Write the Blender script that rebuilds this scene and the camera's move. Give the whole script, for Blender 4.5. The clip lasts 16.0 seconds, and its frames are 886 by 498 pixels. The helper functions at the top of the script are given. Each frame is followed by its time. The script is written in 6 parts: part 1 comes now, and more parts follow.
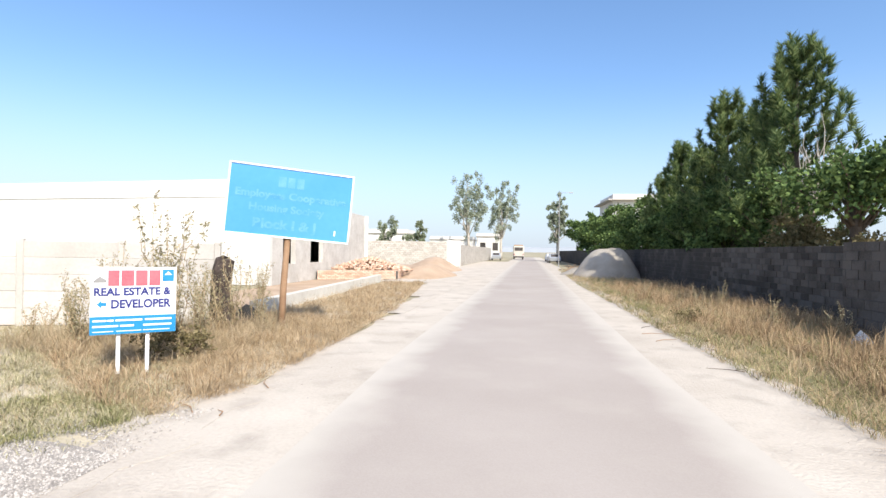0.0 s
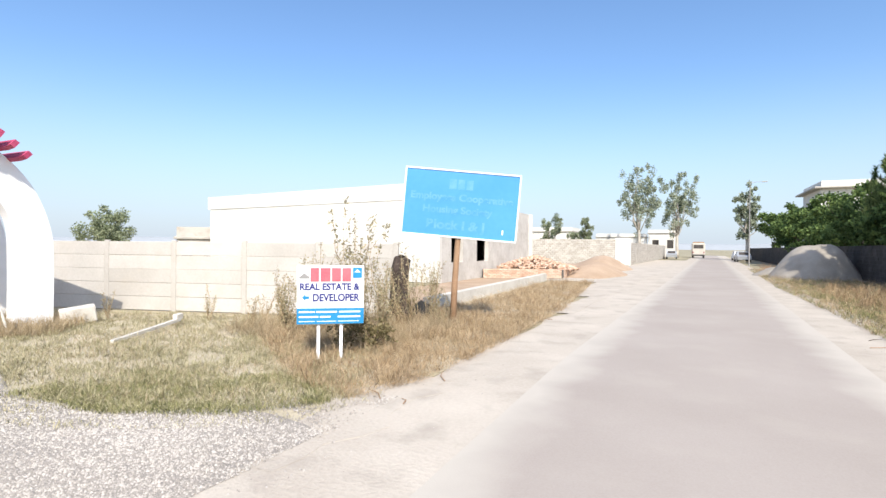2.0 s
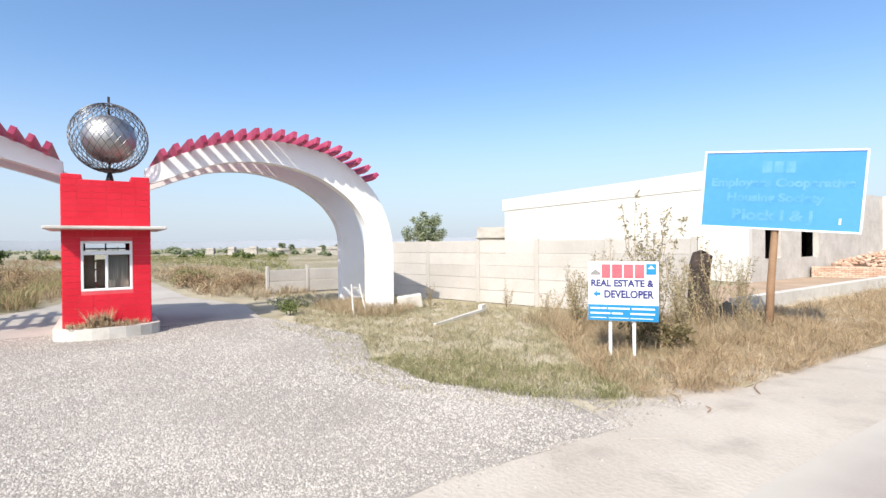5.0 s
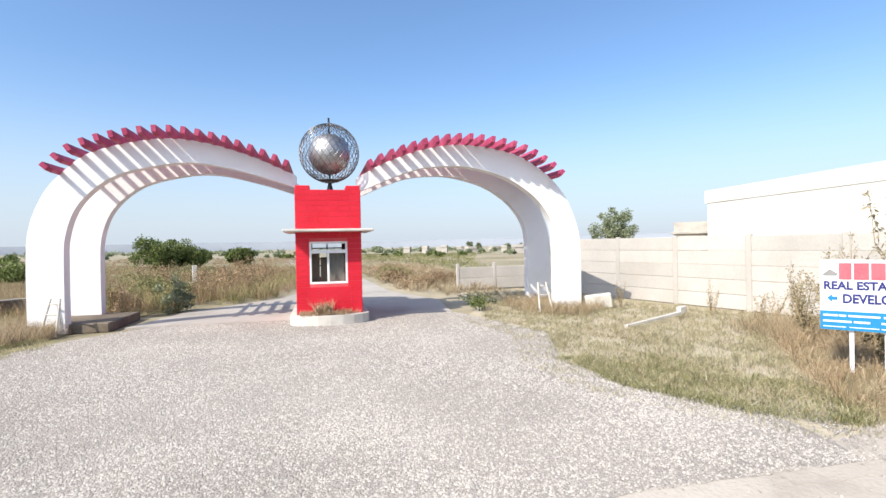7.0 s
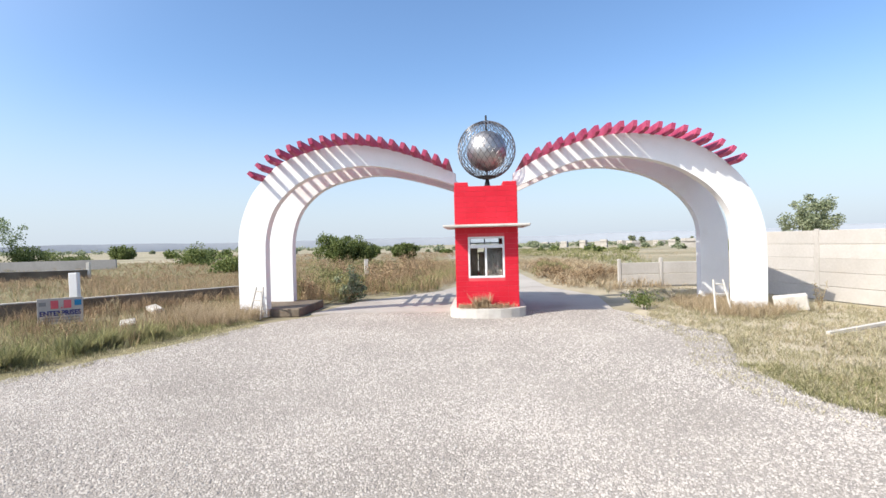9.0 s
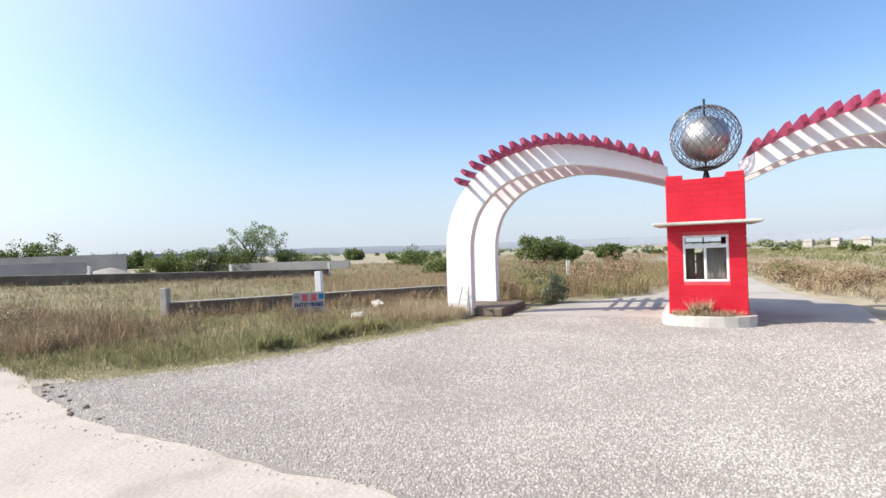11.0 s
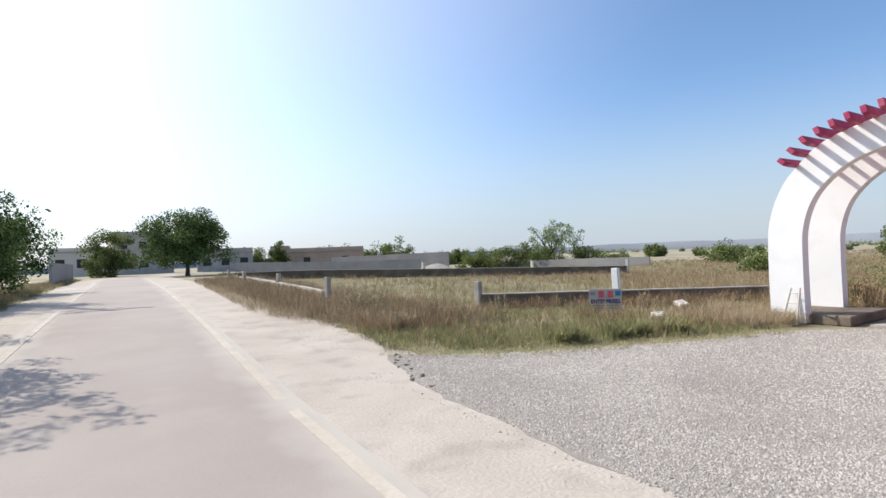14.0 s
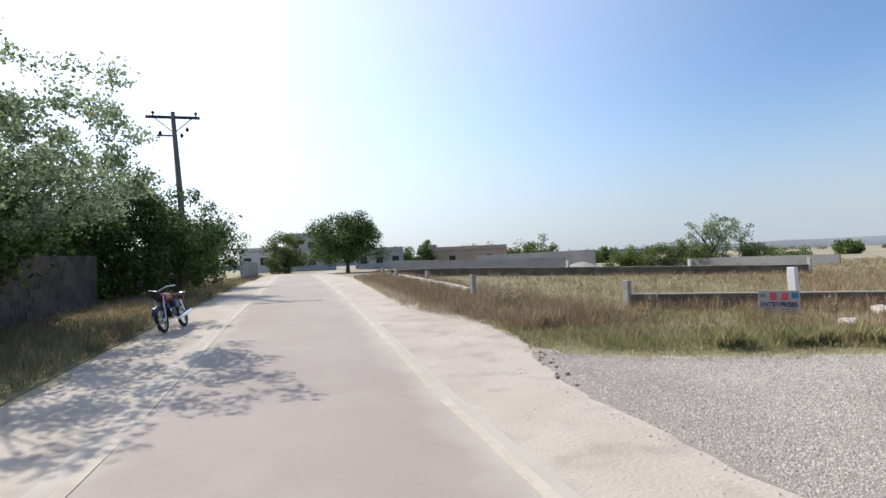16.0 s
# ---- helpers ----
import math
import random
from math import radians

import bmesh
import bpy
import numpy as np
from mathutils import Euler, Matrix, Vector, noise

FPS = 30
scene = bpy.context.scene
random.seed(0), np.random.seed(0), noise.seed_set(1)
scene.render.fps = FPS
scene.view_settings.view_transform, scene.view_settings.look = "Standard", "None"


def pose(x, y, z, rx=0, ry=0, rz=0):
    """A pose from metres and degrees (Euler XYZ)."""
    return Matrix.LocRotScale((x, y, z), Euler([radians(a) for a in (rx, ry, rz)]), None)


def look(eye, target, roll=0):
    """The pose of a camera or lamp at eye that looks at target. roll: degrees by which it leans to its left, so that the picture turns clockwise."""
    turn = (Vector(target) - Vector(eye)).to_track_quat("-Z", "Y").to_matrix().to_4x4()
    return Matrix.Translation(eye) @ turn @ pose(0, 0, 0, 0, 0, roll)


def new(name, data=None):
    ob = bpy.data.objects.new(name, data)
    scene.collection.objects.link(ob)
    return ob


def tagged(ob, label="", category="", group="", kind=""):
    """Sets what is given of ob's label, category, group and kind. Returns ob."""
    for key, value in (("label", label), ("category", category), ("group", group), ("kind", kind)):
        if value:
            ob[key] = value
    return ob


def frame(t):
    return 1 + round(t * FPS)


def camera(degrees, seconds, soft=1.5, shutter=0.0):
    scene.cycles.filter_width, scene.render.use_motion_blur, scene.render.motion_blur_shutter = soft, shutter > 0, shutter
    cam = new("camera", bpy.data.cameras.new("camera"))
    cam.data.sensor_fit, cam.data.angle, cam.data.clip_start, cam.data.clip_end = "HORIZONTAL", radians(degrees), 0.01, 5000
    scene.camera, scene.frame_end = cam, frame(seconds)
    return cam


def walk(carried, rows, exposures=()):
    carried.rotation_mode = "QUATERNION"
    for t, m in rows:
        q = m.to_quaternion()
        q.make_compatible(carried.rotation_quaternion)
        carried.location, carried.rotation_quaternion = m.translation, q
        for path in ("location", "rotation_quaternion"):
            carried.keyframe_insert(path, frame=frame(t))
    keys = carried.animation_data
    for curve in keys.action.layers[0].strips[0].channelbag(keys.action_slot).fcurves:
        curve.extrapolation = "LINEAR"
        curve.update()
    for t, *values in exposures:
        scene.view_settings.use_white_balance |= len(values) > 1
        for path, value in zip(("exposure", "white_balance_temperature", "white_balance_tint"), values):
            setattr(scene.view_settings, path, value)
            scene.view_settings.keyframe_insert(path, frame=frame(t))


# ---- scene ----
# x east, y north along the road, z up; the camera is held at standing height on the road
EYE = 1.65
cam = camera(81.45, 16.0)
PATH = [
    (0.0, -0.062, 0.328, 90.16, -0.97, 7.20),
    (0.5, -0.065, 0.311, 90.03, -0.79, 11.59),
    (1.0, -0.077, 0.308, 89.93, -0.70, 16.32),
    (1.5, -0.109, 0.325, 89.82, -0.67, 21.05),
    (2.0, -0.173, 0.335, 89.77, -0.57, 25.18),
    (2.5, -0.156, 0.296, 89.70, -0.32, 30.78),
    (3.0, -0.142, 0.247, 89.61, -0.14, 36.91),
    (3.5, -0.136, 0.210, 89.55, -0.12, 42.13),
    (4.0, -0.133, 0.201, 89.47, 0.09, 46.84),
    (6.5, -0.110, 0.137, 89.40, 0.94, 71.26),
    (7.0, -0.100, 0.129, 89.44, 1.09, 76.58),
    (7.5, -0.077, 0.126, 89.45, 1.29, 81.49),
    (8.0, -0.070, 0.126, 89.23, 1.39, 85.40),
    (10.5, -0.117, 0.057, 89.87, 1.69, 109.83),
    (11.0, -0.144, 0.087, 90.01, 1.94, 115.93),
    (11.5, -0.142, 0.102, 90.11, 1.96, 121.31),
    (12.0, -0.117, 0.116, 90.33, 2.08, 127.19),
    (12.5, -0.087, 0.137, 90.47, 2.22, 133.33),
    (13.0, -0.079, 0.174, 90.62, 2.35, 139.03),
    (13.5, -0.070, 0.191, 90.77, 2.42, 143.88),
    (14.0, -0.074, 0.204, 90.89, 2.43, 148.19),
    (14.5, -0.062, 0.208, 91.00, 2.50, 152.26),
    (15.0, -0.035, 0.253, 91.11, 2.50, 156.27),
    (15.5, -0.009, 0.300, 91.25, 2.52, 160.18),
    (16.0, 0.007, 0.347, 91.37, 2.47, 164.04),
]
walk(cam, [(t, pose(x, y, EYE, rx, ry, rz)) for t, x, y, rx, ry, rz in PATH],
     [(0.0, 0.48), (1.5, 0.42), (3.0, 0.36), (4.0, 0.32), (6.5, 0.37), (8.0, 0.39), (11.0, 0.38), (12.5, 0.3), (13.5, 0.19), (16.0, 0.03)])

# ---- light ----
SUN_TO = Vector((0.55, -0.875, 0.94)).normalized()
world = bpy.data.worlds.new("world")
scene.world = world
world.use_nodes = True
wn, wl = world.node_tree.nodes, world.node_tree.links
sky = wn.new("ShaderNodeTexSky")
sky.sky_type, sky.sun_disc = "NISHITA", False
sky.sun_elevation = math.asin(SUN_TO.z)
sky.sun_rotation = math.atan2(SUN_TO.x, SUN_TO.y)
sky.air_density, sky.dust_density, sky.ozone_density, sky.altitude = 1.0, 2.0, 1.0, 300
clear = wn.new("ShaderNodeMix")
clear.data_type, clear.blend_type = "RGBA", "MULTIPLY"
clear.inputs[0].default_value, clear.inputs[7].default_value = 1.0, (0.83, 1.01, 1.18, 1.0)
wl.new(sky.outputs[0], clear.inputs[6])
# dust haze: a pale veil low over the horizon and a white glare towards the sun
where = wn.new("ShaderNodeTexCoord")
part_z, low, toward, glare = wn.new("ShaderNodeSeparateXYZ"), wn.new("ShaderNodeMapRange"), wn.new("ShaderNodeVectorMath"), wn.new("ShaderNodeMapRange")
wl.new(where.outputs["Generated"], part_z.inputs[0])
low.interpolation_type = "SMOOTHERSTEP"
for k, v in zip((1, 2, 3, 4), (-0.05, 0.34, 0.85, 0.0)):
    low.inputs[k].default_value = v
wl.new(part_z.outputs[2], low.inputs[0])
toward.operation, toward.inputs[1].default_value = "DOT_PRODUCT", SUN_TO
wl.new(where.outputs["Generated"], toward.inputs[0])
glare.interpolation_type = "SMOOTHSTEP"
for k, v in zip((1, 2, 3, 4), (0.2, 1.0, 0.0, 1.0)):
    glare.inputs[k].default_value = v
wl.new(toward.outputs["Value"], glare.inputs[0])
veil, white = wn.new("ShaderNodeMix"), wn.new("ShaderNodeMix")
veil.data_type = white.data_type = "RGBA"
white.blend_type = "ADD"
veil.inputs[7].default_value, white.inputs[7].default_value = (3.7, 4.15, 4.75, 1.0), (2.7, 2.3, 2.02, 1.0)
wl.new(low.outputs[0], veil.inputs[0])
wl.new(clear.outputs[2], veil.inputs[6])
wl.new(glare.outputs[0], white.inputs[0])
wl.new(veil.outputs[2], white.inputs[6])
wl.new(white.outputs[2], wn["Background"].inputs[0])
wn["Background"].inputs[1].default_value = 0.15
sun = new("sun", bpy.data.lights.new("sun", "SUN"))
sun.data.energy, sun.data.angle, sun.data.color = 4.8, radians(0.5), (1.0, 0.93, 0.83)
sun.matrix_world = look((0, 0, 30), Vector((0, 0, 30)) - SUN_TO)

# ---- materials ----
def surface(name, a, b, coarse=0.6, fine=25.0, rough=0.9, bump=0.3, metal=0.0, dirt=None, island=0.0, object_random=0.0, depth=0.01, spec=0.3):
    """Two colours mixed by a coarse and a fine noise in metres, with relief; pieces vary singly."""
    m = bpy.data.materials.new(name)
    m.use_nodes = True
    n, l = m.node_tree.nodes, m.node_tree.links
    p = n["Principled BSDF"]
    geo = n.new("ShaderNodeNewGeometry")
    n1, n2 = n.new("ShaderNodeTexNoise"), n.new("ShaderNodeTexNoise")
    n1.inputs["Scale"].default_value, n1.inputs["Detail"].default_value = coarse, 5
    n2.inputs["Scale"].default_value, n2.inputs["Detail"].default_value = fine, 3
    for k in (n1, n2):
        l.new(geo.outputs["Position"], k.inputs["Vector"])
    add = n.new("ShaderNodeMath")
    add.operation, add.inputs[1].default_value = "MULTIPLY_ADD", 0.45
    l.new(n2.outputs[0], add.inputs[0])
    l.new(n1.outputs[0], add.inputs[2])
    value = add.outputs[0]
    for amount, source in ((island, geo.outputs["Random Per Island"]), (object_random, n.new("ShaderNodeObjectInfo").outputs["Random"])):
        if amount:
            k = n.new("ShaderNodeMath")
            k.operation, k.inputs[1].default_value = "MULTIPLY_ADD", amount
            l.new(source, k.inputs[0])
            l.new(value, k.inputs[2])
            k2 = n.new("ShaderNodeMath")
            k2.operation, k2.inputs[1].default_value = "SUBTRACT", amount / 2
            l.new(k.outputs[0], k2.inputs[0])
            value = k2.outputs[0]
    ramp = n.new("ShaderNodeValToRGB")
    ramp.color_ramp.elements[0].position, ramp.color_ramp.elements[1].position = 0.5, 0.95
    ramp.color_ramp.elements[0].color, ramp.color_ramp.elements[1].color = (*a, 1), (*b, 1)
    l.new(value, ramp.inputs[0])
    colour = ramp.outputs[0]
    if dirt:
        n3 = n.new("ShaderNodeTexNoise")
        n3.inputs["Scale"].default_value, n3.inputs["Detail"].default_value = coarse * 2.7, 6
        l.new(geo.outputs["Position"], n3.inputs["Vector"])
        r3 = n.new("ShaderNodeMapRange")
        r3.inputs[1].default_value, r3.inputs[2].default_value, r3.inputs[4].default_value = 0.52, 0.72, dirt[3]
        l.new(n3.outputs[0], r3.inputs[0])
        mix = n.new("ShaderNodeMix")
        mix.data_type = "RGBA"
        mix.inputs[7].default_value = (*dirt[:3], 1)
        l.new(r3.outputs[0], mix.inputs[0])
        l.new(colour, mix.inputs[6])
        colour = mix.outputs[2]
    l.new(colour, p.inputs["Base Color"])
    p.inputs["Roughness"].default_value, p.inputs["Metallic"].default_value = rough, metal
    p.inputs["Specular IOR Level"].default_value = spec
    if bump:
        bp = n.new("ShaderNodeBump")
        bp.inputs["Strength"].default_value, bp.inputs["Distance"].default_value = bump, depth
        l.new(n2.outputs[0], bp.inputs["Height"])
        l.new(bp.outputs[0], p.inputs["Normal"])
    return m


def leafy(name, a, b, coarse=1.5, thin=0.35, upright=0.0):
    """Leaf or blade: colour varies from piece to piece, some light passes through."""
    m = surface(name, a, b, coarse, 6, 0.75, 0, island=0.7, spec=0.2)
    n, l = m.node_tree.nodes, m.node_tree.links
    p, out = n["Principled BSDF"], n["Material Output"]
    tr, mix = n.new("ShaderNodeBsdfTranslucent"), n.new("ShaderNodeMixShader")
    l.new(p.inputs["Base Color"].links[0].from_socket, tr.inputs["Color"])
    mix.inputs[0].default_value = thin
    if upright:
        # blades share the light of the turf they stand in
        nm, vm = n.new("ShaderNodeMix"), n.new("ShaderNodeVectorMath")
        nm.data_type, vm.operation = "VECTOR", "NORMALIZE"
        nm.inputs[0].default_value, nm.inputs[5].default_value = upright, (0, 0, 1)
        l.new(n["Geometry"].outputs["Normal"], nm.inputs[4])
        l.new(nm.outputs[1], vm.inputs[0])
        l.new(vm.outputs[0], p.inputs["Normal"])
    l.new(p.outputs[0], mix.inputs[1])
    l.new(tr.outputs[0], mix.inputs[2])
    l.new(mix.outputs[0], out.inputs["Surface"])
    return m


M_FIELD = surface("dry_field", (0.20, 0.18, 0.105), (0.43, 0.37, 0.265), 0.06, 1.1, 0.95, 0.4, dirt=(0.165, 0.17, 0.085, 0.8), depth=0.05)
M_SOIL = surface("verge_soil", (0.42, 0.365, 0.26), (0.54, 0.475, 0.365), 0.5, 9, 0.95, 0.6, dirt=(0.33, 0.30, 0.175, 0.6), depth=0.04)
M_FIELDSOIL = surface("field_soil", (0.185, 0.17, 0.085), (0.29, 0.25, 0.145), 0.35, 7, 0.95, 0.6, dirt=(0.14, 0.155, 0.06, 0.7), depth=0.04)
M_ROAD = surface("worn_asphalt", (0.315, 0.272, 0.238), (0.375, 0.33, 0.293), 0.35, 60, 0.85, 0.35, dirt=(0.42, 0.375, 0.325, 0.3), depth=0.006)
M_SHOULDER = surface("dusty_shoulder", (0.40, 0.35, 0.293), (0.505, 0.453, 0.386), 0.7, 26, 0.95, 0.6, dirt=(0.32, 0.28, 0.235, 0.65), depth=0.016)
M_GRAVELBED = surface("gravel_bed", (0.245, 0.221, 0.193), (0.355, 0.322, 0.284), 0.4, 60, 0.95, 0.8, dirt=(0.33, 0.298, 0.255, 0.6), depth=0.02)
M_STONE = surface("gravel_stone", (0.275, 0.25, 0.223), (0.49, 0.452, 0.407), 0.5, 12, 0.9, 0, island=0.6)
M_DRIVE = surface("dusty_drive", (0.345, 0.314, 0.278), (0.435, 0.4, 0.355), 0.3, 22, 0.95, 0.5, dirt=(0.26, 0.235, 0.2, 0.55), depth=0.012)
M_WHITE = surface("white_paint", (0.79, 0.79, 0.785), (0.85, 0.85, 0.845), 0.8, 30, 0.7, 0.12, dirt=(0.70, 0.68, 0.65, 0.3), depth=0.004)
M_PLASTER = surface("white_plaster", (0.60, 0.58, 0.535), (0.71, 0.69, 0.65), 0.35, 14, 0.9, 0.2, dirt=(0.60, 0.55, 0.47, 0.5), depth=0.008)
M_PRECAST = surface("precast_concrete", (0.40, 0.375, 0.34), (0.51, 0.482, 0.445), 0.8, 20, 0.9, 0.4, dirt=(0.42, 0.38, 0.33, 0.4), object_random=0.25)
M_REDTILE = surface("red_tile", (0.58, 0.012, 0.028), (0.66, 0.02, 0.04), 2.0, 40, 0.5, 0.1, object_random=0.15, depth=0.002)
M_REDGROUT = surface("red_grout", (0.60, 0.07, 0.085), (0.68, 0.12, 0.13), 3, 40, 0.8, 0.1)
M_REDBEAM = surface("red_paint", (0.32, 0.025, 0.08), (0.48, 0.085, 0.16), 2.0, 30, 0.55, 0.12, dirt=(0.50, 0.14, 0.17, 0.4), depth=0.003)
M_CONCRETE = surface("grey_concrete", (0.34, 0.312, 0.275), (0.45, 0.418, 0.372), 1.2, 30, 0.9, 0.3, dirt=(0.25, 0.24, 0.22, 0.5))
M_PALECONC = surface("pale_concrete", (0.52, 0.49, 0.44), (0.64, 0.61, 0.55), 1.2, 30, 0.9, 0.3, dirt=(0.38, 0.34, 0.28, 0.5))
# Darker than bare concrete: shade on the east walls is in this colour.
M_BLOCK = surface("shaded_concrete_block", (0.055, 0.045, 0.038), (0.135, 0.115, 0.098), 1.1, 30, 0.95, 0.5, object_random=0.5, island=0.25, dirt=(0.055, 0.046, 0.038, 0.5))
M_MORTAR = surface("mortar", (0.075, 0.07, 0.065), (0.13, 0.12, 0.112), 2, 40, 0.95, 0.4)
M_PALEBLOCK = surface("pale_block", (0.37, 0.338, 0.295), (0.50, 0.462, 0.412), 1.0, 20, 0.95, 0.4, island=0.4, dirt=(0.31, 0.265, 0.21, 0.55))
M_BRICK = surface("red_brick", (0.47, 0.305, 0.215), (0.63, 0.465, 0.36), 3, 30, 0.95, 0.4, island=0.5, object_random=0.5)
M_RAWBLOCK = surface("raw_block", (0.46, 0.43, 0.39), (0.60, 0.57, 0.525), 1.4, 12, 0.95, 0.5, dirt=(0.38, 0.335, 0.28, 0.5), depth=0.02)
M_EARTH = surface("orange_earth", (0.33, 0.235, 0.16), (0.43, 0.325, 0.235), 0.8, 12, 0.95, 0.5, depth=0.03)
M_SAND = surface("grey_sand", (0.27, 0.24, 0.2), (0.37, 0.335, 0.29), 1.2, 20, 0.95, 0.5, depth=0.03)
M_STEEL = surface("brushed_steel", (0.41, 0.405, 0.40), (0.53, 0.525, 0.52), 3, 60, 0.5, 0.03, metal=1.0, depth=0.002, spec=0.5)
M_WIRE = surface("dull_wire", (0.15, 0.147, 0.145), (0.24, 0.235, 0.23), 6, 60, 0.45, 0, metal=0.8)
M_IRON = surface("dark_iron", (0.03, 0.03, 0.032), (0.06, 0.055, 0.055), 5, 50, 0.5, 0.05, metal=0.5)
M_WOOD = surface("weathered_pole", (0.24, 0.14, 0.08), (0.36, 0.23, 0.14), 3, 40, 0.85, 0.3)
M_OLDPOLE = surface("old_timber", (0.13, 0.115, 0.10), (0.20, 0.175, 0.155), 3, 40, 0.9, 0.3)
M_BARK = surface("bark", (0.07, 0.052, 0.04), (0.13, 0.10, 0.075), 4, 25, 0.95, 0.6)
M_PALEBARK = surface("pale_bark", (0.34, 0.30, 0.25), (0.48, 0.44, 0.38), 2, 15, 0.9, 0.3)
M_BURNT = surface("charred_stump", (0.04, 0.03, 0.026), (0.10, 0.075, 0.062), 5, 20, 0.95, 0.9, depth=0.04)
M_SIGNWHITE = surface("sign_white", (0.76, 0.77, 0.78), (0.82, 0.83, 0.84), 1.5, 30, 0.4, 0.02)
M_SIGNBLUE = surface("faded_sign_blue", (0.055, 0.25, 0.56), (0.075, 0.285, 0.61), 0.9, 10, 0.5, 0.02)
M_SIGNFADE = surface("faded_print", (0.07, 0.27, 0.58), (0.135, 0.34, 0.645), 6, 50, 0.5, 0)
M_BANDBLUE = surface("print_blue", (0.018, 0.2, 0.42), (0.026, 0.235, 0.47), 2, 30, 0.4, 0)
M_INK = surface("print_navy", (0.03, 0.035, 0.16), (0.04, 0.045, 0.19), 2, 30, 0.4, 0)
M_PRINTRED = surface("print_red", (0.62, 0.09, 0.12), (0.70, 0.16, 0.18), 3, 40, 0.45, 0)
M_RIM = surface("sign_edge", (0.70, 0.72, 0.74), (0.80, 0.81, 0.82), 3, 30, 0.5, 0.03)
M_ALU = surface("white_frame", (0.74, 0.74, 0.73), (0.80, 0.80, 0.79), 3, 30, 0.4, 0.02)
# Near-black in place of indoor shade: window plates and the doorway backing.
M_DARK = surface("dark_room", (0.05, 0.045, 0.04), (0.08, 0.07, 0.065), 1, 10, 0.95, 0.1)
M_STAINED = surface("stained_concrete", (0.105, 0.083, 0.06), (0.205, 0.168, 0.127), 1.2, 25, 0.95, 0.4, dirt=(0.11, 0.095, 0.08, 0.6))
M_CURTAIN = surface("window_blind", (0.20, 0.185, 0.16), (0.26, 0.24, 0.21), 3, 40, 0.9, 0.1)
M_TAN = surface("tan_render", (0.45, 0.32, 0.235), (0.54, 0.405, 0.31), 0.5, 10, 0.9, 0.1)
M_GREYWALL = surface("grey_render", (0.245, 0.238, 0.232), (0.33, 0.32, 0.31), 0.35, 8, 0.95, 0.15, dirt=(0.22, 0.21, 0.20, 0.5))
M_LINE = surface("worn_line", (0.44, 0.385, 0.31), (0.56, 0.505, 0.43), 0.9, 25, 0.9, 0.1, dirt=(0.385, 0.34, 0.29, 0.75))
M_RUBBER = surface("rubber", (0.02, 0.02, 0.02), (0.04, 0.038, 0.036), 5, 40, 0.8, 0.1)
M_CHROME = surface("chrome", (0.6, 0.6, 0.6), (0.7, 0.7, 0.7), 5, 40, 0.2, 0, metal=1.0, spec=0.5)
M_BIKEBLUE = surface("bike_blue", (0.02, 0.03, 0.09), (0.03, 0.045, 0.13), 5, 30, 0.3, 0)
M_BIKERED = surface("bike_red", (0.20, 0.014, 0.018), (0.27, 0.02, 0.022), 5, 30, 0.3, 0)
# Bluish grey holds the distance haze; there is no haze in the air.
M_HILL = surface("hazed_hills", (0.255, 0.28, 0.315), (0.295, 0.32, 0.355), 0.002, 0.02, 1.0, 0)
M_CARSILVER = surface("car_silver", (0.42, 0.44, 0.47), (0.47, 0.49, 0.52), 3, 30, 0.3, 0, metal=0.4)
M_BUS = surface("bus_paint", (0.44, 0.405, 0.345), (0.52, 0.48, 0.42), 2, 10, 0.6, 0)
M_DRYGRASS = leafy("dry_grass_blade", (0.365, 0.282, 0.162), (0.62, 0.492, 0.33), 0.7, 0.3, 0.7)
M_STRAW = leafy("straw", (0.44, 0.315, 0.18), (0.68, 0.53, 0.35), 0.9, 0.3, 0.75)
M_GREENGRASS = leafy("green_grass_blade", (0.33, 0.305, 0.16), (0.66, 0.59, 0.385), 0.5, 0.3, 0.8)
M_FIELDGRASS = leafy("field_grass_blade", (0.205, 0.185, 0.085), (0.46, 0.39, 0.23), 0.35, 0.3, 0.8)
M_FRESHGRASS = leafy("fresh_grass_blade", (0.20, 0.22, 0.085), (0.47, 0.435, 0.215), 0.6, 0.3, 0.8)
M_BRUSH = leafy("brown_brush", (0.20, 0.132, 0.072), (0.46, 0.33, 0.195), 0.5, 0.25, 0.5)
M_OLIVE = leafy("olive_tuft", (0.115, 0.125, 0.045), (0.34, 0.32, 0.14), 0.5, 0.25, 0.5)
M_STALK = leafy("dead_stalk", (0.22, 0.155, 0.085), (0.42, 0.32, 0.19), 0.8, 0.15, 0.4)
M_WEED = leafy("weed_leaf", (0.22, 0.195, 0.105), (0.45, 0.39, 0.25), 1.5, 0.4, 0.3)
M_LEAF = leafy("broad_leaf", (0.040, 0.075, 0.022), (0.165, 0.235, 0.075), 0.9, 0.22)
# Pale leaf of near trees; far trees take it in place of haze.
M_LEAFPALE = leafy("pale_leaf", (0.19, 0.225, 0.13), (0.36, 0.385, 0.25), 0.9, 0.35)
# Grey-green eucalyptus, made paler to carry the haze of its distance.
M_EUCALYPT = leafy("hazed_eucalyptus_leaf", (0.23, 0.265, 0.18), (0.42, 0.45, 0.34), 0.9, 0.45)
M_AIRYLEAF = leafy("airy_leaf", (0.14, 0.185, 0.1), (0.33, 0.385, 0.24), 0.9, 0.6)
M_PINE = leafy("pine_needles", (0.045, 0.085, 0.03), (0.19, 0.235, 0.085), 0.7, 0.25, 0.3)
M_ACACIA = leafy("thorn_leaf", (0.085, 0.118, 0.036), (0.225, 0.262, 0.095), 0.6, 0.35)
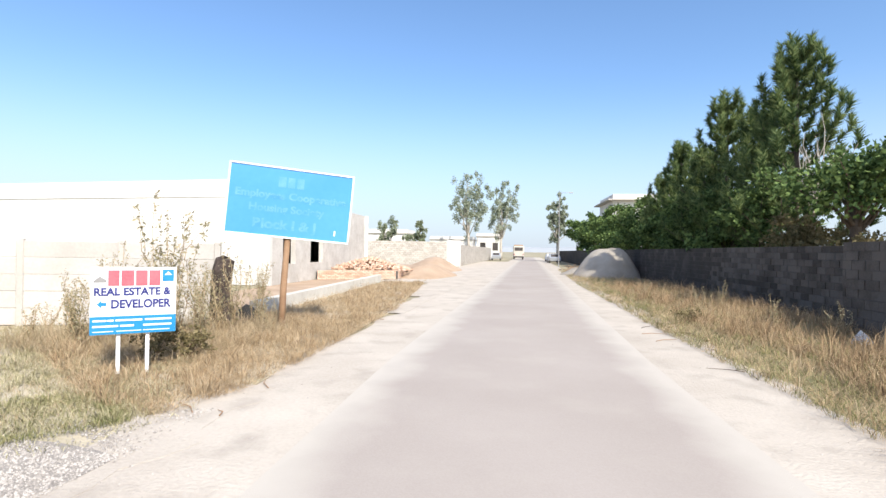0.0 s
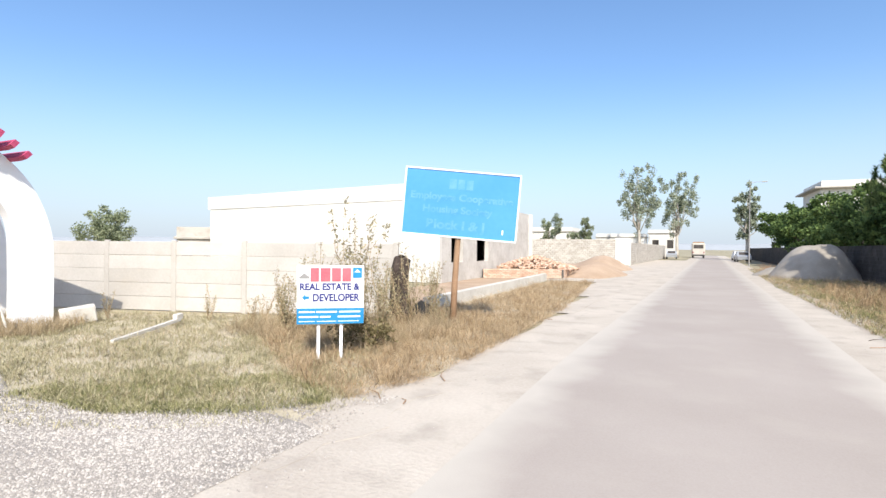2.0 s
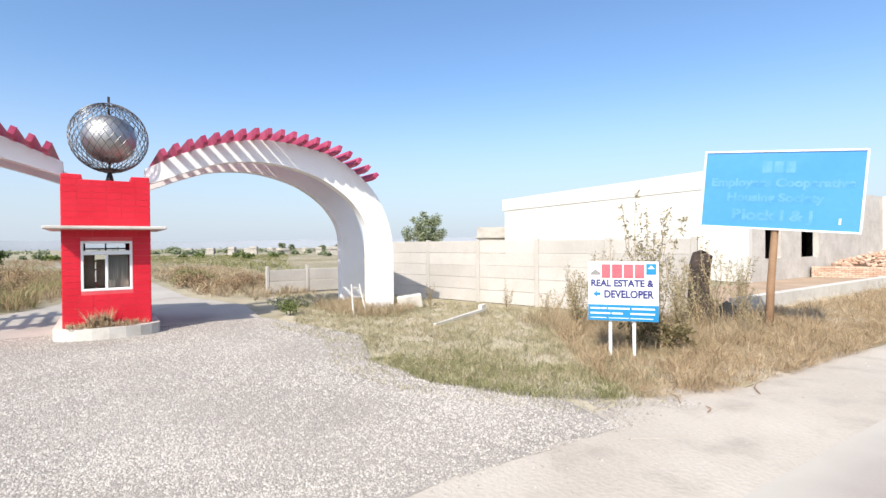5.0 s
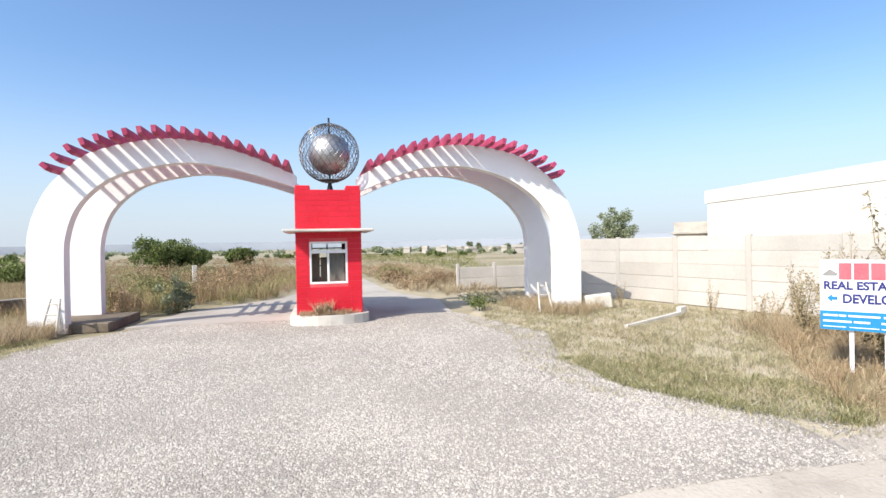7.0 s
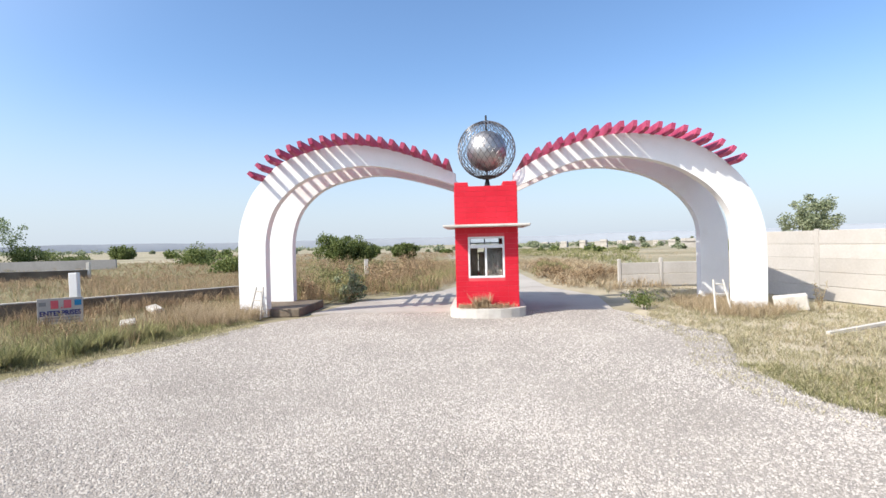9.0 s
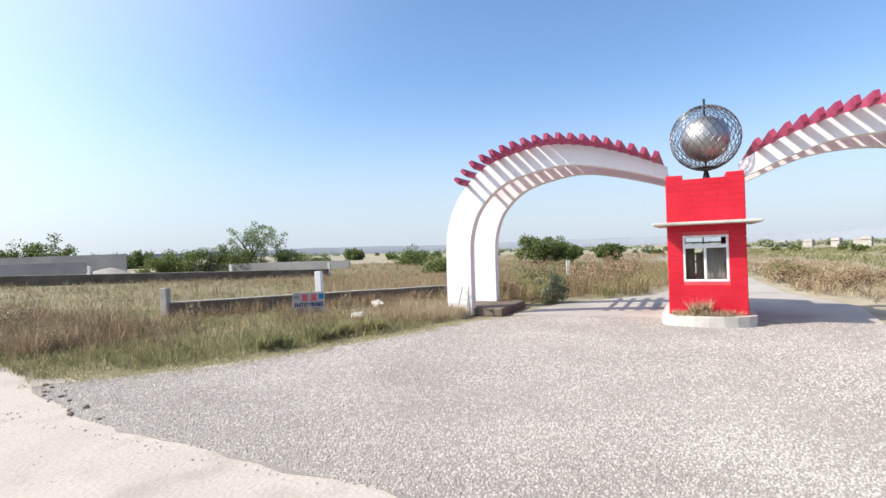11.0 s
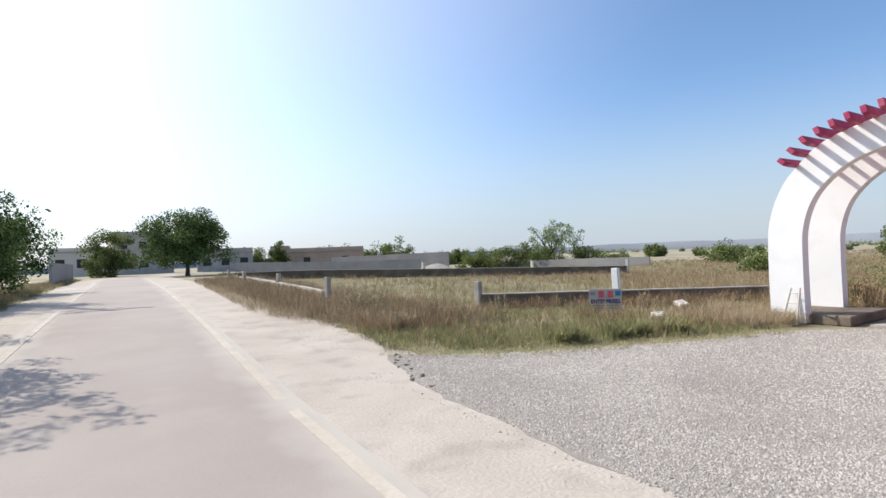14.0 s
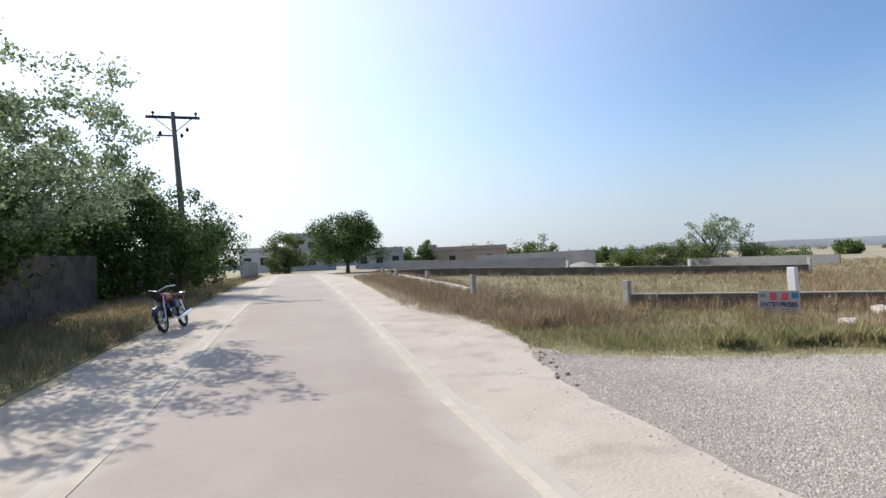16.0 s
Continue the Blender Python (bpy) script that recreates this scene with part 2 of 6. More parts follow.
M_DRYBUSH = leafy("dry_bush", (0.14, 0.12, 0.055), (0.28, 0.23, 0.12), 1.2)


def road_material():
    """Asphalt whose edges are drifted over with sand, by the mesh's own dust value and noise."""
    m = M_ROAD
    n, l = m.node_tree.nodes, m.node_tree.links
    p = n["Principled BSDF"]
    at, tex, geo = n.new("ShaderNodeAttribute"), n.new("ShaderNodeTexNoise"), n["Geometry"]
    at.attribute_name = "dust"
    tex.inputs["Scale"].default_value, tex.inputs["Detail"].default_value = 1.1, 7
    l.new(geo.outputs["Position"], tex.inputs["Vector"])
    add, rng = n.new("ShaderNodeMath"), n.new("ShaderNodeMapRange")
    add.operation = "ADD"
    l.new(at.outputs["Fac"], add.inputs[0])
    l.new(tex.outputs[0], add.inputs[1])
    rng.inputs[1].default_value, rng.inputs[2].default_value = 0.8, 1.45
    l.new(add.outputs[0], rng.inputs[0])
    mix = n.new("ShaderNodeMix")
    mix.data_type = "RGBA"
    mix.inputs[7].default_value = (0.455, 0.415, 0.36, 1)
    l.new(rng.outputs[0], mix.inputs[0])
    l.new(p.inputs["Base Color"].links[0].from_socket, mix.inputs[6])
    l.new(mix.outputs[2], p.inputs["Base Color"])


road_material()


def glass_material():
    m = bpy.data.materials.new("window_glass")
    m.use_nodes = True
    p = m.node_tree.nodes["Principled BSDF"]
    p.inputs["Base Color"].default_value = (0.92, 0.95, 0.95, 1)
    p.inputs["Roughness"].default_value, p.inputs["Transmission Weight"].default_value, p.inputs["IOR"].default_value = 0.03, 1.0, 1.1
    return m


M_GLASS = glass_material()


# ---- geometry helpers ----
class Geo:
    """Vertices and faces gathered piece by piece."""

    def __init__(self):
        self.v, self.f = [], []

    def add(self, verts, faces):
        n = len(self.v)
        self.v += [tuple(p) for p in verts]
        self.f += [tuple(i + n for i in q) for q in faces]
        return self

    def box(self, c, s, turn=0.0, m=None):
        h = [k / 2 for k in s]
        t = m or (Matrix.Translation(c) @ Matrix.Rotation(turn, 4, "Z"))
        vs = [t @ Vector((x * h[0], y * h[1], z * h[2])) for x in (-1, 1) for y in (-1, 1) for z in (-1, 1)]
        return self.add(vs, [(0, 1, 3, 2), (4, 6, 7, 5), (0, 4, 5, 1), (2, 3, 7, 6), (0, 2, 6, 4), (1, 5, 7, 3)])

    def rounded(self, c, s, b=0.01, turn=0.0, m=None):
        """A box with chamfered edges."""
        bm = bmesh.new()
        bmesh.ops.create_cube(bm, size=1.0)
        bmesh.ops.scale(bm, vec=s, verts=bm.verts)
        bmesh.ops.bevel(bm, geom=list(bm.edges), offset=b, segments=1, affect="EDGES")
        t = m or (Matrix.Translation(c) @ Matrix.Rotation(turn, 4, "Z"))
        bm.verts.index_update()
        self.add([t @ v.co for v in bm.verts], [[v.index for v in f.verts] for f in bm.faces])
        bm.free()
        return self

    def tube(self, pts, radii, n=8, caps=True):
        pts = [Vector(p) for p in pts]
        if not hasattr(radii, "__len__"):
            radii = [radii] * len(pts)
        base = len(self.v)
        for i, p in enumerate(pts):
            d = (pts[min(i + 1, len(pts) - 1)] - pts[max(i - 1, 0)]).normalized()
            a = d.cross(Vector((0.13, 0.21, 0.97)) if abs(d.z) < 0.95 else Vector((1, 0, 0))).normalized()
            b = d.cross(a)
            for k in range(n):
                w = 2 * math.pi * k / n
                self.v.append(tuple(p + (a * math.cos(w) + b * math.sin(w)) * radii[i]))
        for i in range(len(pts) - 1):
            for k in range(n):
                q = base + i * n
                self.f.append((q + k, q + (k + 1) % n, q + n + (k + 1) % n, q + n + k))
        if caps:
            self.f.append(tuple(base + k for k in reversed(range(n))))
            self.f.append(tuple(base + (len(pts) - 1) * n + k for k in range(n)))
        return self

    def ball(self, c, r, n=12, squash=1.0):
        vs, fs = [], []
        m = n // 2
        for i in range(m + 1):
            for k in range(n):
                th, ph = math.pi * i / m, 2 * math.pi * k / n
                vs.append((c[0] + r * math.sin(th) * math.cos(ph), c[1] + r * math.sin(th) * math.sin(ph), c[2] + r * squash * math.cos(th)))
        for i in range(m):
            for k in range(n):
                fs.append((i * n + k, (i + 1) * n + k, (i + 1) * n + (k + 1) % n, i * n + (k + 1) % n))
        return self.add(vs, fs)

    def prism(self, outline, z0, z1):
        """A flat outline (x, y), anticlockwise, raised from z0 to z1."""
        n = len(outline)
        return self.add([(x, y, z0) for x, y in outline] + [(x, y, z1) for x, y in outline],
                        [tuple(reversed(range(n))), tuple(range(n, 2 * n))] + [(i, (i + 1) % n, n + (i + 1) % n, n + i) for i in range(n)])


def mesh_of(name, g, material, smooth=False):
    me = bpy.data.meshes.new(name)
    me.from_pydata(g.v, [], g.f)
    me.materials.append(material)
    if smooth:
        me.polygons.foreach_set("use_smooth", [True] * len(me.polygons))
    me.update()
    return me


def part(name, g, material, parent=None, label="", smooth=False):
    ob = new(name, g if isinstance(g, bpy.types.Mesh) else mesh_of(name, g, material, smooth))
    if parent:
        ob.parent = parent
    if label:
        ob["label"] = label
    return ob


def thing(name, label, category, group="", at=(0, 0, 0), turn=0.0):
    ob = new(name)
    ob.empty_display_size = 0.2
    ob.matrix_basis = Matrix.Translation(at) @ Matrix.Rotation(turn, 4, "Z")
    return tagged(ob, label, category, group)


def setting(name, g, material, label, category="", smooth=False):
    return tagged(part(name, g, material, smooth=smooth), label, category, "", "structure")


def fast_mesh(name, verts, corners, material):
    """Many equal polygons: verts (n, k, 3), one polygon of k corners each."""
    me = bpy.data.meshes.new(name)
    n = len(verts)
    me.vertices.add(n * corners)
    me.vertices.foreach_set("co", np.asarray(verts, np.float32).ravel())
    me.loops.add(n * corners)
    me.loops.foreach_set("vertex_index", np.arange(n * corners, dtype=np.int32))
    me.polygons.add(n)
    me.polygons.foreach_set("loop_start", np.arange(0, n * corners, corners, dtype=np.int32))
    me.update(calc_edges=True)
    me.materials.append(material)
    return me


def inside(poly, x, y):
    ok = np.zeros(len(x), bool)
    for (x0, y0), (x1, y1) in zip(poly, poly[1:] + poly[:1]):
        cross = (y0 > y) != (y1 > y)
        ok ^= cross & (x < (x1 - x0) * (y - y0) / ((y1 - y0) or 1e-9) + x0)
    return ok


def scatter(poly, count, rng, clump=0.0, near=0.0):
    """Places within a polygon; clumped, and thinner far from the origin when near is set."""
    px, py = [p[0] for p in poly], [p[1] for p in poly]
    got = np.zeros((0, 2))
    while len(got) < count:
        n = count * 3
        x, y = rng.uniform(min(px), max(px), n), rng.uniform(min(py), max(py), n)
        keep = inside(poly, x, y)
        if near:
            keep &= rng.random(n) < np.minimum(1, (near / np.hypot(x, y)) ** 1.3)
        if clump:
            w = np.sin(x * 2.1 / clump + 1.3 * np.sin(y * 1.7 / clump)) * np.sin(y * 2.3 / clump + 1.1 * np.sin(x * 1.3 / clump))
            keep &= rng.random(n) < 0.25 + 0.75 * (w > -0.1)
        got = np.vstack([got, np.stack([x, y], 1)[keep]])
    return got[:count]


def blades(name, poly, count, low, high, width, material, label, seed=1, clump=1.0, near=8.0, lean=0.5, base=0.0, far_scale=0.03):
    """Grass: thin bent blades, wider ones farther off, as one stuff object."""
    rng = np.random.default_rng(seed)
    p = scatter(poly, count, rng, clump, near)
    h = rng.uniform(low, high, count) * rng.uniform(0.6, 1.0, count)
    a = rng.uniform(0, 2 * np.pi, count)
    b = rng.uniform(0, 2 * np.pi, count)
    w = width * rng.uniform(0.6, 1.4, count) * (1 + far_scale * np.hypot(p[:, 0], p[:, 1]))
    k = rng.uniform(0.1, lean, count) * h
    z = np.array([base + ground_z(u, v) for u, v in p])
    o = np.stack([p[:, 0], p[:, 1], z], 1)
    side = np.stack([np.cos(a) * w, np.sin(a) * w, 0 * w], 1)
    bend = np.stack([np.cos(b) * k, np.sin(b) * k, 0 * k], 1)
    up = np.stack([0 * h, 0 * h, h], 1)
    mid = o + bend * 0.3 + up * 0.5
    tip = o + bend + up
    return tagged(part(name, fast_mesh(name, np.stack([o, mid + side * 0.5, tip, mid - side * 0.5], 1), 4, material), None), label, "grass", "", "stuff")


def tufts(name, poly, count, per, low, high, width, material, label, seed=1, clump=1.0, near=8.0, lean=0.7, reach=0.09, far_scale=0.03):
    """Bunch grass: each tuft a fan of bent blades from one root, tufts of unequal size."""
    rng = np.random.default_rng(seed)
    p = scatter(poly, count, rng, clump, near)
    z = np.array([ground_z(u, v) for u, v in p])
    size = rng.uniform(0.45, 1.0, count) ** 1.5
    root = np.repeat(np.stack([p[:, 0], p[:, 1], z - 0.01], 1), per, 0)
    s = np.repeat(size, per)
    n = count * per
    a, b = rng.uniform(0, 2 * np.pi, n), rng.uniform(0, 2 * np.pi, n)
    h = rng.uniform(low, high, n) * s
    k = rng.uniform(0.15, lean, n) * h
    w = width * rng.uniform(0.6, 1.4, n) * (1 + far_scale * np.hypot(root[:, 0], root[:, 1]))
    d = reach * rng.random(n) * s
    out = np.stack([np.cos(a), np.sin(a), 0 * a], 1)
    o = root + out * d[:, None]
    side = np.stack([np.cos(b) * w, np.sin(b) * w, 0 * w], 1)
    mid = o + out * (k * 0.25)[:, None] + np.stack([0 * h, 0 * h, h * 0.6], 1)
    tip = o + out * k[:, None] + np.stack([0 * h, 0 * h, h * (1 - 0.3 * k / np.maximum(h, 1e-6))], 1)
    return tagged(part(name, fast_mesh(name, np.stack([o, mid + side * 0.5, tip, mid - side * 0.5], 1), 4, material), None), label, "grass", "", "stuff")


def leaves(centres, radii, per, size, rng, flat=0.6, long=1.6, droop=0.0):
    """Leaf quads scattered round clump centres; returns (n, 4, 3)."""
    c = np.repeat(np.asarray(centres, float), per, 0)
    r = np.repeat(np.asarray(radii, float), per)
    d = rng.normal(size=(len(c), 3))
    d /= np.linalg.norm(d, axis=1)[:, None]
    d *= (rng.random(len(c)) ** 0.45 * r)[:, None]
    d[:, 2] *= flat
    p = c + d
    u = rng.normal(size=(len(c), 3))
    u[:, 2] -= droop
    u /= np.linalg.norm(u, axis=1)[:, None]
    v = np.cross(u, rng.normal(size=(len(c), 3)))
    v /= np.linalg.norm(v, axis=1)[:, None]
    s = size * rng.uniform(0.6, 1.4, len(c))[:, None]
    return np.stack([p, p + u * s * long * 0.5 + v * s * 0.5, p + u * s * long, p + u * s * long * 0.5 - v * s * 0.5], 1)


def text_mesh(name, body, height, material):
    """Flat lettering in the built-in font, in the x-z plane, its left end at the origin."""
    cu = bpy.data.curves.new(name, "FONT")
    cu.body, cu.size, cu.extrude, cu.offset = body, height / 0.72, 0.002, height * 0.05
    ob = new(name, cu)
    bpy.context.view_layer.update()
    me = bpy.data.meshes.new_from_object(ob.evaluated_get(bpy.context.evaluated_depsgraph_get()))
    bpy.data.objects.remove(ob)
    me.transform(Matrix.Rotation(radians(90), 4, "X"))
    me.materials.clear()
    me.materials.append(material)
    return me


def fit_text(name, body, x0, x1, z, height, y, material, parent, label=""):
    me = text_mesh(name, body, height, material)
    xs = [v.co.x for v in me.vertices]
    k = (x1 - x0) / (max(xs) - min(xs))
    me.transform(Matrix.Translation((x0 - min(xs) * k, y, z)) @ Matrix.Diagonal((k, 1, 1, 1)))
    return part(name, me, material, parent, label)



# ---- ground ----
def ground_z(x, y):
    """The land climbs gently to the south along the road and falls away over the plain to the north-west."""
    q = max(0.0, -0.82 * x + 0.57 * y - 40.0) if x < -30 else 0.0
    if q:
        return -20.0 * (1 - math.exp(-0.00065 * q)) * min(1.0, (-x - 30) / 20.0)
    if y > -6:
        return 0.0
    return 0.95 * (1 - math.exp((y + 6) / 22.0)) * min(1.0, max(0.0, (x + 30) / 20.0))


def draped(g):
    """Lays a level piece on the land, cut finely enough to follow it."""
    bm = bmesh.new()
    vs = [bm.verts.new(p) for p in g.v]
    for f in g.f:
        bm.faces.new([vs[i] for i in f])
    for y in (-6, -8, -10, -12.5, -16, -20, -25, -32, -40, -50, -65, -90):
        bmesh.ops.bisect_plane(bm, geom=bm.verts[:] + bm.edges[:] + bm.faces[:], plane_co=(0, y, 0), plane_no=(0, 1, 0))
    for x in (-75, -65, -55, -50, -45, -40, -35, -30, -25, -20, -15, -10):
        bmesh.ops.bisect_plane(bm, geom=bm.verts[:] + bm.edges[:] + bm.faces[:], plane_co=(x, 0, 0), plane_no=(1, 0, 0))
    bm.verts.index_update()
    out = Geo().add([(v.co.x, v.co.y, v.co.z + ground_z(v.co.x, v.co.y)) for v in bm.verts], [[v.index for v in f.verts] for f in bm.faces])
    bm.free()
    return out


def road_mid(y):
    if y > 8:
        return 0.15 + (y - 8) * 0.04
    if y < -55:
        return 0.15 - (-55 - y) ** 1.6 * 0.05
    return 0.15 + 0.006 * min(y, 0) * (1 if y > -28 else max(0.0, (y + 55) / 27))


def strip(west, east, y0, y1, z, step=2.0, ragged=0.0, seed=3):
    """A band beside or on the road, with slightly uneven edges, 6 cm thick."""
    rng = random.Random(seed)
    g = Geo()
    n = int((y1 - y0) / step)
    rows = []
    for i in range(n + 1):
        y = y0 + (y1 - y0) * i / n
        a, b = road_mid(y) + west + rng.uniform(-ragged, ragged), road_mid(y) + east + rng.uniform(-ragged, ragged)
        u, v = z + ground_z(a, y), z + ground_z(b, y)
        rows.append([(a, y, u - 0.06), (a, y, u), (b, y, v), (b, y, v - 0.06)])
    g.v = [p for r in rows for p in r]
    for i in range(n):
        for k in range(3):
            g.f.append((i * 4 + k, i * 4 + k + 1, i * 4 + k + 5, i * 4 + k + 4))
    return g


g = Geo()
rings = [0, 6, 14, 30, 40, 50, 60, 80, 120, 250, 500, 1000, 2000, 3500]
for r in rings:
    for k in range(48):
        w = 2 * math.pi * k / 48
        g.v.append((r * math.cos(w), r * math.sin(w), -0.03 - (0.0008 * max(0, r - 120) if r < 1000 else 0.7)))
for i in range(len(rings) - 1):
    for k in range(48):
        g.f.append((i * 48 + k, (i + 1) * 48 + k, (i + 1) * 48 + (k + 1) % 48, i * 48 + (k + 1) % 48))
setting("ground", draped(g), M_FIELD, "dry grassy ground reaching to the horizon", "ground", True)
g = Geo()
COLUMNS = [(-1.95, 1.0), (-1.6, 0.62), (-1.15, 0.1), (0.0, 0.0), (1.15, 0.1), (1.6, 0.62), (1.95, 1.0)]
dust = []
ROAD_Y = [-140 + 1.5 * i for i in range(201)]
for y in ROAD_Y:
    for k, d in COLUMNS:
        x = road_mid(y) + k
        g.v.append((x, y, ground_z(x, y) + 0.012 * (1 - (k / 1.95) ** 2)))
        dust.append(d)
for i in range(len(ROAD_Y) - 1):
    for k in range(6):
        g.f.append((i * 7 + k, i * 7 + k + 1, i * 7 + k + 8, i * 7 + k + 7))
road = setting("road", g, M_ROAD, "worn grey asphalt road dusted with sand", "road", True)
road.data.attributes.new("dust", "FLOAT", "POINT").data.foreach_set("value", dust)
setting("shoulder_west", strip(-3.95, -1.5, -70, 3.0, -0.006, 0.7, 0.12), M_SHOULDER, "pale dusty shoulder beside the asphalt", "road")
setting("shoulder_west_far", strip(-3.3, -1.5, 3.0, 160, -0.008, 0.7, 0.12, 5), M_SHOULDER, "pale dusty shoulder beside the asphalt", "road")
setting("shoulder_dust", strip(-3.75, -3.1, 13.5, 27, -0.003, 0.5, 0.07, 21), M_SHOULDER, "pale dust spilling over the verge", "road")
setting("shoulder_spill", strip(-4.9, -3.2, 18.5, 27.5, -0.0045, 0.4, 0.08, 23), M_SHOULDER, "pale dust spilling over the verge", "road")
setting("lay_by", strip(-7.4, -2.9, 26.2, 84, -0.004, 0.8, 0.5, 22), M_SHOULDER, "broad dusty lay-by beside the road", "road")
setting("shoulder_rubble", strip(-4.25, -3.1, -26, -5.6, -0.01, 0.4, 0.16, 14), M_SHOULDER, "broken pale rubble shoulder beside the field", "road")
setting("shoulder_corner", strip(-3.7, -2.9, 3.2, 6.2, -0.0045, 0.3, 0.14, 15), M_SHOULDER, "pale dusty corner of the shoulder", "road")
setting("shoulder_east", strip(1.5, 3.36, -90, 160, -0.006, 0.7, 0.15, 4), M_SHOULDER, "pale dusty shoulder beside the asphalt", "road")
for w, y0, y1 in ((-1.8, -45, 3.0), (1.62, -45, -2.0)):
    setting("trim_line", strip(w - 0.02, w + 0.11, y0, y1, 0.0115, 0.6, 0.006, 8), M_LINE, "worn pale edge line painted on asphalt", "road marking")

FORECOURT = [(-3.05, 4.0), (-3.15, -2.4), (-3.3, -5.7), (-3.75, -7.6), (-5.2, -6.6), (-8.45, -5.2), (-10.6, -4.6), (-12.2, -3.4), (-12.2, 3.2), (-11.0, 3.6), (-8.7, 4.1), (-6.8, 3.4), (-5.3, 3.5), (-4.2, 4.2)]
rng = random.Random(6)
ragged = []
for (x0, y0), (x1, y1) in zip(FORECOURT, FORECOURT[1:] + FORECOURT[:1]):
    n = max(1, int(math.hypot(x1 - x0, y1 - y0) / 0.35))
    for k in range(n):
        w = 0.09 if 0 < k else 0.0
        ragged.append((x0 + (x1 - x0) * k / n + rng.uniform(-w, w), y0 + (y1 - y0) * k / n + rng.uniform(-w, w)))
FORECOURT_CCW = ragged
setting("gravel_forecourt", draped(Geo().prism(FORECOURT_CCW, -0.08, -0.002)), M_GRAVELBED, "crushed pale gravel forecourt before the gate", "gravel")
DRIVE = [(-12.15, -3.9), (-14.5, -3.3), (-17.4, -1.1), (-20, -0.4), (-25, -0.6), (-32, -0.9), (-45, -1.6), (-80, -6.0), (-80, -3.5), (-45, 1.5), (-35, 1.9), (-27.5, 2.1), (-18.3, 2.5), (-15, 3.5), (-12.15, 3.2)]
setting("drive", draped(Geo().prism(DRIVE[::-1], -0.08, 0.012)), M_DRIVE, "dusty grey drive leading away beyond the gate", "road")

VERGE_NW = [(-3.25, 4.6), (-4.2, 4.3), (-5.3, 3.6), (-6.8, 3.5), (-8.7, 4.2), (-11.0, 3.7), (-13.0, 4.2), (-17, 4.6), (-17.2, 7.6), (-13.8, 7.9), (-6.2, 10.4), (-6.3, 25.5), (-4.4, 26.2), (-3.15, 14.6), (-3.1, 7)]
FIELD_SW = [(-3.9, -7.9), (-5.2, -6.9), (-8.45, -5.5), (-10.8, -4.9), (-11.3, -4.9), (-14.5, -4.2), (-40, -1.0), (-60, -20), (-60, -60), (-9, -60), (-5.2, -40), (-3.9, -18), (-4.0, -10.6)]
VERGE_NE = [(3.25, 2), (3.2, 12), (3.5, 27), (4.6, 50), (8.3, 50), (8.3, 14), (7.0, 12), (7.0, 2)]
VERGE_SE = [(3.6, 2), (7.0, 2), (7.0, -40), (4.4, -58), (3.3, -58), (3.5, -20), (3.7, -8)]
SOIL_NW = [(-3.0, 4.0), (-4.2, 3.7), (-5.3, 3.0), (-6.8, 2.9), (-8.7, 3.5), (-11.0, 3.1)] + VERGE_NW[6:]
SOIL_SW = [(-3.4, -7.0), (-5.0, -6.1), (-8.2, -4.7), (-10.5, -4.1)] + FIELD_SW[4:-2] + [(-3.2, -18), (-3.2, -10.6)]
for k, (nm, poly) in enumerate((("verge", SOIL_NW), ("field", SOIL_SW), ("verge", VERGE_NE), ("verge", VERGE_SE))):
    area = sum(x0 * y1 - x1 * y0 for (x0, y0), (x1, y1) in zip(poly, poly[1:] + poly[:1]))
    setting("ground_%s_%d" % (nm, k + 1), draped(Geo().prism(poly if area > 0 else poly[::-1], -0.2, -0.012)), M_FIELDSOIL if k else M_SOIL, "dry soil with trampled grass", "ground")

# distant hills low on the horizon, the haze over them put into their bluish colour
g = Geo()
for k in range(181):
    w = 2 * math.pi * k / 180
    h = 32 + 18 * noise.noise((math.cos(w) * 4, math.sin(w) * 4, 0.0)) + 7 * noise.noise((math.cos(w) * 19, math.sin(w) * 19, 3.0))
    g.v += [(3300 * math.cos(w), 3300 * math.sin(w), -45), (3300 * math.cos(w), 3300 * math.sin(w), max(2, h)), (3450 * math.cos(w), 3450 * math.sin(w), -45)]
for k in range(180):
    g.f += [(k * 3, k * 3 + 3, k * 3 + 4, k * 3 + 1), (k * 3 + 1, k * 3 + 4, k * 3 + 5, k * 3 + 2)]
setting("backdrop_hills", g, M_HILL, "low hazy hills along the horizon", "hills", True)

# ---- gate ----
def rib_outline(side):
    """Outer and inner edge of one arch rib as (y, z); side -1 south, 1 north."""
    if side < 0:
        return ([(-5.47, 0), (-5.47, 1.3), (-5.41, 2.1), (-5.14, 2.8), (-4.72, 3.3), (-4.33, 3.6), (-3.62, 3.83), (-2.82, 3.94), (-2.0, 3.83), (-1.15, 3.56), (-0.35, 3.2)],
                [(-4.82, 0), (-4.82, 1.3), (-4.78, 1.95), (-4.57, 2.53), (-4.15, 2.98), (-3.65, 3.24), (-2.82, 3.42), (-2.24, 3.43), (-1.65, 3.32), (-0.95, 3.13), (-0.35, 2.93)])
    return ([(6.42, 0), (6.42, 1.3), (6.36, 1.95), (6.11, 2.62), (5.76, 3.1), (5.22, 3.53), (4.56, 3.82), (3.46, 3.97), (2.53, 3.85), (1.6, 3.52), (0.95, 3.16)],
            [(5.74, 0), (5.74, 1.3), (5.69, 2.02), (5.4, 2.55), (4.95, 2.95), (4.35, 3.26), (3.45, 3.46), (2.52, 3.42), (1.86, 3.22), (1.34, 3.0), (0.95, 2.84)])


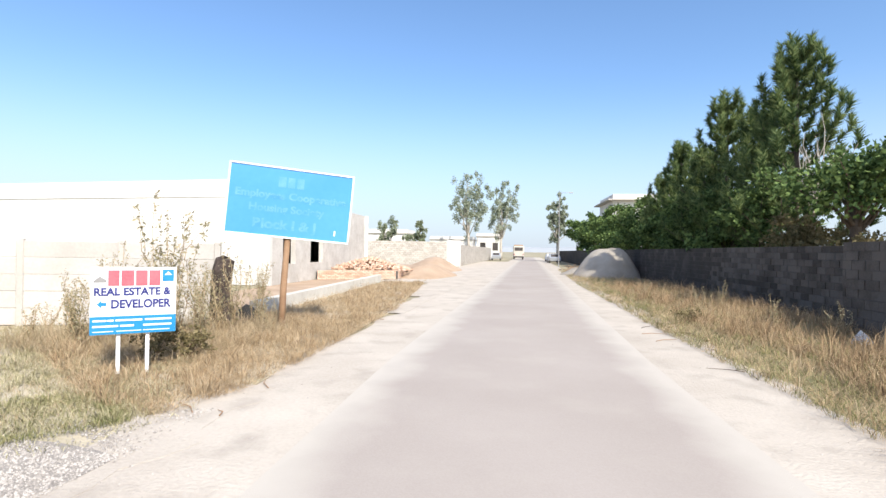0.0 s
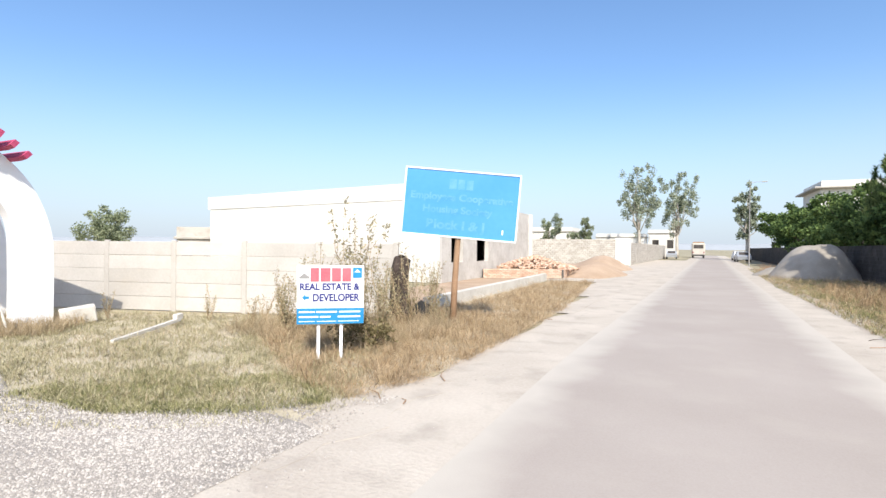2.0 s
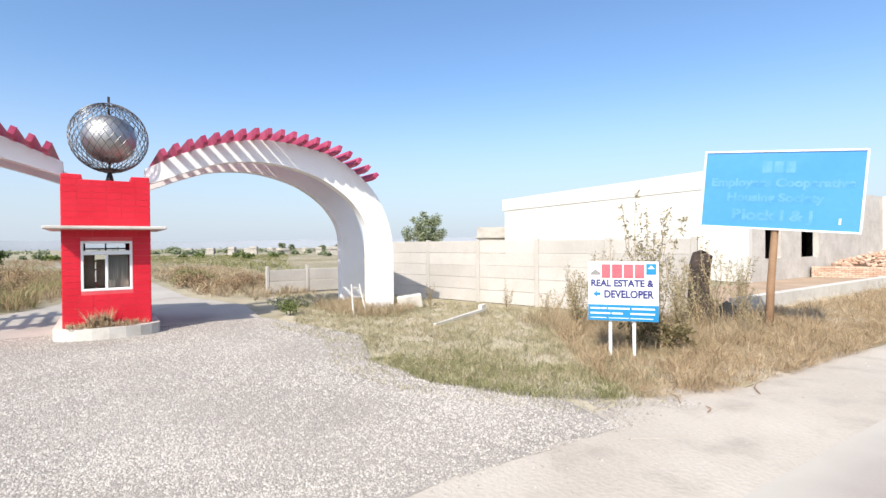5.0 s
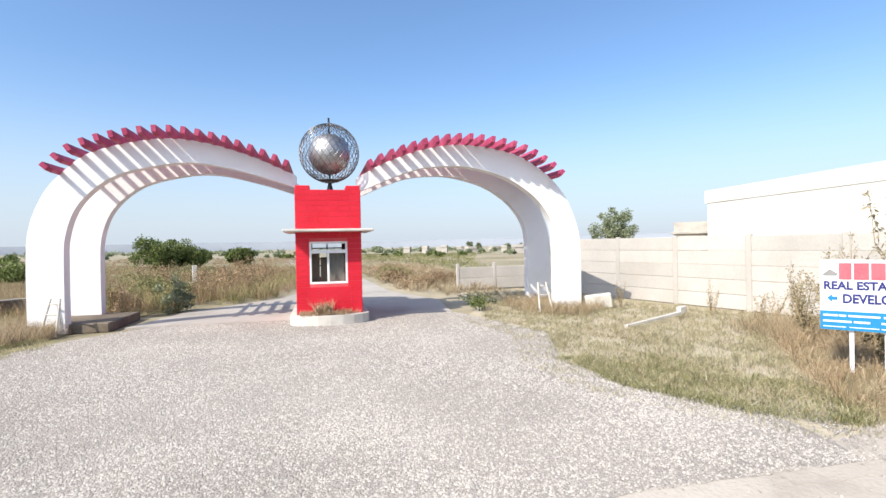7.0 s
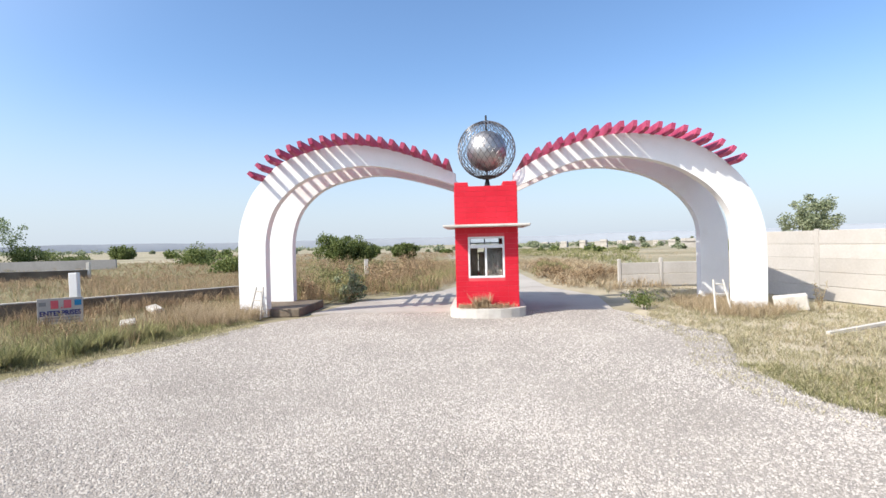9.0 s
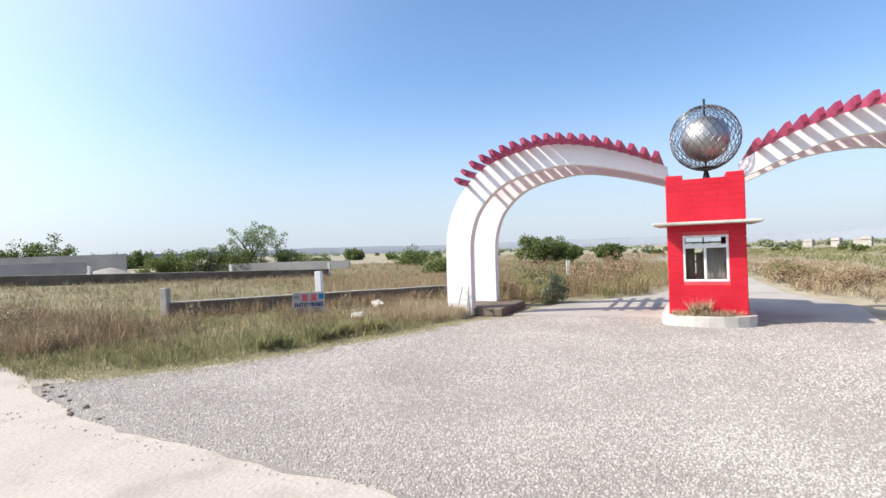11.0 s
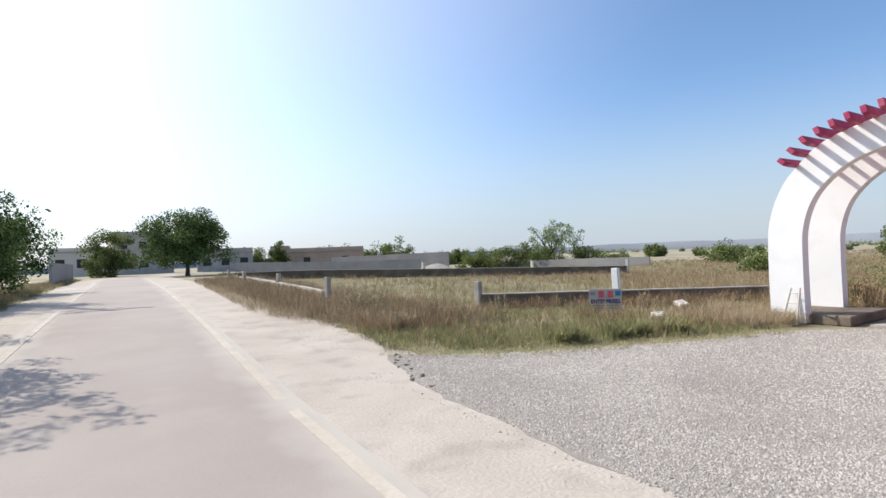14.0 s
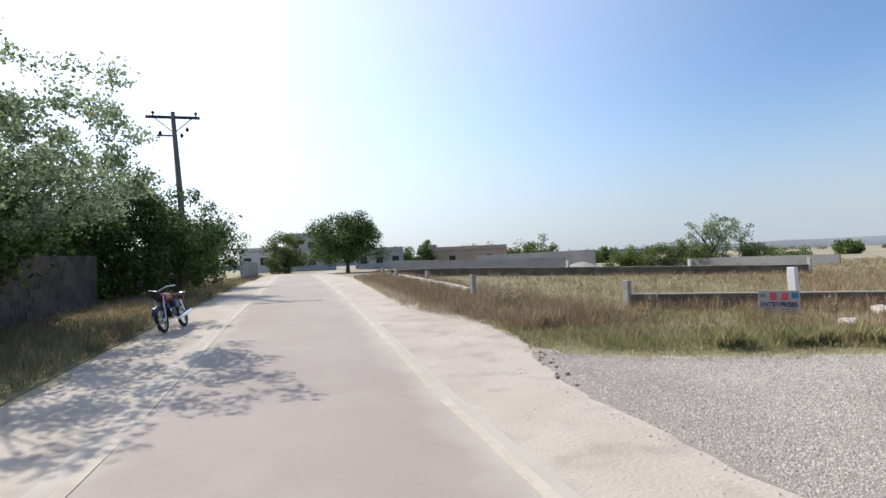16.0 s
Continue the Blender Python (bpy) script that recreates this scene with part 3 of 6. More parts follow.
def smooth_line(pts, n):
    """Catmull-Rom through the points."""
    out = []
    p = [Vector(q) for q in pts]
    p = [p[0] * 2 - p[1]] + p + [p[-1] * 2 - p[-2]]
    for i in range(1, len(p) - 2):
        for k in range(n):
            t = k / n
            out.append(0.5 * (2 * p[i] + (p[i + 1] - p[i - 1]) * t + (2 * p[i - 1] - 5 * p[i] + 4 * p[i + 1] - p[i + 2]) * t * t + (3 * p[i] - p[i - 1] - 3 * p[i + 1] + p[i + 2]) * t ** 3))
    return out + [p[-2]]


RIB_FRONT, RIB_REAR, RIB_THICK = -11.75, -13.5, 0.26


def arch(side, label):
    top = thing("gate_arch", label, "gate arch", "arches of the gate", (-12.5, -5.0 if side < 0 else 5.9, 0))
    inv = top.matrix_basis.inverted()
    outer, inner = (smooth_line([Vector((0, y, z)) for y, z in q], 6) for q in rib_outline(side))
    for x in (RIB_FRONT, RIB_REAR):
        g = Geo()
        for a, b in zip(outer, inner):
            for xx, q in ((x, a), (x, b), (x - RIB_THICK, b), (x - RIB_THICK, a)):
                g.v.append(tuple(inv @ Vector((xx, q.y, q.z))))
        n = len(outer)
        for i in range(n - 1):
            for k in range(4):
                g.f.append((i * 4 + k, i * 4 + (k + 1) % 4, i * 4 + 4 + (k + 1) % 4, i * 4 + 4 + k))
        g.f += [(3, 2, 1, 0), tuple((n - 1) * 4 + k for k in range(4))]
        part("rib", g, M_WHITE, top)
    # red cross beams ride on the ribs, square to the curve, tapered at their ends
    crown = [q for q in outer if q.z > (3.1 if side < 0 else 3.14)]
    length = [0.0]
    for a, b in zip(crown, crown[1:]):
        length.append(length[-1] + (b - a).length)
    count = 19
    beam = None
    for i in range(count):
        s = 0.06 + (length[-1] - (0.32 if side < 0 else 0.45)) * i / (count - 1)
        k = max(j for j in range(len(length)) if length[j] <= s)
        k = min(k, len(crown) - 2)
        f = (s - length[k]) / (length[k + 1] - length[k])
        p = crown[k].lerp(crown[k + 1], f)
        d = (crown[k + 1] - crown[k]).normalized()
        tilt = math.atan2(d.z, d.y)
        if beam is None:
            g = Geo()
            w, h, x0, x1 = 0.088, 0.18, RIB_FRONT + 0.5 + 12.5, RIB_REAR - RIB_THICK - 0.45 + 12.5
            sec = [(x0, 0.045), (x0 - 0.14, 0.0), (x1 + 0.14, 0.0), (x1, 0.045), (x1, h), (x0, h)]
            g.add([(x, -w / 2, z) for x, z in sec] + [(x, w / 2, z) for x, z in sec],
                  [(0, 1, 2, 3, 4, 5), (11, 10, 9, 8, 7, 6)] + [(j, 6 + j, 6 + (j + 1) % 6, (j + 1) % 6) for j in range(6)])
            beam = mesh_of("beam", g, M_REDBEAM)
        b = part("beam", beam, None, top)
        b.matrix_basis = inv @ Matrix.Translation((-12.5, p.y, p.z - 0.012)) @ Matrix.Rotation(tilt if abs(tilt) < 1.6 else tilt - math.pi, 4, "X")
        if abs(tilt) >= 1.6:
            b.matrix_basis = inv @ Matrix.Translation((-12.5, p.y, p.z - 0.012)) @ Matrix.Rotation(tilt + math.pi, 4, "X")
    return top


arch(-1, "white double-ribbed gate arch with red cross beams")
arch(1, "white double-ribbed gate arch with red cross beams")
setting("plinth_1", Geo().rounded((-12.85, -4.85, 0.07), (1.9, 1.5, 0.2), 0.02), M_STAINED, "rough concrete footing under the arch", "footing")

# booth
BX0, BX1, BY0, BY1, BZ0, BZ1 = -11.4, -13.8, -0.37, 0.99, 0.2, 2.86
booth = thing("guard_booth", "bright red tiled guard booth with flat canopy", "booth", "", (-12.4, 0.31, 0))
inv = booth.matrix_basis.inverted()


def in_booth(name, g, m, label="", parent=None):
    g.v = [tuple(inv @ Vector(p)) for p in g.v]
    return part(name, g, m, parent or booth, label)


WY0, WY1, WZ0, WZ1 = -0.10, 0.70, 0.84, 1.75
t = 0.14
ymid = (BY0 + BY1) / 2
for x in (BX0 - t / 2, BX1 + t / 2):
    g = Geo()
    g.box((x, (BY0 + WY0) / 2, (BZ0 + BZ1) / 2), (t, WY0 - BY0, BZ1 - BZ0))
    g.box((x, (WY1 + BY1) / 2, (BZ0 + BZ1) / 2), (t, BY1 - WY1, BZ1 - BZ0))
    g.box((x, (WY0 + WY1) / 2, (BZ0 + WZ0) / 2), (t, WY1 - WY0, WZ0 - BZ0))
    g.box((x, (WY0 + WY1) / 2, (WZ1 + BZ1) / 2), (t, WY1 - WY0, BZ1 - WZ1))
    in_booth("wall", g, M_REDGROUT)
for y in (BY0 + t / 2, BY1 - t / 2):
    in_booth("wall", Geo().box(((BX0 + BX1) / 2, y, (BZ0 + BZ1) / 2), (BX0 - BX1 - 2 * t - 0.004, t, BZ1 - BZ0)), M_REDGROUT)
in_booth("roof", Geo().box(((BX0 + BX1) / 2, ymid, 2.7), (BX0 - BX1 - 2 * t - 0.006, BY1 - BY0 - 2 * t - 0.006, 0.12)), M_CONCRETE)
for y in (BY0 + 0.15, BY1 - 0.15):
    in_booth("corner_block", Geo().rounded((-12.5, y, BZ1 + 0.045), (2.2, 0.3, 0.09), 0.008), M_REDTILE)
in_booth("canopy", Geo().rounded((-11.95, ymid - 0.0, 1.985), (1.9, 1.86, 0.055), 0.012), M_PALECONC, "thin pale concrete canopy slab")
# window: frame, transom, mullion, panes
frame_x = BX0 - 0.03
fw = 0.045
window = new("window")
window.empty_display_size = 0.1
window.parent = booth
window["label"] = "white aluminium sliding window"
for z in (WZ0 + fw / 2, WZ1 - fw / 2, 1.535):
    in_booth("rail", Geo().rounded((frame_x, (WY0 + WY1) / 2, z), (0.06, WY1 - WY0, fw if z != 1.535 else 0.075), 0.006), M_ALU, "", window)
for y in (WY0 + fw / 2, WY1 - fw / 2):
    in_booth("jamb", Geo().rounded((frame_x + 0.002, y, (WZ0 + WZ1) / 2), (0.06, fw, WZ1 - WZ0), 0.006), M_ALU, "", window)
in_booth("mullion", Geo().rounded((frame_x - 0.002, 0.29, (WZ0 + 1.5) / 2), (0.055, 0.045, 1.5 - WZ0), 0.006), M_ALU, "", window)
for y0, y1, z0, z1 in ((WY0 + fw, 0.27, WZ0 + fw, 1.5), (0.315, WY1 - fw, WZ0 + fw, 1.5), (WY0 + fw, WY1 - fw, 1.575, WZ1 - fw)):
    in_booth("pane", Geo().box((frame_x - 0.01, (y0 + y1) / 2, (z0 + z1) / 2), (0.006, y1 - y0 - 0.004, z1 - z0 - 0.004)), M_GLASS, "", window).visible_shadow = False
# rear window bars
g = Geo()
for z in (WZ0 + 0.02, 1.15, 1.33, 1.6):
    g.box((BX1 + 0.07, 0.3, z), (0.03, WY1 - WY0, 0.03))
for y in (WY0 + 0.015, 0.3, WY1 - 0.015):
    g.box((BX1 + 0.075, y, (WZ0 + WZ1) / 2), (0.03, 0.03, WZ1 - WZ0 - 0.01))
in_booth("rear_grille", g, M_IRON, "dark bars of the rear window")
blind = Geo()
for k in range(7):
    blind.rounded((-11.56 - 0.012 * (k % 2), 0.345 + 0.045 * k, 1.19), (0.02, 0.05, 0.66), 0.004)
in_booth("blind", blind, M_CURTAIN, "grey-beige blind behind the sliding pane", window)
# Shade inside the fixed pane is put into this blind's dark brown.
in_booth("blind", Geo().rounded((-11.7, 0.01, 1.2), (0.02, 0.2, 0.66), 0.004).rounded((-11.74, 0.2, 1.14), (0.02, 0.14, 0.54), 0.004), M_STAINED, "blind behind the fixed pane, shade in its brown", window)
# tile facing, each tile proud of the grout
tile_w, tile_h = 0.226, 0.113
rows = int((BZ1 - BZ0) / tile_h)
tile = mesh_of("tile", Geo().rounded((0, 0, 0), (0.012, tile_w - 0.004, tile_h - 0.004), 0.001), M_REDTILE)
tiles_side = Geo()
for r in range(rows):
    z = BZ0 + (r + 0.5) * (BZ1 - BZ0) / rows
    for c in range(6):
        y = BY0 + (c + 0.5) * (BY1 - BY0) / 6
        if not (WZ0 - 0.06 < z < WZ1 + 0.06) and not (WY0 - 0.05 < y < WY1 + 0.05 and WZ0 - 0.06 < z < WZ1 + 0.06):
            o = part("tile", tile, None, booth)
            o.matrix_basis = inv @ Matrix.Translation((BX0 - 0.001, y, z))
    for c in range(9):
        x = BX1 + (c + 0.5) * (BX0 - BX1) / 9
        for y in (BY0 - 0.004, BY1 + 0.004):
            tiles_side.box((x, y, z), ((BX0 - BX1) / 9 - 0.008, 0.012, tile_h - 0.006))
tagged(in_booth("side_tiles", tiles_side, M_REDTILE), kind="stuff")
# strips of tile beside the window where whole tiles do not fit
for y0, y1 in ((BY0, WY0), (WY1, BY1)):
    for r in range(rows):
        z = BZ0 + (r + 0.5) * (BZ1 - BZ0) / rows
        if WZ0 - 0.06 < z < WZ1 + 0.06:
            in_booth("cut_tile", Geo().rounded((BX0 - 0.001, (y0 + y1) / 2, z), (0.012, y1 - y0 - 0.004, tile_h - 0.004), 0.001), M_REDTILE)
# island under the booth, rounded at the front
pl = [(-14.0, 1.15), (-14.0, -0.5)] + [(-11.45 + 0.42 * math.sin(w) - 0.0, 0.31 - 0.83 * math.cos(w)) for w in [math.pi * k / 10 for k in range(11)]]
setting("island", Geo().prism(pl, -0.02, 0.2), M_PALECONC, "pale kerbed traffic island under the booth", "kerb")

# globe on the roof
globe = thing("globe_ornament", "steel ball inside an open wire globe", "ornament", "", (-12.0, 0.37, 2.76))
GC, GR = Vector((0, 0, 0.98)), 0.66
part("ball", Geo().ball(tuple(GC - Vector((0, 0, 0.02))), 0.46, 40), M_STEEL, globe, "brushed steel ball", True)
for hand in (-1, 1):
    for k in range(30):
        pts = []
        for i in range(33):
            th = 0.14 + (math.pi - 0.28) * i / 32
            ph = 2 * math.pi * k / 30 + hand * 1.9 * (i / 32)
            pts.append(GC + GR * Vector((math.sin(th) * math.cos(ph), math.sin(th) * math.sin(ph), math.cos(th))))
        part("wire", Geo().tube(pts, 0.0065, 4, False), M_WIRE, globe)
for th in (0.14, math.pi - 0.14):
    part("cage_ring", Geo().tube([GC + GR * Vector((math.sin(th) * math.cos(w), math.sin(th) * math.sin(w), math.cos(th))) for w in [2 * math.pi * k / 24 for k in range(25)]], 0.015, 6, False), M_WIRE, globe)
part("spindle", Geo().tube([(0, 0, 0.2), (0, 0, 1.78)], 0.022, 8), M_IRON, globe)
part("foot", Geo().tube([(0, 0, 0), (0, 0, 0.07), (0, 0, 0.34)], [0.11, 0.09, 0.03], 12), M_IRON, globe)
part("bottom_disc", Geo().tube([(0, 0, 0.34), (0, 0, 0.375)], [0.2, 0.24], 20), M_IRON, globe)

# ---- signs ----
def sign_frame(name, label, origin, right, tilt=0.0):
    """An empty whose x runs along the board, y away from the viewer, z up."""
    ob = new(name)
    ob.empty_display_size = 0.2
    ob.matrix_basis = Matrix.Translation(origin) @ Matrix.Rotation(math.atan2(right[1], right[0]), 4, "Z") @ Matrix.Rotation(tilt, 4, "Y")
    return tagged(ob, label, "sign")


sign = sign_frame("estate_sign", "white estate office sign with blue band on posts", (-4.77, 6.34, 0), (0.80, 0.60))
W2 = 0.47
board = part("board", Geo().rounded((0, 0.0, 0.95), (0.94, 0.03, 0.84), 0.004), M_SIGNWHITE, sign)
part("lower_band", Geo().box((0, -0.017, 0.645), (0.938, 0.006, 0.225)), M_BANDBLUE, sign, "blue printed band")
for x in (-0.17, 0.15):
    part("post", Geo().rounded((x, 0.035, 0.45), (0.045, 0.035, 1.0), 0.005), M_SIGNWHITE, sign, "white painted post")
for x0, w in ((-0.285, 0.12), (-0.145, 0.14), (0.012, 0.13), (0.16, 0.125)):
    part("red_mark", Geo().box((x0 + w / 2, -0.018, 1.235), (w, 0.006, 0.195)), M_PRINTRED, sign, "faded red printed block")
part("logo_patch", Geo().box((0.375, -0.018, 1.265), (0.13, 0.006, 0.15)), M_BANDBLUE, sign, "small blue logo patch")
part("logo_roof", Geo().add([(0.33, -0.023, 1.27), (0.42, -0.023, 1.27), (0.375, -0.023, 1.315)], [(0, 1, 2)]), M_SIGNWHITE, sign)
part("roof_mark", Geo().add([(-0.44, -0.019, 1.18), (-0.3, -0.019, 1.18), (-0.3, -0.019, 1.21), (-0.37, -0.019, 1.26), (-0.44, -0.019, 1.2)], [(0, 1, 2, 3, 4)]), M_GREYWALL, sign, "grey roof-shaped mark")
fit_text("lettering", "REAL ESTATE &", -0.43, 0.41, 1.02, 0.095, -0.019, M_INK, sign, "navy capital lettering")
fit_text("lettering", "DEVELOPER", -0.25, 0.41, 0.86, 0.105, -0.019, M_INK, sign, "navy capital lettering")
part("arrow", Geo().add([(-0.40, -0.019, 0.91), (-0.35, -0.019, 0.96), (-0.35, -0.019, 0.93), (-0.30, -0.019, 0.93), (-0.30, -0.019, 0.89), (-0.35, -0.019, 0.89), (-0.35, -0.019, 0.86)], [(6, 5, 4, 3, 2, 1, 0)]), M_BANDBLUE, sign, "blue arrow")
for z, h, spans in ((0.705, 0.022, ((-0.44, -0.3), (-0.29, -0.22), (-0.2, 0.09), (0.12, 0.42))), (0.635, 0.022, ((-0.44, -0.17), (-0.15, 0.0), (0.1, 0.42))), (0.57, 0.009, ((-0.44, -0.22), (-0.19, 0.08), (0.1, 0.4)))):
    for a, b in spans:
        part("print_bar", Geo().box(((a + b) / 2, -0.021, z), (b - a, 0.004, h)), M_SIGNWHITE, sign)

sign = sign_frame("society_sign", "faded blue sign board leaning on a wooden pole", (-4.68, 10.45, 0), (0.919, 0.394), 0.0)
lean = Matrix.Translation((0.15, -0.1, 2.555)) @ Matrix.Rotation(radians(4.6), 4, "Y")
g = Geo(); g.rounded(None, (2.43, 0.03, 1.42), 0.004, m=lean)
part("board", g, M_SIGNBLUE, sign, "sun-faded blue sheet")
g = Geo()
for x, z, w, h in ((0, 0.705, 2.47, 0.035), (0, -0.705, 2.47, 0.035), (-1.22, 0, 0.035, 1.37), (1.22, 0, 0.035, 1.37)):
    g.rounded(None, (w, 0.05, h), 0.006, m=lean @ Matrix.Translation((x, -0.008 if w > 1 else -0.006, z)))
part("edge_frame", g, M_RIM, sign, "thin white metal edge")
for x, w in ((-0.2, 0.15), (-0.02, 0.14), (0.16, 0.14)):
    part("print_bar", Geo().box(None, (w, 0.004, 0.21), m=lean @ Matrix.Translation((x, -0.0165, 0.42))), M_SIGNFADE, sign, "ghost of washed-out print")
for body, x0, x1, z, h in (("Employees Cooperative", -1.08, 1.1, 0.07, 0.15), ("Housing Society", -0.8, 0.69, -0.2, 0.15), ("Block I & J", -0.7, 0.54, -0.54, 0.19)):
    ob = fit_text("lettering", body, x0, x1, z, h, -0.0165, M_SIGNFADE, sign, "ghost of washed-out lettering")
    ob.data.transform(lean)
part("print_bar", Geo().box(None, (0.03, 0.004, 0.1), m=lean @ Matrix.Translation((0.93, -0.0165, -0.52))), M_SIGNWHITE, sign)
g = Geo(); g.tube([(0.0, 0.0, -0.1), (0.03, 0.0, 0.8), (0.10, -0.04, 1.9), (0.15, -0.06, 2.9)], [0.075, 0.07, 0.062, 0.055], 10)
part("pole", g, M_WOOD, sign, "brown timber pole", True)

# ---- walls of the west side ----
def block_wall(top, p0, p1, height, bl, bh, depth, core_mat, block_mat, singles=0, base=0.0, name="block", jitter=0.006, seed=5):
    """Blocks in running bond along p0-p1 over a recessed mortar core; the first singles are parts of their own."""
    rng = random.Random(seed)
    p0, p1 = Vector((*p0, base)), Vector((*p1, base))
    d = (p1 - p0)
    L = d.length
    d.normalize()
    ang = math.atan2(d.y, d.x)
    mid = (p0 + p1) / 2
    slope = (lambda q: 0.0) if base else (lambda q: 0.9 * ground_z(q.x, q.y))
    core = Geo()
    n = max(1, int(L / 2))
    for k in range(n):
        c = p0 + d * (L * (k + 0.5) / n)
        core.box((c.x, c.y, base + height / 2 - 0.01 + slope(c)), (L / n, depth - 0.035, height - 0.03), ang)
    part("core", core, core_mat, top)
    unit = mesh_of(name, Geo().rounded((0, 0, 0), (bl - 0.014, depth, bh - 0.014), 0.006), block_mat)
    rest = Geo()
    rows = int(round(height / bh))
    cells = []
    for r in range(rows):
        x = -bl / 2 if r % 2 else 0.0
        while x < L - 0.02:
            a, b = max(0, x), min(L, x + bl)
            if b - a > 0.05:
                cells.append((a, b, r))
            x += bl
    cells.sort(key=lambda c: (p0 + d * c[0]).xy.length)
    for i, (a, b, r) in enumerate(cells):
        c = p0 + d * ((a + b) / 2) + Vector((-d.y, d.x, 0)) * rng.uniform(-jitter, jitter)
        c.z = base + (r + 0.5) * height / rows + slope(c)
        m = Matrix.Translation(c) @ Matrix.Rotation(ang + rng.uniform(-0.008, 0.008), 4, "Z") @ Matrix.Diagonal(((b - a - 0.014) / (bl - 0.014), 1, (height / rows - 0.012) / (bh - 0.014), 1))
        if i < singles:
            part(name, unit, None, top).matrix_basis = m
        else:
            rest.box(None, (bl - 0.014, depth, bh - 0.014), m=m)
    if rest.v:
        tagged(part(name + "_courses", rest, block_mat, top), kind="stuff")


def wall(name, label):
    ob = new(name)
    ob.empty_display_size = 0.2
    return tagged(ob, label, "wall", "", "structure")


# precast panel wall behind the estate sign
w = wall("wall_precast", "pale precast concrete panel wall with slotted posts")
P0, P1 = Vector((-15.4, 8.1, 0)), Vector((-6.25, 10.7, 0))
n = 5
d = (P1 - P0).normalized()
ang = math.atan2(d.y, d.x)
span = (P1 - P0).length / n
for k in range(n + 1):
    c = P0 + d * span * k
    part("post", Geo().rounded((c.x, c.y, 0.83), (0.13, 0.085, 1.84), 0.012, ang), M_PRECAST, w)
panel = mesh_of("panel", Geo().rounded((0, 0, 0), (span - 0.13, 0.065, 0.341), 0.008), M_PRECAST)
rng = random.Random(9)
for k in range(n):
    for r in range(5):
        c = P0 + d * span * (k + 0.5)
        part("panel", panel, None, w).matrix_basis = Matrix.Translation((c.x, c.y, 0.16 + r * 0.345 + rng.uniform(-0.004, 0.004))) @ Matrix.Rotation(ang + rng.uniform(-0.004, 0.004), 4, "Z") @ Matrix.Rotation(rng.uniform(-0.006, 0.006), 4, "X")

# low precast wall beyond the gate
w = wall("wall_low_precast", "low pale precast wall with stub posts")
P0, P1 = Vector((-17.9, 4.9, 0)), Vector((-17.9, 10.4, 0))
for k in range(5):
    y = 4.9 + 5.5 * k / 4
    part("post", Geo().rounded((-17.9, y, 0.46), (0.1, 0.1, 0.94 + 0.03 * (k % 2)), 0.012), M_PRECAST, w)
    if k < 4:
        for r in range(2):
            part("panel", Geo().rounded((-17.9, y + 0.69, 0.2 + r * 0.4 + 0.01 * (k % 2)), (0.07, 1.26, 0.39), 0.012), M_PRECAST, w)

# white building
b = thing("white_building", "plain white plastered single-storey building with parapet", "building", "", (-18.5, 28, 0))
inv = b.matrix_basis.inverted()
def at_b(name, g, m, label="", parent=None):
    g.v = [tuple(inv @ Vector(p)) for p in g.v]
    return part(name, g, m, parent or b, label)
south = [(-27.2, 23.4), (-10.2, 21.3)]
g = Geo().prism([(-27.2, 23.4), (-10.2, 21.3), (-10.2, 21.55), (-27.2, 23.65)], 0, 3.85)
at_b("wall", g, M_PLASTER)
at_b("parapet", Geo().prism([(-27.4, 23.38), (-10.17, 21.27), (-10.17, 21.6), (-27.4, 23.7)], 3.85, 4.62), M_PLASTER, "overhanging plastered parapet")
doors = [(22.6, 24.0), (25.9, 27.7)]
ys = [21.56] + [q for dd in doors for q in dd] + [36.0]
for y0, y1 in zip(ys[::2], ys[1::2]):
    at_b("wall", Geo().box((-10.32, (y0 + y1) / 2, 2.0), (0.24, y1 - y0, 4.0)), M_RAWBLOCK, "bare block wall between open doorways")
for y0, y1 in doors:
    at_b("sill", Geo().box((-10.32, (y0 + y1) / 2, 0.45), (0.24, y1 - y0, 0.9)), M_RAWBLOCK)
    at_b("lintel", Geo().box((-10.32, (y0 + y1) / 2, 3.5), (0.24, y1 - y0, 1.0)), M_RAWBLOCK)
at_b("wall", Geo().prism([(-27.2, 23.66), (-26.95, 23.66), (-26.95, 36), (-27.2, 36)], 0, 4.1), M_PLASTER)
at_b("wall", Geo().box((-18.6, 36.1, 2.0), (17.2, 0.2, 4.0)), M_PLASTER)
at_b("roof", Geo().prism([(-26.9, 23.7), (-10.5, 21.6), (-10.5, 35.95), (-26.9, 35.95)], 3.75, 3.95), M_CONCRETE)
# Added dark sheet that puts indoor shade behind the open doorways.
at_b("doorway_shade", Geo().box((-13.6, 28.9, 1.85), (0.2, 12, 3.6)), M_DARK)

# brick plinth with a heap of bricks, earth ramp
w = wall("wall_brick_plinth", "low red brick foundation wall, unfinished")
block_wall(w, (-10.1, 26.6), (-6.3, 28.6), 0.48, 0.24, 0.08, 0.24, M_MORTAR, M_BRICK, 120, 0.0, "brick")
block_wall(w, (-6.3, 28.8), (-6.3, 34.0), 0.48, 0.24, 0.08, 0.24, M_MORTAR, M_BRICK, 0, 0.0, "brick_far")
setting("ground_fill", Geo().prism([(-10.1, 26.9), (-6.5, 28.8), (-6.5, 42), (-10.1, 42)], -0.1, 0.44), M_EARTH, "packed orange earth fill inside the plinth", "ground")
pile = thing("brick_pile", "loose heap of red bricks on the earth fill", "bricks", "", (-8.2, 30.2, 0.44))
rng = random.Random(21)
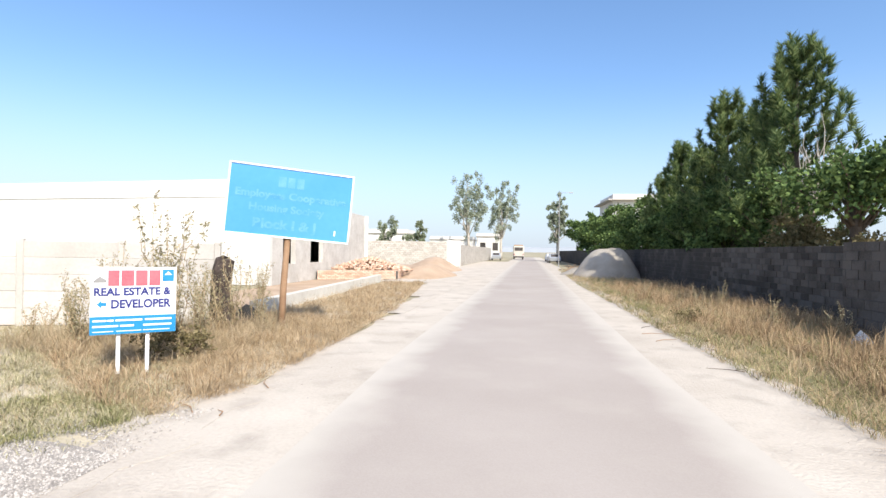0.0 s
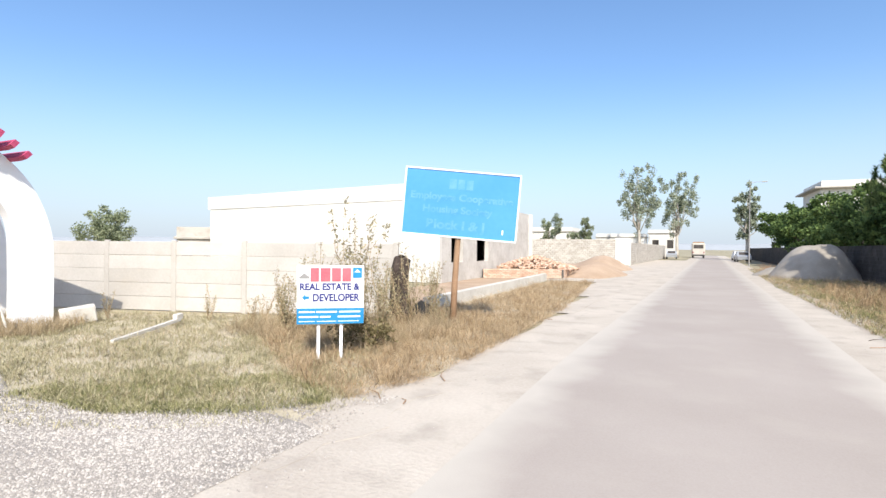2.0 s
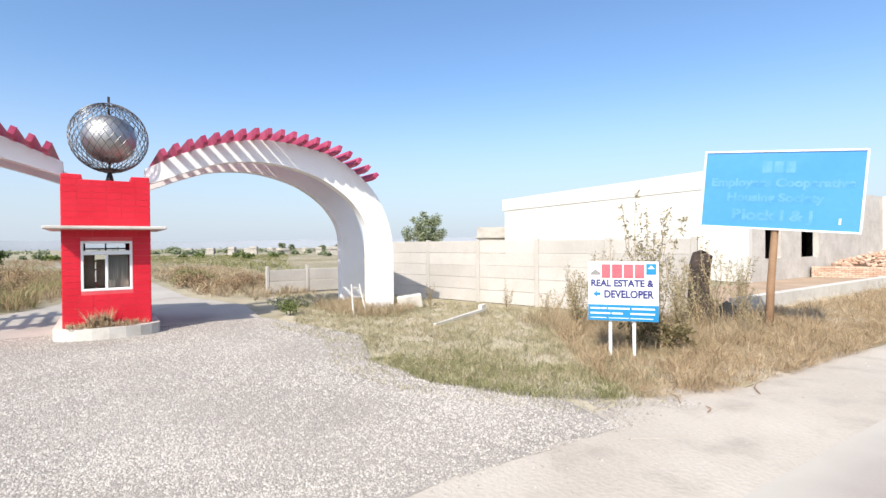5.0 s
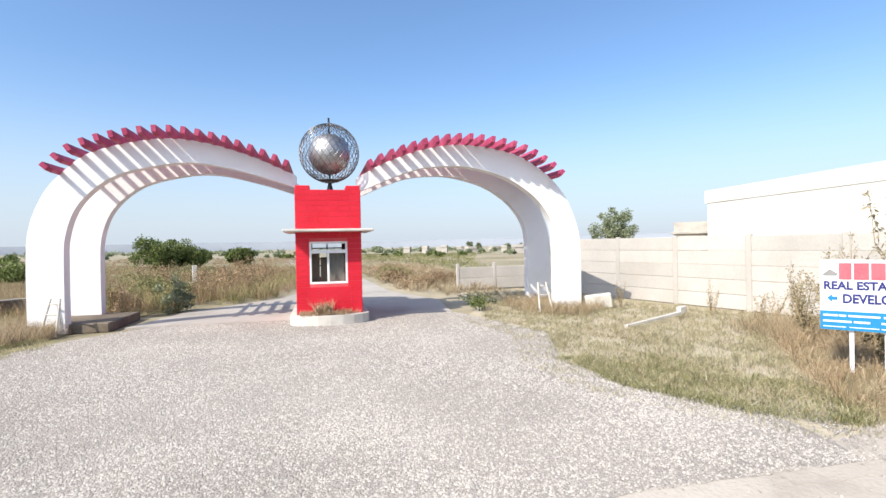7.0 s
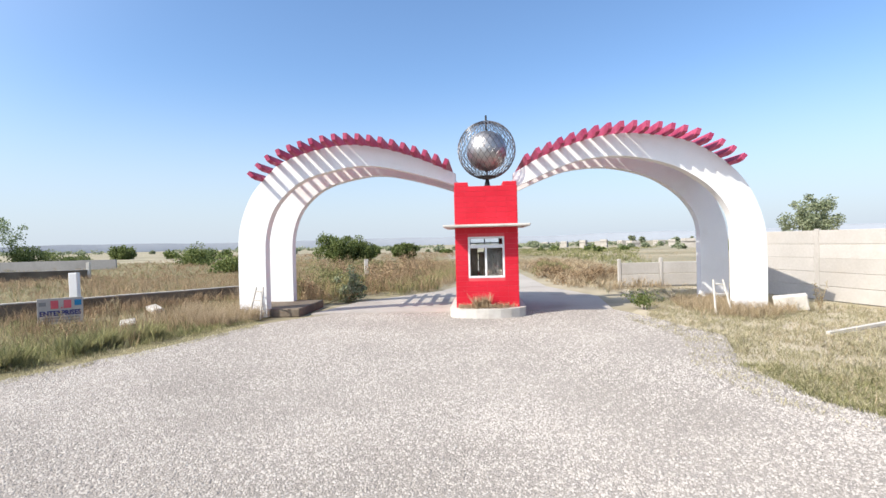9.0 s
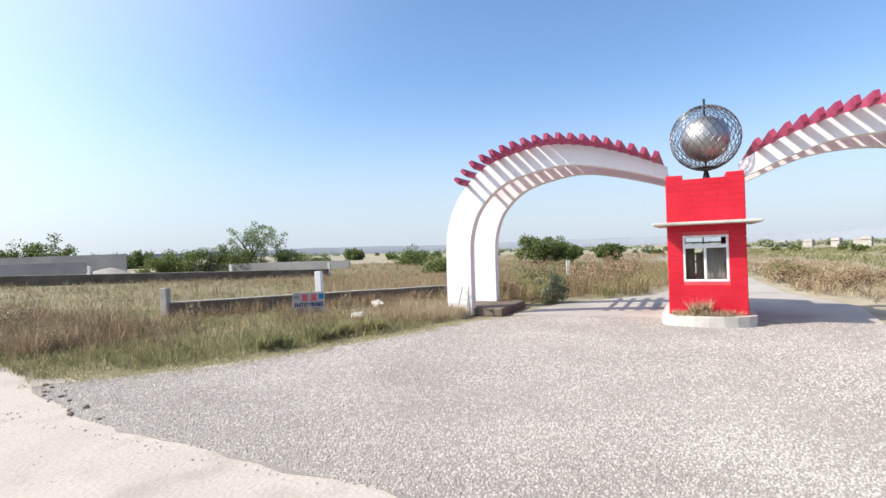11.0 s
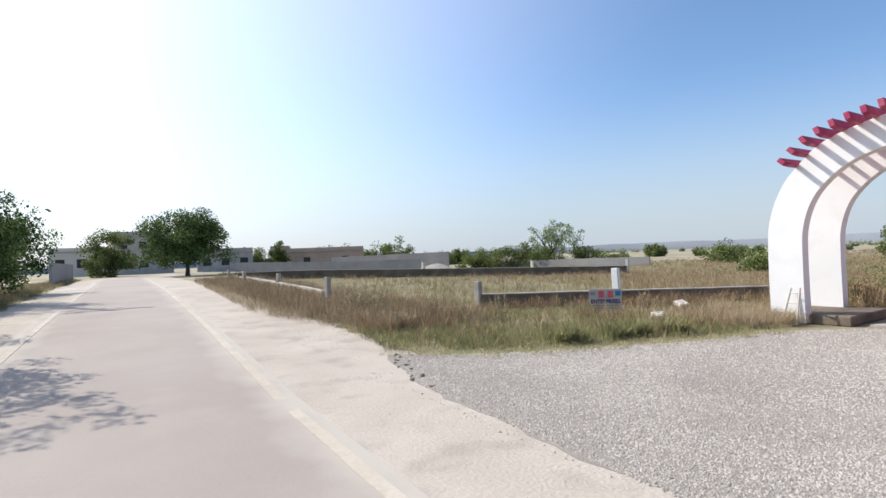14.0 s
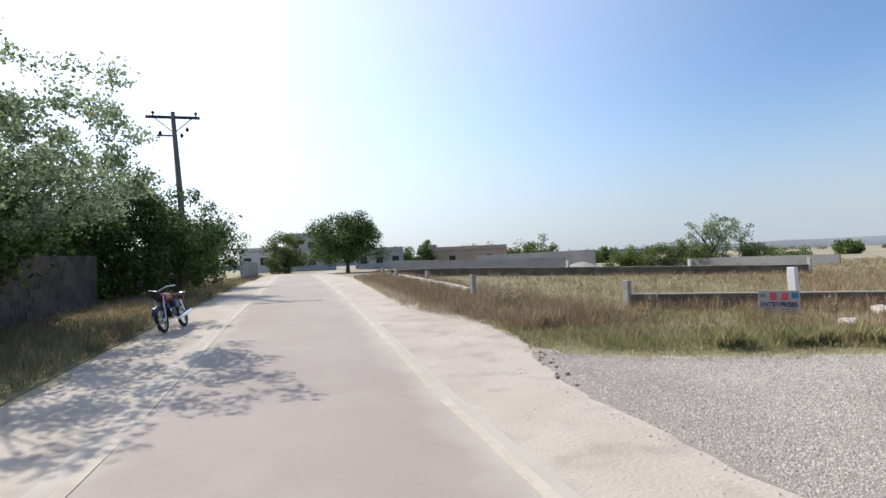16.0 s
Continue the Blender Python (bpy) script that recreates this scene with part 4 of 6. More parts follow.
brick = mesh_of("brick", Geo().rounded((0, 0, 0), (0.23, 0.11, 0.075), 0.005), M_BRICK)
rest = Geo()
for k in range(520):
    r, a = 1.7 * rng.random() ** 0.7, rng.uniform(0, 2 * math.pi)
    x, y = 1.5 * r * math.cos(a), r * math.sin(a)
    z = max(0.04, 0.72 * (1 - r / 1.75) + rng.uniform(-0.06, 0.05))
    m = Matrix.Translation((x, y, z)) @ Euler((rng.uniform(-0.6, 0.6), rng.uniform(-0.6, 0.6), rng.uniform(0, 3.1))).to_matrix().to_4x4()
    if k < 260:
        part("brick", brick, None, pile).matrix_basis = m
    else:
        rest.box(None, (0.23, 0.11, 0.075), m=m)
tagged(part("brick_rest", rest, M_BRICK, pile), kind="stuff")


def mound(name, c, rx, ry, h, material, label, category, seed=1, n=28, kind=""):
    """A heap with an uneven outline, and its skirt sunk in the ground."""
    g = Geo()
    m = 9
    for i in range(m + 1):
        for k in range(n):
            w, r = 2 * math.pi * k / n, i / m
            q = noise.noise((math.cos(w) * 1.3 * r + seed, math.sin(w) * 1.3 * r, 0.3))
            rr = r * (1 + 0.25 * noise.noise((math.cos(w) + seed, math.sin(w), 2.0)))
            z = h * (math.cos(math.pi * r * 0.5) ** 1.2) * (1 + 0.35 * q) + 0.05 * noise.noise((c[0] + 7 * rr * math.cos(w), 7 * rr * math.sin(w), seed))
            g.v.append((rx * rr * math.cos(w), ry * rr * math.sin(w), z if i < m else -0.08))
    for i in range(m):
        for k in range(n):
            g.f.append((i * n + k, (i + 1) * n + k, (i + 1) * n + (k + 1) % n, i * n + (k + 1) % n))
    ob = part(name, g, material, None, "", True)
    ob.location = c
    return tagged(ob, label, category, "", kind)


mound("earth_mound", (-5.3, 33.5, 0), 2.0, 4.5, 0.75, M_EARTH, "sloping mound of loose orange earth", "earth", 3)
mound("earth_mound", (-6.4, 42.5, 0), 2.6, 4.0, 1.0, M_EARTH, "sloping mound of loose orange earth", "earth", 5)
mound("sand_mound", (6.8, 37.5, 0), 2.5, 2.9, 2.45, M_SAND, "steep heap of pale grey building sand", "sand", 8)
mound("sand_mound", (5.0, 39.5, 0), 1.3, 1.6, 0.5, M_SAND, "small spread of pale building sand", "sand", 9)
setting("ground_yard", Geo().prism([(-6.85, 12.4), (-6.85, 28.2), (-10.2, 26.4), (-10.2, 12.4)], -0.2, -0.004), M_EARTH, "bare orange earth before the unfinished building", "ground")
setting("kerb_wall", Geo().prism([(-6.3, 12.2), (-6.05, 12.2), (-6.55, 26.4), (-6.8, 26.4)], -0.1, 0.34), M_PALECONC, "low pale concrete edging wall", "kerb")

# far white boundary wall and pillar
w = wall("wall_white_block", "whitewashed block boundary wall with corner pillar")
block_wall(w, (-16.0, 50.5), (-6.4, 53.6), 2.55, 0.4, 0.2, 0.2, M_MORTAR, M_PALEBLOCK, 0, 0.0, "block")
block_wall(w, (-5.4, 54.4), (-3.4, 100.0), 2.3, 0.4, 0.2, 0.2, M_MORTAR, M_PALEBLOCK, 0, 0.0, "block")
part("pillar", Geo().rounded((-5.7, 54.0, 1.35), (1.4, 0.9, 2.7), 0.03), M_PLASTER, w)

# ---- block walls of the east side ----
w = wall("wall_east_north", "concrete block wall with shade darkened into its grey")
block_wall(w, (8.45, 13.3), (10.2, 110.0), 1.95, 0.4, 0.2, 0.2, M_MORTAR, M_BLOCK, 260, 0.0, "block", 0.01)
w = wall("wall_east", "concrete block wall with shade darkened into its grey")
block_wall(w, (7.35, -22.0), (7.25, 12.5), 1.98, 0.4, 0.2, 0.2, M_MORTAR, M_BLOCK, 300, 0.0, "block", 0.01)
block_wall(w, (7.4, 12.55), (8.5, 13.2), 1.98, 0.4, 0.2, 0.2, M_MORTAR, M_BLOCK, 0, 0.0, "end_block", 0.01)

# ---- plants ----
def limb(g, a, b, r0, r1, rng, sag=0.15, n=6):
    """A crooked tapering branch from a to b."""
    a, b = Vector(a), Vector(b)
    L = (b - a).length
    pts, rad = [], []
    for i in range(5):
        f = i / 4
        p = a.lerp(b, f) + Vector((rng.uniform(-1, 1), rng.uniform(-1, 1), rng.uniform(-1, 1))) * L * 0.06 * (0 < i < 4)
        p.z += L * sag * math.sin(math.pi * f) * 0.5
        pts.append(p)
        rad.append(r0 + (r1 - r0) * f)
    g.tube(pts, rad, n)
    return pts


def tree(name, x, y, height, spread, crown_low, label, leaf=M_LEAF, bark=M_BARK, seed=1, clumps=40, per=60, size=0.14, trunk=0.14, flat=0.75, lean=(0, 0), clump_r=0.34, category="tree", group="", droop=0.0, bare=False):
    """A broad-leaved tree: tapered trunk, limbs reaching into an uneven crown of leaf clumps."""
    rng, nr = random.Random(seed), np.random.default_rng(seed)
    top = thing(name, label, category, group, (x, y, ground_z(x, y)))
    mid = crown_low + (height - crown_low) * 0.5
    half = (height - crown_low) * 0.5
    centres, radii = [], []
    for k in range(clumps):
        d = Vector((rng.gauss(0, 1), rng.gauss(0, 1), rng.gauss(0, 1))).normalized()
        r = rng.random() ** 0.5 * (0.78 + 0.32 * noise.noise(d * 1.7 + Vector((seed * 3.1, 0, 0))))
        c = Vector((d.x * spread * r * 1.15 + lean[0], d.y * spread * r * 1.15 + lean[1], mid + d.z * half * r * 1.1))
        centres.append(c)
        radii.append(clump_r * spread * rng.uniform(0.55, 1.1))
    g = Geo()
    fork = Vector((lean[0] * 0.4, lean[1] * 0.4, crown_low + half * 0.25))
    g.tube([(0, 0, -0.15), (0.03, 0, crown_low * 0.35), tuple(fork * 0.8), tuple(fork)], [trunk * 1.35, trunk, trunk * 0.85, trunk * 0.75], 9)
    reach = [c for c in centres if abs(c.z - fork.z) > 0.35 * (c - fork).xy.length]
    for c in reach[:14 if not bare else 30]:
        limb(g, fork * rng.uniform(0.75, 1.0), c, trunk * rng.uniform(0.3, 0.5), trunk * 0.07, rng)
    part("trunk", g, bark, top, "", True)
    if not bare:
        part("crown", fast_mesh("crown", leaves(centres, radii, per, size, nr, flat, 1.5, droop), 4, leaf), None, top)
    return top


def pine(x, y, height, spread, seed, low=1.5):
    """A young pine: whorls of rising branches set with brushes of needles."""
    rng, nr = random.Random(seed), np.random.default_rng(seed)
    top = thing("pine_tree", "dark green young pine behind the block wall", "tree", "pines along the wall", (x, y, 0))
    g = Geo()
    g.tube([(0, 0, -0.1), (0.03, 0.02, height * 0.5), (0, 0, height - 0.3)], [0.16, 0.1, 0.025], 8)
    tufts, dirs = [], []
    z = low
    while z < height - 0.3:
        f = (z - low) / (height - low)
        reach = spread * (1 - f) ** 0.8 * rng.uniform(0.75, 1.1) + 0.25
        for k in range(5):
            a = 2 * math.pi * k / 5 + rng.uniform(-0.4, 0.4)
            r = reach * rng.uniform(0.6, 1.1)
            tip = Vector((math.cos(a) * r, math.sin(a) * r, z + 0.45 * r + rng.uniform(0, 0.3)))
            pts = limb(g, (0, 0, z), tip, 0.03, 0.01, rng, -0.25, 4)
            for p in pts[1:]:
                tufts.append(p)
                dirs.append(((p - Vector((0, 0, p.z))).normalized() * 0.5 + Vector((0, 0, 0.8))).normalized())
            tufts.append(tip + Vector((0, 0, 0.28)))
            dirs.append(Vector((0, 0, 1)))
        z += rng.uniform(0.4, 0.62)
    for q in (0.0, 0.3, 0.6):
        tufts.append(Vector((0, 0, height - q)))
        dirs.append(Vector((0, 0, 1)))
    part("trunk", g, M_BARK, top, "", True)
    per = 90
    c, d = np.repeat(np.array(tufts), per, 0), np.repeat(np.array(dirs), per, 0)
    n = len(c)
    p = c + d * nr.uniform(-0.22, 0.22, n)[:, None]
    u = nr.normal(size=(n, 3))
    u -= (u * d).sum(1)[:, None] * d
    u /= np.linalg.norm(u, axis=1)[:, None]
    u = u * 0.75 + d * 0.75
    L = nr.uniform(0.2, 0.36, n)[:, None]
    v = np.cross(u, nr.normal(size=(n, 3)))
    v /= np.linalg.norm(v, axis=1)[:, None]
    v *= 0.02
    part("needles", fast_mesh("needles", np.stack([p - v, p + v, p + u * L], 1), 3, M_PINE), None, top)
    return top


pine(11.0, 21.9, 9.9, 2.8, 1)
pine(11.3, 25.2, 8.2, 2.2, 7)
pine(11.0, 28.3, 9.7, 2.6, 2)
pine(11.2, 32.0, 7.6, 2.1, 3)
pine(11.2, 36.0, 8.6, 2.2, 4)
pine(11.4, 40.0, 7.4, 2.2, 8)
tree("garden_tree", 13.2, 15.2, 7.0, 2.4, 3.6, "dense green garden tree behind the block wall", M_LEAF, M_BARK, 16, 44, 110, 0.11, 0.16)
tree("garden_tree", 9.9, 16.6, 5.2, 2.1, 2.7, "dense green garden tree behind the block wall", M_LEAF, M_BARK, 5, 44, 130, 0.10, 0.17)
tree("garden_tree", 11.5, 15.5, 6.0, 2.2, 3.2, "dense green garden tree behind the block wall", M_LEAF, M_BARK, 15, 44, 120, 0.11, 0.16)
tree("garden_tree", 10.0, 22.6, 4.9, 1.7, 1.6, "bushy green garden tree behind the block wall", M_LEAF, M_BARK, 6, 34, 110, 0.11, 0.10)
tree("garden_shrub", 9.9, 19.3, 3.3, 1.5, 0.8, "dull olive shrub behind the block wall", M_DRYBUSH, M_BARK, 7, 34, 90, 0.09, 0.06, category="shrub")
tree("garden_shrub", 10.6, 17.2, 3.0, 1.4, 0.6, "dull olive shrub behind the block wall", M_DRYBUSH, M_BARK, 17, 30, 80, 0.09, 0.06, category="shrub")
tree("bare_tree", 10.4, 19.6, 7.0, 1.5, 3.2, "leafless pale grey tree among the pines", M_LEAF, M_PALEBARK, 8, 30, 1, 0.1, 0.07, bare=True)
for k, (x, y, h) in enumerate(((10.3, 26.5, 4.8), (10.2, 31.0, 5.2), (10.4, 35.5, 5.2), (10.6, 41.0, 6.4), (10.9, 47.0, 6.8), (11.2, 53.0, 6.8), (11.4, 60.0, 7.0), (11.6, 68.0, 7.5), (11.9, 78.0, 8.2), (12.3, 92.0, 9.0))):
    tree("garden_tree", x, y, h, 2.0 + 0.012 * y, 1.0, "dark green garden tree overhanging the wall", M_LEAF, M_BARK, 30 + k, 40, 150, 0.075 + 0.0017 * y, 0.1, clump_r=0.28, group="trees along the wall")
for x, y, h, s, k in ((-8.1, 105, 19.8, 4.7, 50), (-1.6, 111, 18.0, 4.4, 57), (8.9, 96, 13.0, 2.3, 52)):
    tree("eucalyptus_tree", x, y, h, s, h * 0.16, "tall thin grey-green eucalyptus far up the road", M_EUCALYPT, M_PALEBARK, k, 78, 80, 0.22, 0.3, 1.5, clump_r=0.15, group="eucalyptus trees")
for x, y, h, s, k in ((-13.3, 56, 6.4, 1.3, 53), (-10.4, 60, 5.9, 0.9, 54), (-11.6, 60, 4.4, 1.0, 55)):
    tree("young_tree", x, y, h, s, 0.6, "slender green tree behind the boundary wall", M_LEAFPALE, M_BARK, k, 30, 130, 0.10, 0.08, 1.4, clump_r=0.26, group="young trees")
tree("round_tree", -28.5, 17.8, 3.75, 1.5, 0.9, "small round pale green tree behind the wall", M_LEAFPALE, M_BARK, 56, 80, 110, 0.075, 0.08, 0.9, clump_r=0.26)

# south and west
tree("roadside_tree", 8.4, -13.3, 7.2, 3.6, 1.9, "tall loose-leaved roadside tree leaning over the wall", M_AIRYLEAF, M_BARK, 60, 110, 130, 0.066, 0.13, 0.8, (-2.1, 0.2), 0.135)
tree("roadside_tree", 7.9, -16.8, 5.6, 2.5, 2.4, "loose roadside tree reaching over the wall", M_AIRYLEAF, M_BARK, 361, 80, 90, 0.07, 0.12, 0.85, (-1.4, 0.0), 0.26)
for k, (x, y, h, s) in enumerate(((9.9, -15.5, 4.2, 1.9), (9.6, -19.5, 4.4, 2.0), (7.4, -24.6, 6.3, 2.5), (5.1, -25.2, 5.0, 2.3), (5.4, -32.0, 4.6, 2.3))):
    tree("roadside_shrub", x, y, h, s, -0.5, "dense dark green shrub beside the road wall", M_LEAF, M_BARK, 62 + k, 90, 190, 0.085, 0.09, 0.9, category="shrub", group="shrubs by the wall")
for k, (x, y) in enumerate(((8.9, -23.4), (7.6, -28.8), (6.9, -32.6), (9.4, -27.0))):
    tree("roadside_shrub", x, y, 2.8, 2.2, -1.6, "low dark green undergrowth beside the road wall", M_LEAF, M_BARK, 180 + k, 60, 150, 0.1, 0.06, 0.9, category="shrub", group="shrubs by the wall")
# Stands out of view, added to shade the verge below the wall.
tree("roadside_shrub", 7.9, -10.2, 4.2, 2.1, 1.9, "dense dark green shrub out of view, shading the verge", M_LEAF, M_BARK, 68, 50, 100, 0.1, 0.09, 0.9, (-0.3, 0.0), category="shrub", group="shrubs by the wall")
# Added to shade wall and verge; the nearer ones are out of view.
for k, (x, y, h, s) in enumerate(((8.4, -15.4, 3.9, 2.2), (8.7, -11.0, 3.7, 2.0), (11.0, -17.0, 4.4, 2.6), (10.6, -22.0, 5.0, 2.7), (10.0, -27.0, 5.0, 2.6), (11.6, -12.0, 4.2, 2.4))):
    tree("garden_tree", x, y, h, s, 0.8, "dense dark tree behind the road wall", M_LEAF, M_BARK, 160 + k, 60, 110, 0.13, 0.14, 0.9, group="trees along the wall")
tree("thorn_tree", -5.6, -58.0, 6.5, 4.8, 0.5, "broad dark thorn tree at the road bend", M_LEAF, M_BARK, 70, 120, 300, 0.125, 0.22, 0.75, clump_r=0.28)
tree("thorn_tree", 1.4, -76.0, 6.0, 3.0, -1.2, "dark green tree beyond the road bend", M_ACACIA, M_BARK, 71, 60, 200, 0.16, 0.18, 0.9)
tree("thorn_tree", -42.6, -44.7, 5.9, 3.7, 0.9, "open-crowned thorn tree behind the low wall", M_AIRYLEAF, M_BARK, 72, 70, 60, 0.12, 0.2, 0.8, (-0.5, 0), 0.17)
for k, (x, y, h, s) in enumerate(((-41.8, -45.0, 2.6, 2.2), (-45.6, -41.5, 2.4, 2.2), (-40.8, -46.4, 3.4, 2.0), (-38.0, -48.5, 2.7, 2.2), (-36.6, -51.0, 2.4, 1.8), (-46.5, -38.0, 1.1, 1.6), (-50.0, -28.0, 2.0, 1.9), (-33.8, -15.4, 1.7, 2.0))):
    tree("thorn_bush", x, y, h, s * 1.3, -h * 0.4, "low spreading green thorn bush in the field", M_ACACIA, M_BARK, 80 + k, 40, 150, 0.11, 0.08, 0.8, category="bush", group="field bushes")
for k, (x, y, h, s) in enumerate(((-43.2, -11.7, 2.7, 2.1), (-44.0, -9.7, 2.1, 1.5), (-44.8, -6.2, 1.75, 1.1), (-15.0, -3.6, 1.25, 0.5), (-22.4, 6.6, 0.7, 0.6))):
    tree("thorn_bush", x, y, h, s, 0.1 if k < 3 else -0.4, "rounded green bush standing in dry grass", M_ACACIA if k < 3 else M_LEAFPALE, M_BARK, 95 + k, 80 if k < 3 else 34, 130 if k < 3 else 50, 0.09 if k < 3 else 0.05, 0.06 if k < 3 else 0.02, 0.8, clump_r=0.27, category="bush", group="field bushes")
for k, (x, y, h, s) in enumerate(((-21.2, -102, 5.0, 2.4), (-25.4, -101, 5.9, 1.4), (-40.8, -118, 6.6, 2.6), (-46.8, -110, 6.4, 3.2), (-50, -107, 5.6, 2.6), (-52, -102, 6.2, 2.2), (-61, -91, 3.6, 2.0), (-58, -94, 2.6, 3.0), (-89, -64, 2.6, 1.6))):
    tree("distant_tree", x, y, h, s * 1.6, -h * 0.45, "distant dark green tree", M_ACACIA, M_BARK, 110 + k, 44, 120, 0.22, 0.15, 0.9, group="distant trees")
# Haze over these trees is put into their pale grey-green leaves.
for k, (az, r, h, s) in enumerate(((73.6, 300, 6.5, 2.2), (72.6, 305, 5.0, 1.6), (69.4, 330, 5.0, 3.0), (68.2, 330, 4.6, 2.6), (66.0, 320, 5.4, 2.0), (78.9, 330, 3.6, 2.6), (84.0, 300, 3.4, 4.0))):
    a = radians(az)
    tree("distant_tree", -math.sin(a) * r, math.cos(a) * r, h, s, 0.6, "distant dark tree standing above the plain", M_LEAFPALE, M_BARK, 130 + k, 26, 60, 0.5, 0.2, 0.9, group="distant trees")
# Low crown added over the wall to lay shade on the verge.
tree("roadside_tree", 7.7, -13.9, 3.9, 1.9, 1.5, "dense dark low tree overhanging the road wall", M_LEAF, M_BARK, 141, 50, 90, 0.09, 0.1, 0.9, (-0.5, 0.1), 0.3)
# broken line of woods under the horizon, pale leaf colour standing in for haze
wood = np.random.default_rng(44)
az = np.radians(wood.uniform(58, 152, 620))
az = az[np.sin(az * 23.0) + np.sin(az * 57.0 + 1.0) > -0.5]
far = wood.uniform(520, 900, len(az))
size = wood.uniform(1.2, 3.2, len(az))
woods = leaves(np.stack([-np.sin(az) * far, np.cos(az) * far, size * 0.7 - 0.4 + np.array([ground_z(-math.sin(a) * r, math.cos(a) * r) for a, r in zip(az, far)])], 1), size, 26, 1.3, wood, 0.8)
tagged(part("far_woods", fast_mesh("far_woods", woods, 4, M_LEAFPALE), None), "far woods along the horizon, haze in their grey-green", "woods", "", "stuff")
rng = random.Random(4)
for k in range(90):
    a, r = radians(rng.uniform(64, 124)), 85 + 360 * rng.random() ** 1.2
    x, y = -math.sin(a) * r, math.cos(a) * r
    h = rng.uniform(0.6, 1.7) * (0.6 + r / 400)
    # Beyond 120 m the paler leaf colour imitates haze.
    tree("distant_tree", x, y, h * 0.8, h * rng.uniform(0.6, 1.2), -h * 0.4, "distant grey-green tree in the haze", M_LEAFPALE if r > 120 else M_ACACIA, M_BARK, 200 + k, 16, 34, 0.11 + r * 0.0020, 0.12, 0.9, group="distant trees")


def weed(x, y, h, seed):
    """A tall dry weed: thin stalks with small leaves and seed heads."""
    rng, nr = random.Random(seed), np.random.default_rng(seed)
    top = thing("tall_weed", "tall dry weed with thin leafy stalks", "weed", "weeds by the wall", (x, y, ground_z(x, y)))
    g = Geo()
    cs, rs = [], []
    for k in range(8 if h > 1.0 else 5):
        b = Vector((rng.uniform(-0.3, 0.3) * h, rng.uniform(-0.3, 0.3) * h, h * rng.uniform(0.5, 1.0)))
        pts = limb(g, (rng.uniform(-0.05, 0.05), rng.uniform(-0.05, 0.05), -0.03), b, 0.008, 0.003, rng, 0.0, 5)
        for i in range(9):
            f = 0.25 + 0.75 * i / 8
            p = pts[0].lerp(pts[-1], f)
            side = Vector((rng.uniform(-1, 1), rng.uniform(-1, 1), rng.uniform(0.8, 1.8))) * 0.13 * h * (1.15 - f)
            g.tube([p, p + side], [0.004, 0.002], 4, False)
            cs += [p + side, p + side * 0.5, p]
            rs += [0.05, 0.05, 0.04]
    part("stem", g, M_STALK, top)
    part("foliage", fast_mesh("foliage", leaves(cs, rs, 5 if h > 2.0 else 3 if h > 1.0 else 2, 0.028 if h > 2.0 else 0.018 if h > 1.0 else 0.014, nr, 1.0, 2.6), 4, M_WEED), None, top)
    return top


for k, (x, y, h) in enumerate(((-6.0, 7.6, 1.4), (-6.4, 8.3, 1.7), (-5.6, 8.0, 2.55), (-5.9, 8.9, 1.6), (-5.2, 8.6, 1.5), (-7.0, 8.6, 1.55), (-7.4, 8.2, 1.2), (-5.0, 9.2, 1.7), (-5.5, 9.6, 1.5), (-4.9, 8.0, 1.2), (-6.6, 7.5, 1.1), (-8.4, 8.8, 0.8), (-7.9, 7.9, 0.75), (-5.3, 7.6, 1.3), (-4.5, 9.7, 0.9), (-9.6, 8.4, 0.8), (-11.6, 7.4, 0.7), (-7.2, 14.5, 1.6), (-5.0, 10.1, 1.3), (4.7, 13.6, 1.0), (5.6, 12.0, 0.9), (6.4, 11.2, 0.8), (5.0, 20.0, 0.8), (6.2, 16.5, 0.9), (-10.8, -7.8, 0.6), (-6.0, -8.3, 0.7), (-7.2, -8.9, 0.8), (-4.9, -9.4, 0.6), (-8.8, -7.2, 0.6), (-5.6, -11.4, 0.9), (-5.2, -13.2, 0.9), (-6.4, -10.6, 0.8))):
    weed(x, y, h, 300 + k)
for x, y, h, s, k in ((-4.95, 7.0, 0.62, 0.34, 1), (-4.55, 7.2, 0.55, 0.3, 2), (-5.4, -12.4, 0.6, 0.6, 6), (-12.2, 3.9, 0.42, 0.5, 7), (4.3, 13.5, 0.4, 0.5, 8)):
    tree("low_bush", x, y, h, s, 0.05, "low tangled weed bush in dry grass", M_WEED if k == 6 else M_ACACIA if k == 7 else M_DRYBUSH, M_BARK, 340 + k, 26, 22, 0.035, 0.012, 0.9, clump_r=0.3, category="bush", group="verge bushes")

# grass, denser near the road
VERGE_LAWN = [(-3.4, 5.0), (-4.2, 4.1), (-5.3, 3.5), (-6.8, 3.4), (-8.7, 4.1), (-11.0, 3.6), (-13.0, 4.2), (-16.6, 4.8), (-16.6, 7.4), (-13.8, 7.7), (-6.4, 10.1), (-5.0, 8.5)]
blades("grass_verge", VERGE_LAWN, 66000, 0.03, 0.085, 0.0055, M_GREENGRASS, "short half-dry grass on the verge", 1, 0.5, 7, 1.3)
blades("fresh_grass_verge", [(-3.5, 4.7), (-4.2, 3.9), (-5.3, 3.4), (-6.8, 3.3), (-6.6, 4.6), (-5.0, 5.2), (-4.2, 5.6)], 14000, 0.03, 0.1, 0.005, M_FRESHGRASS, "fresh green grass along the gravel edge", 21, 0.7, 0, 1.2)
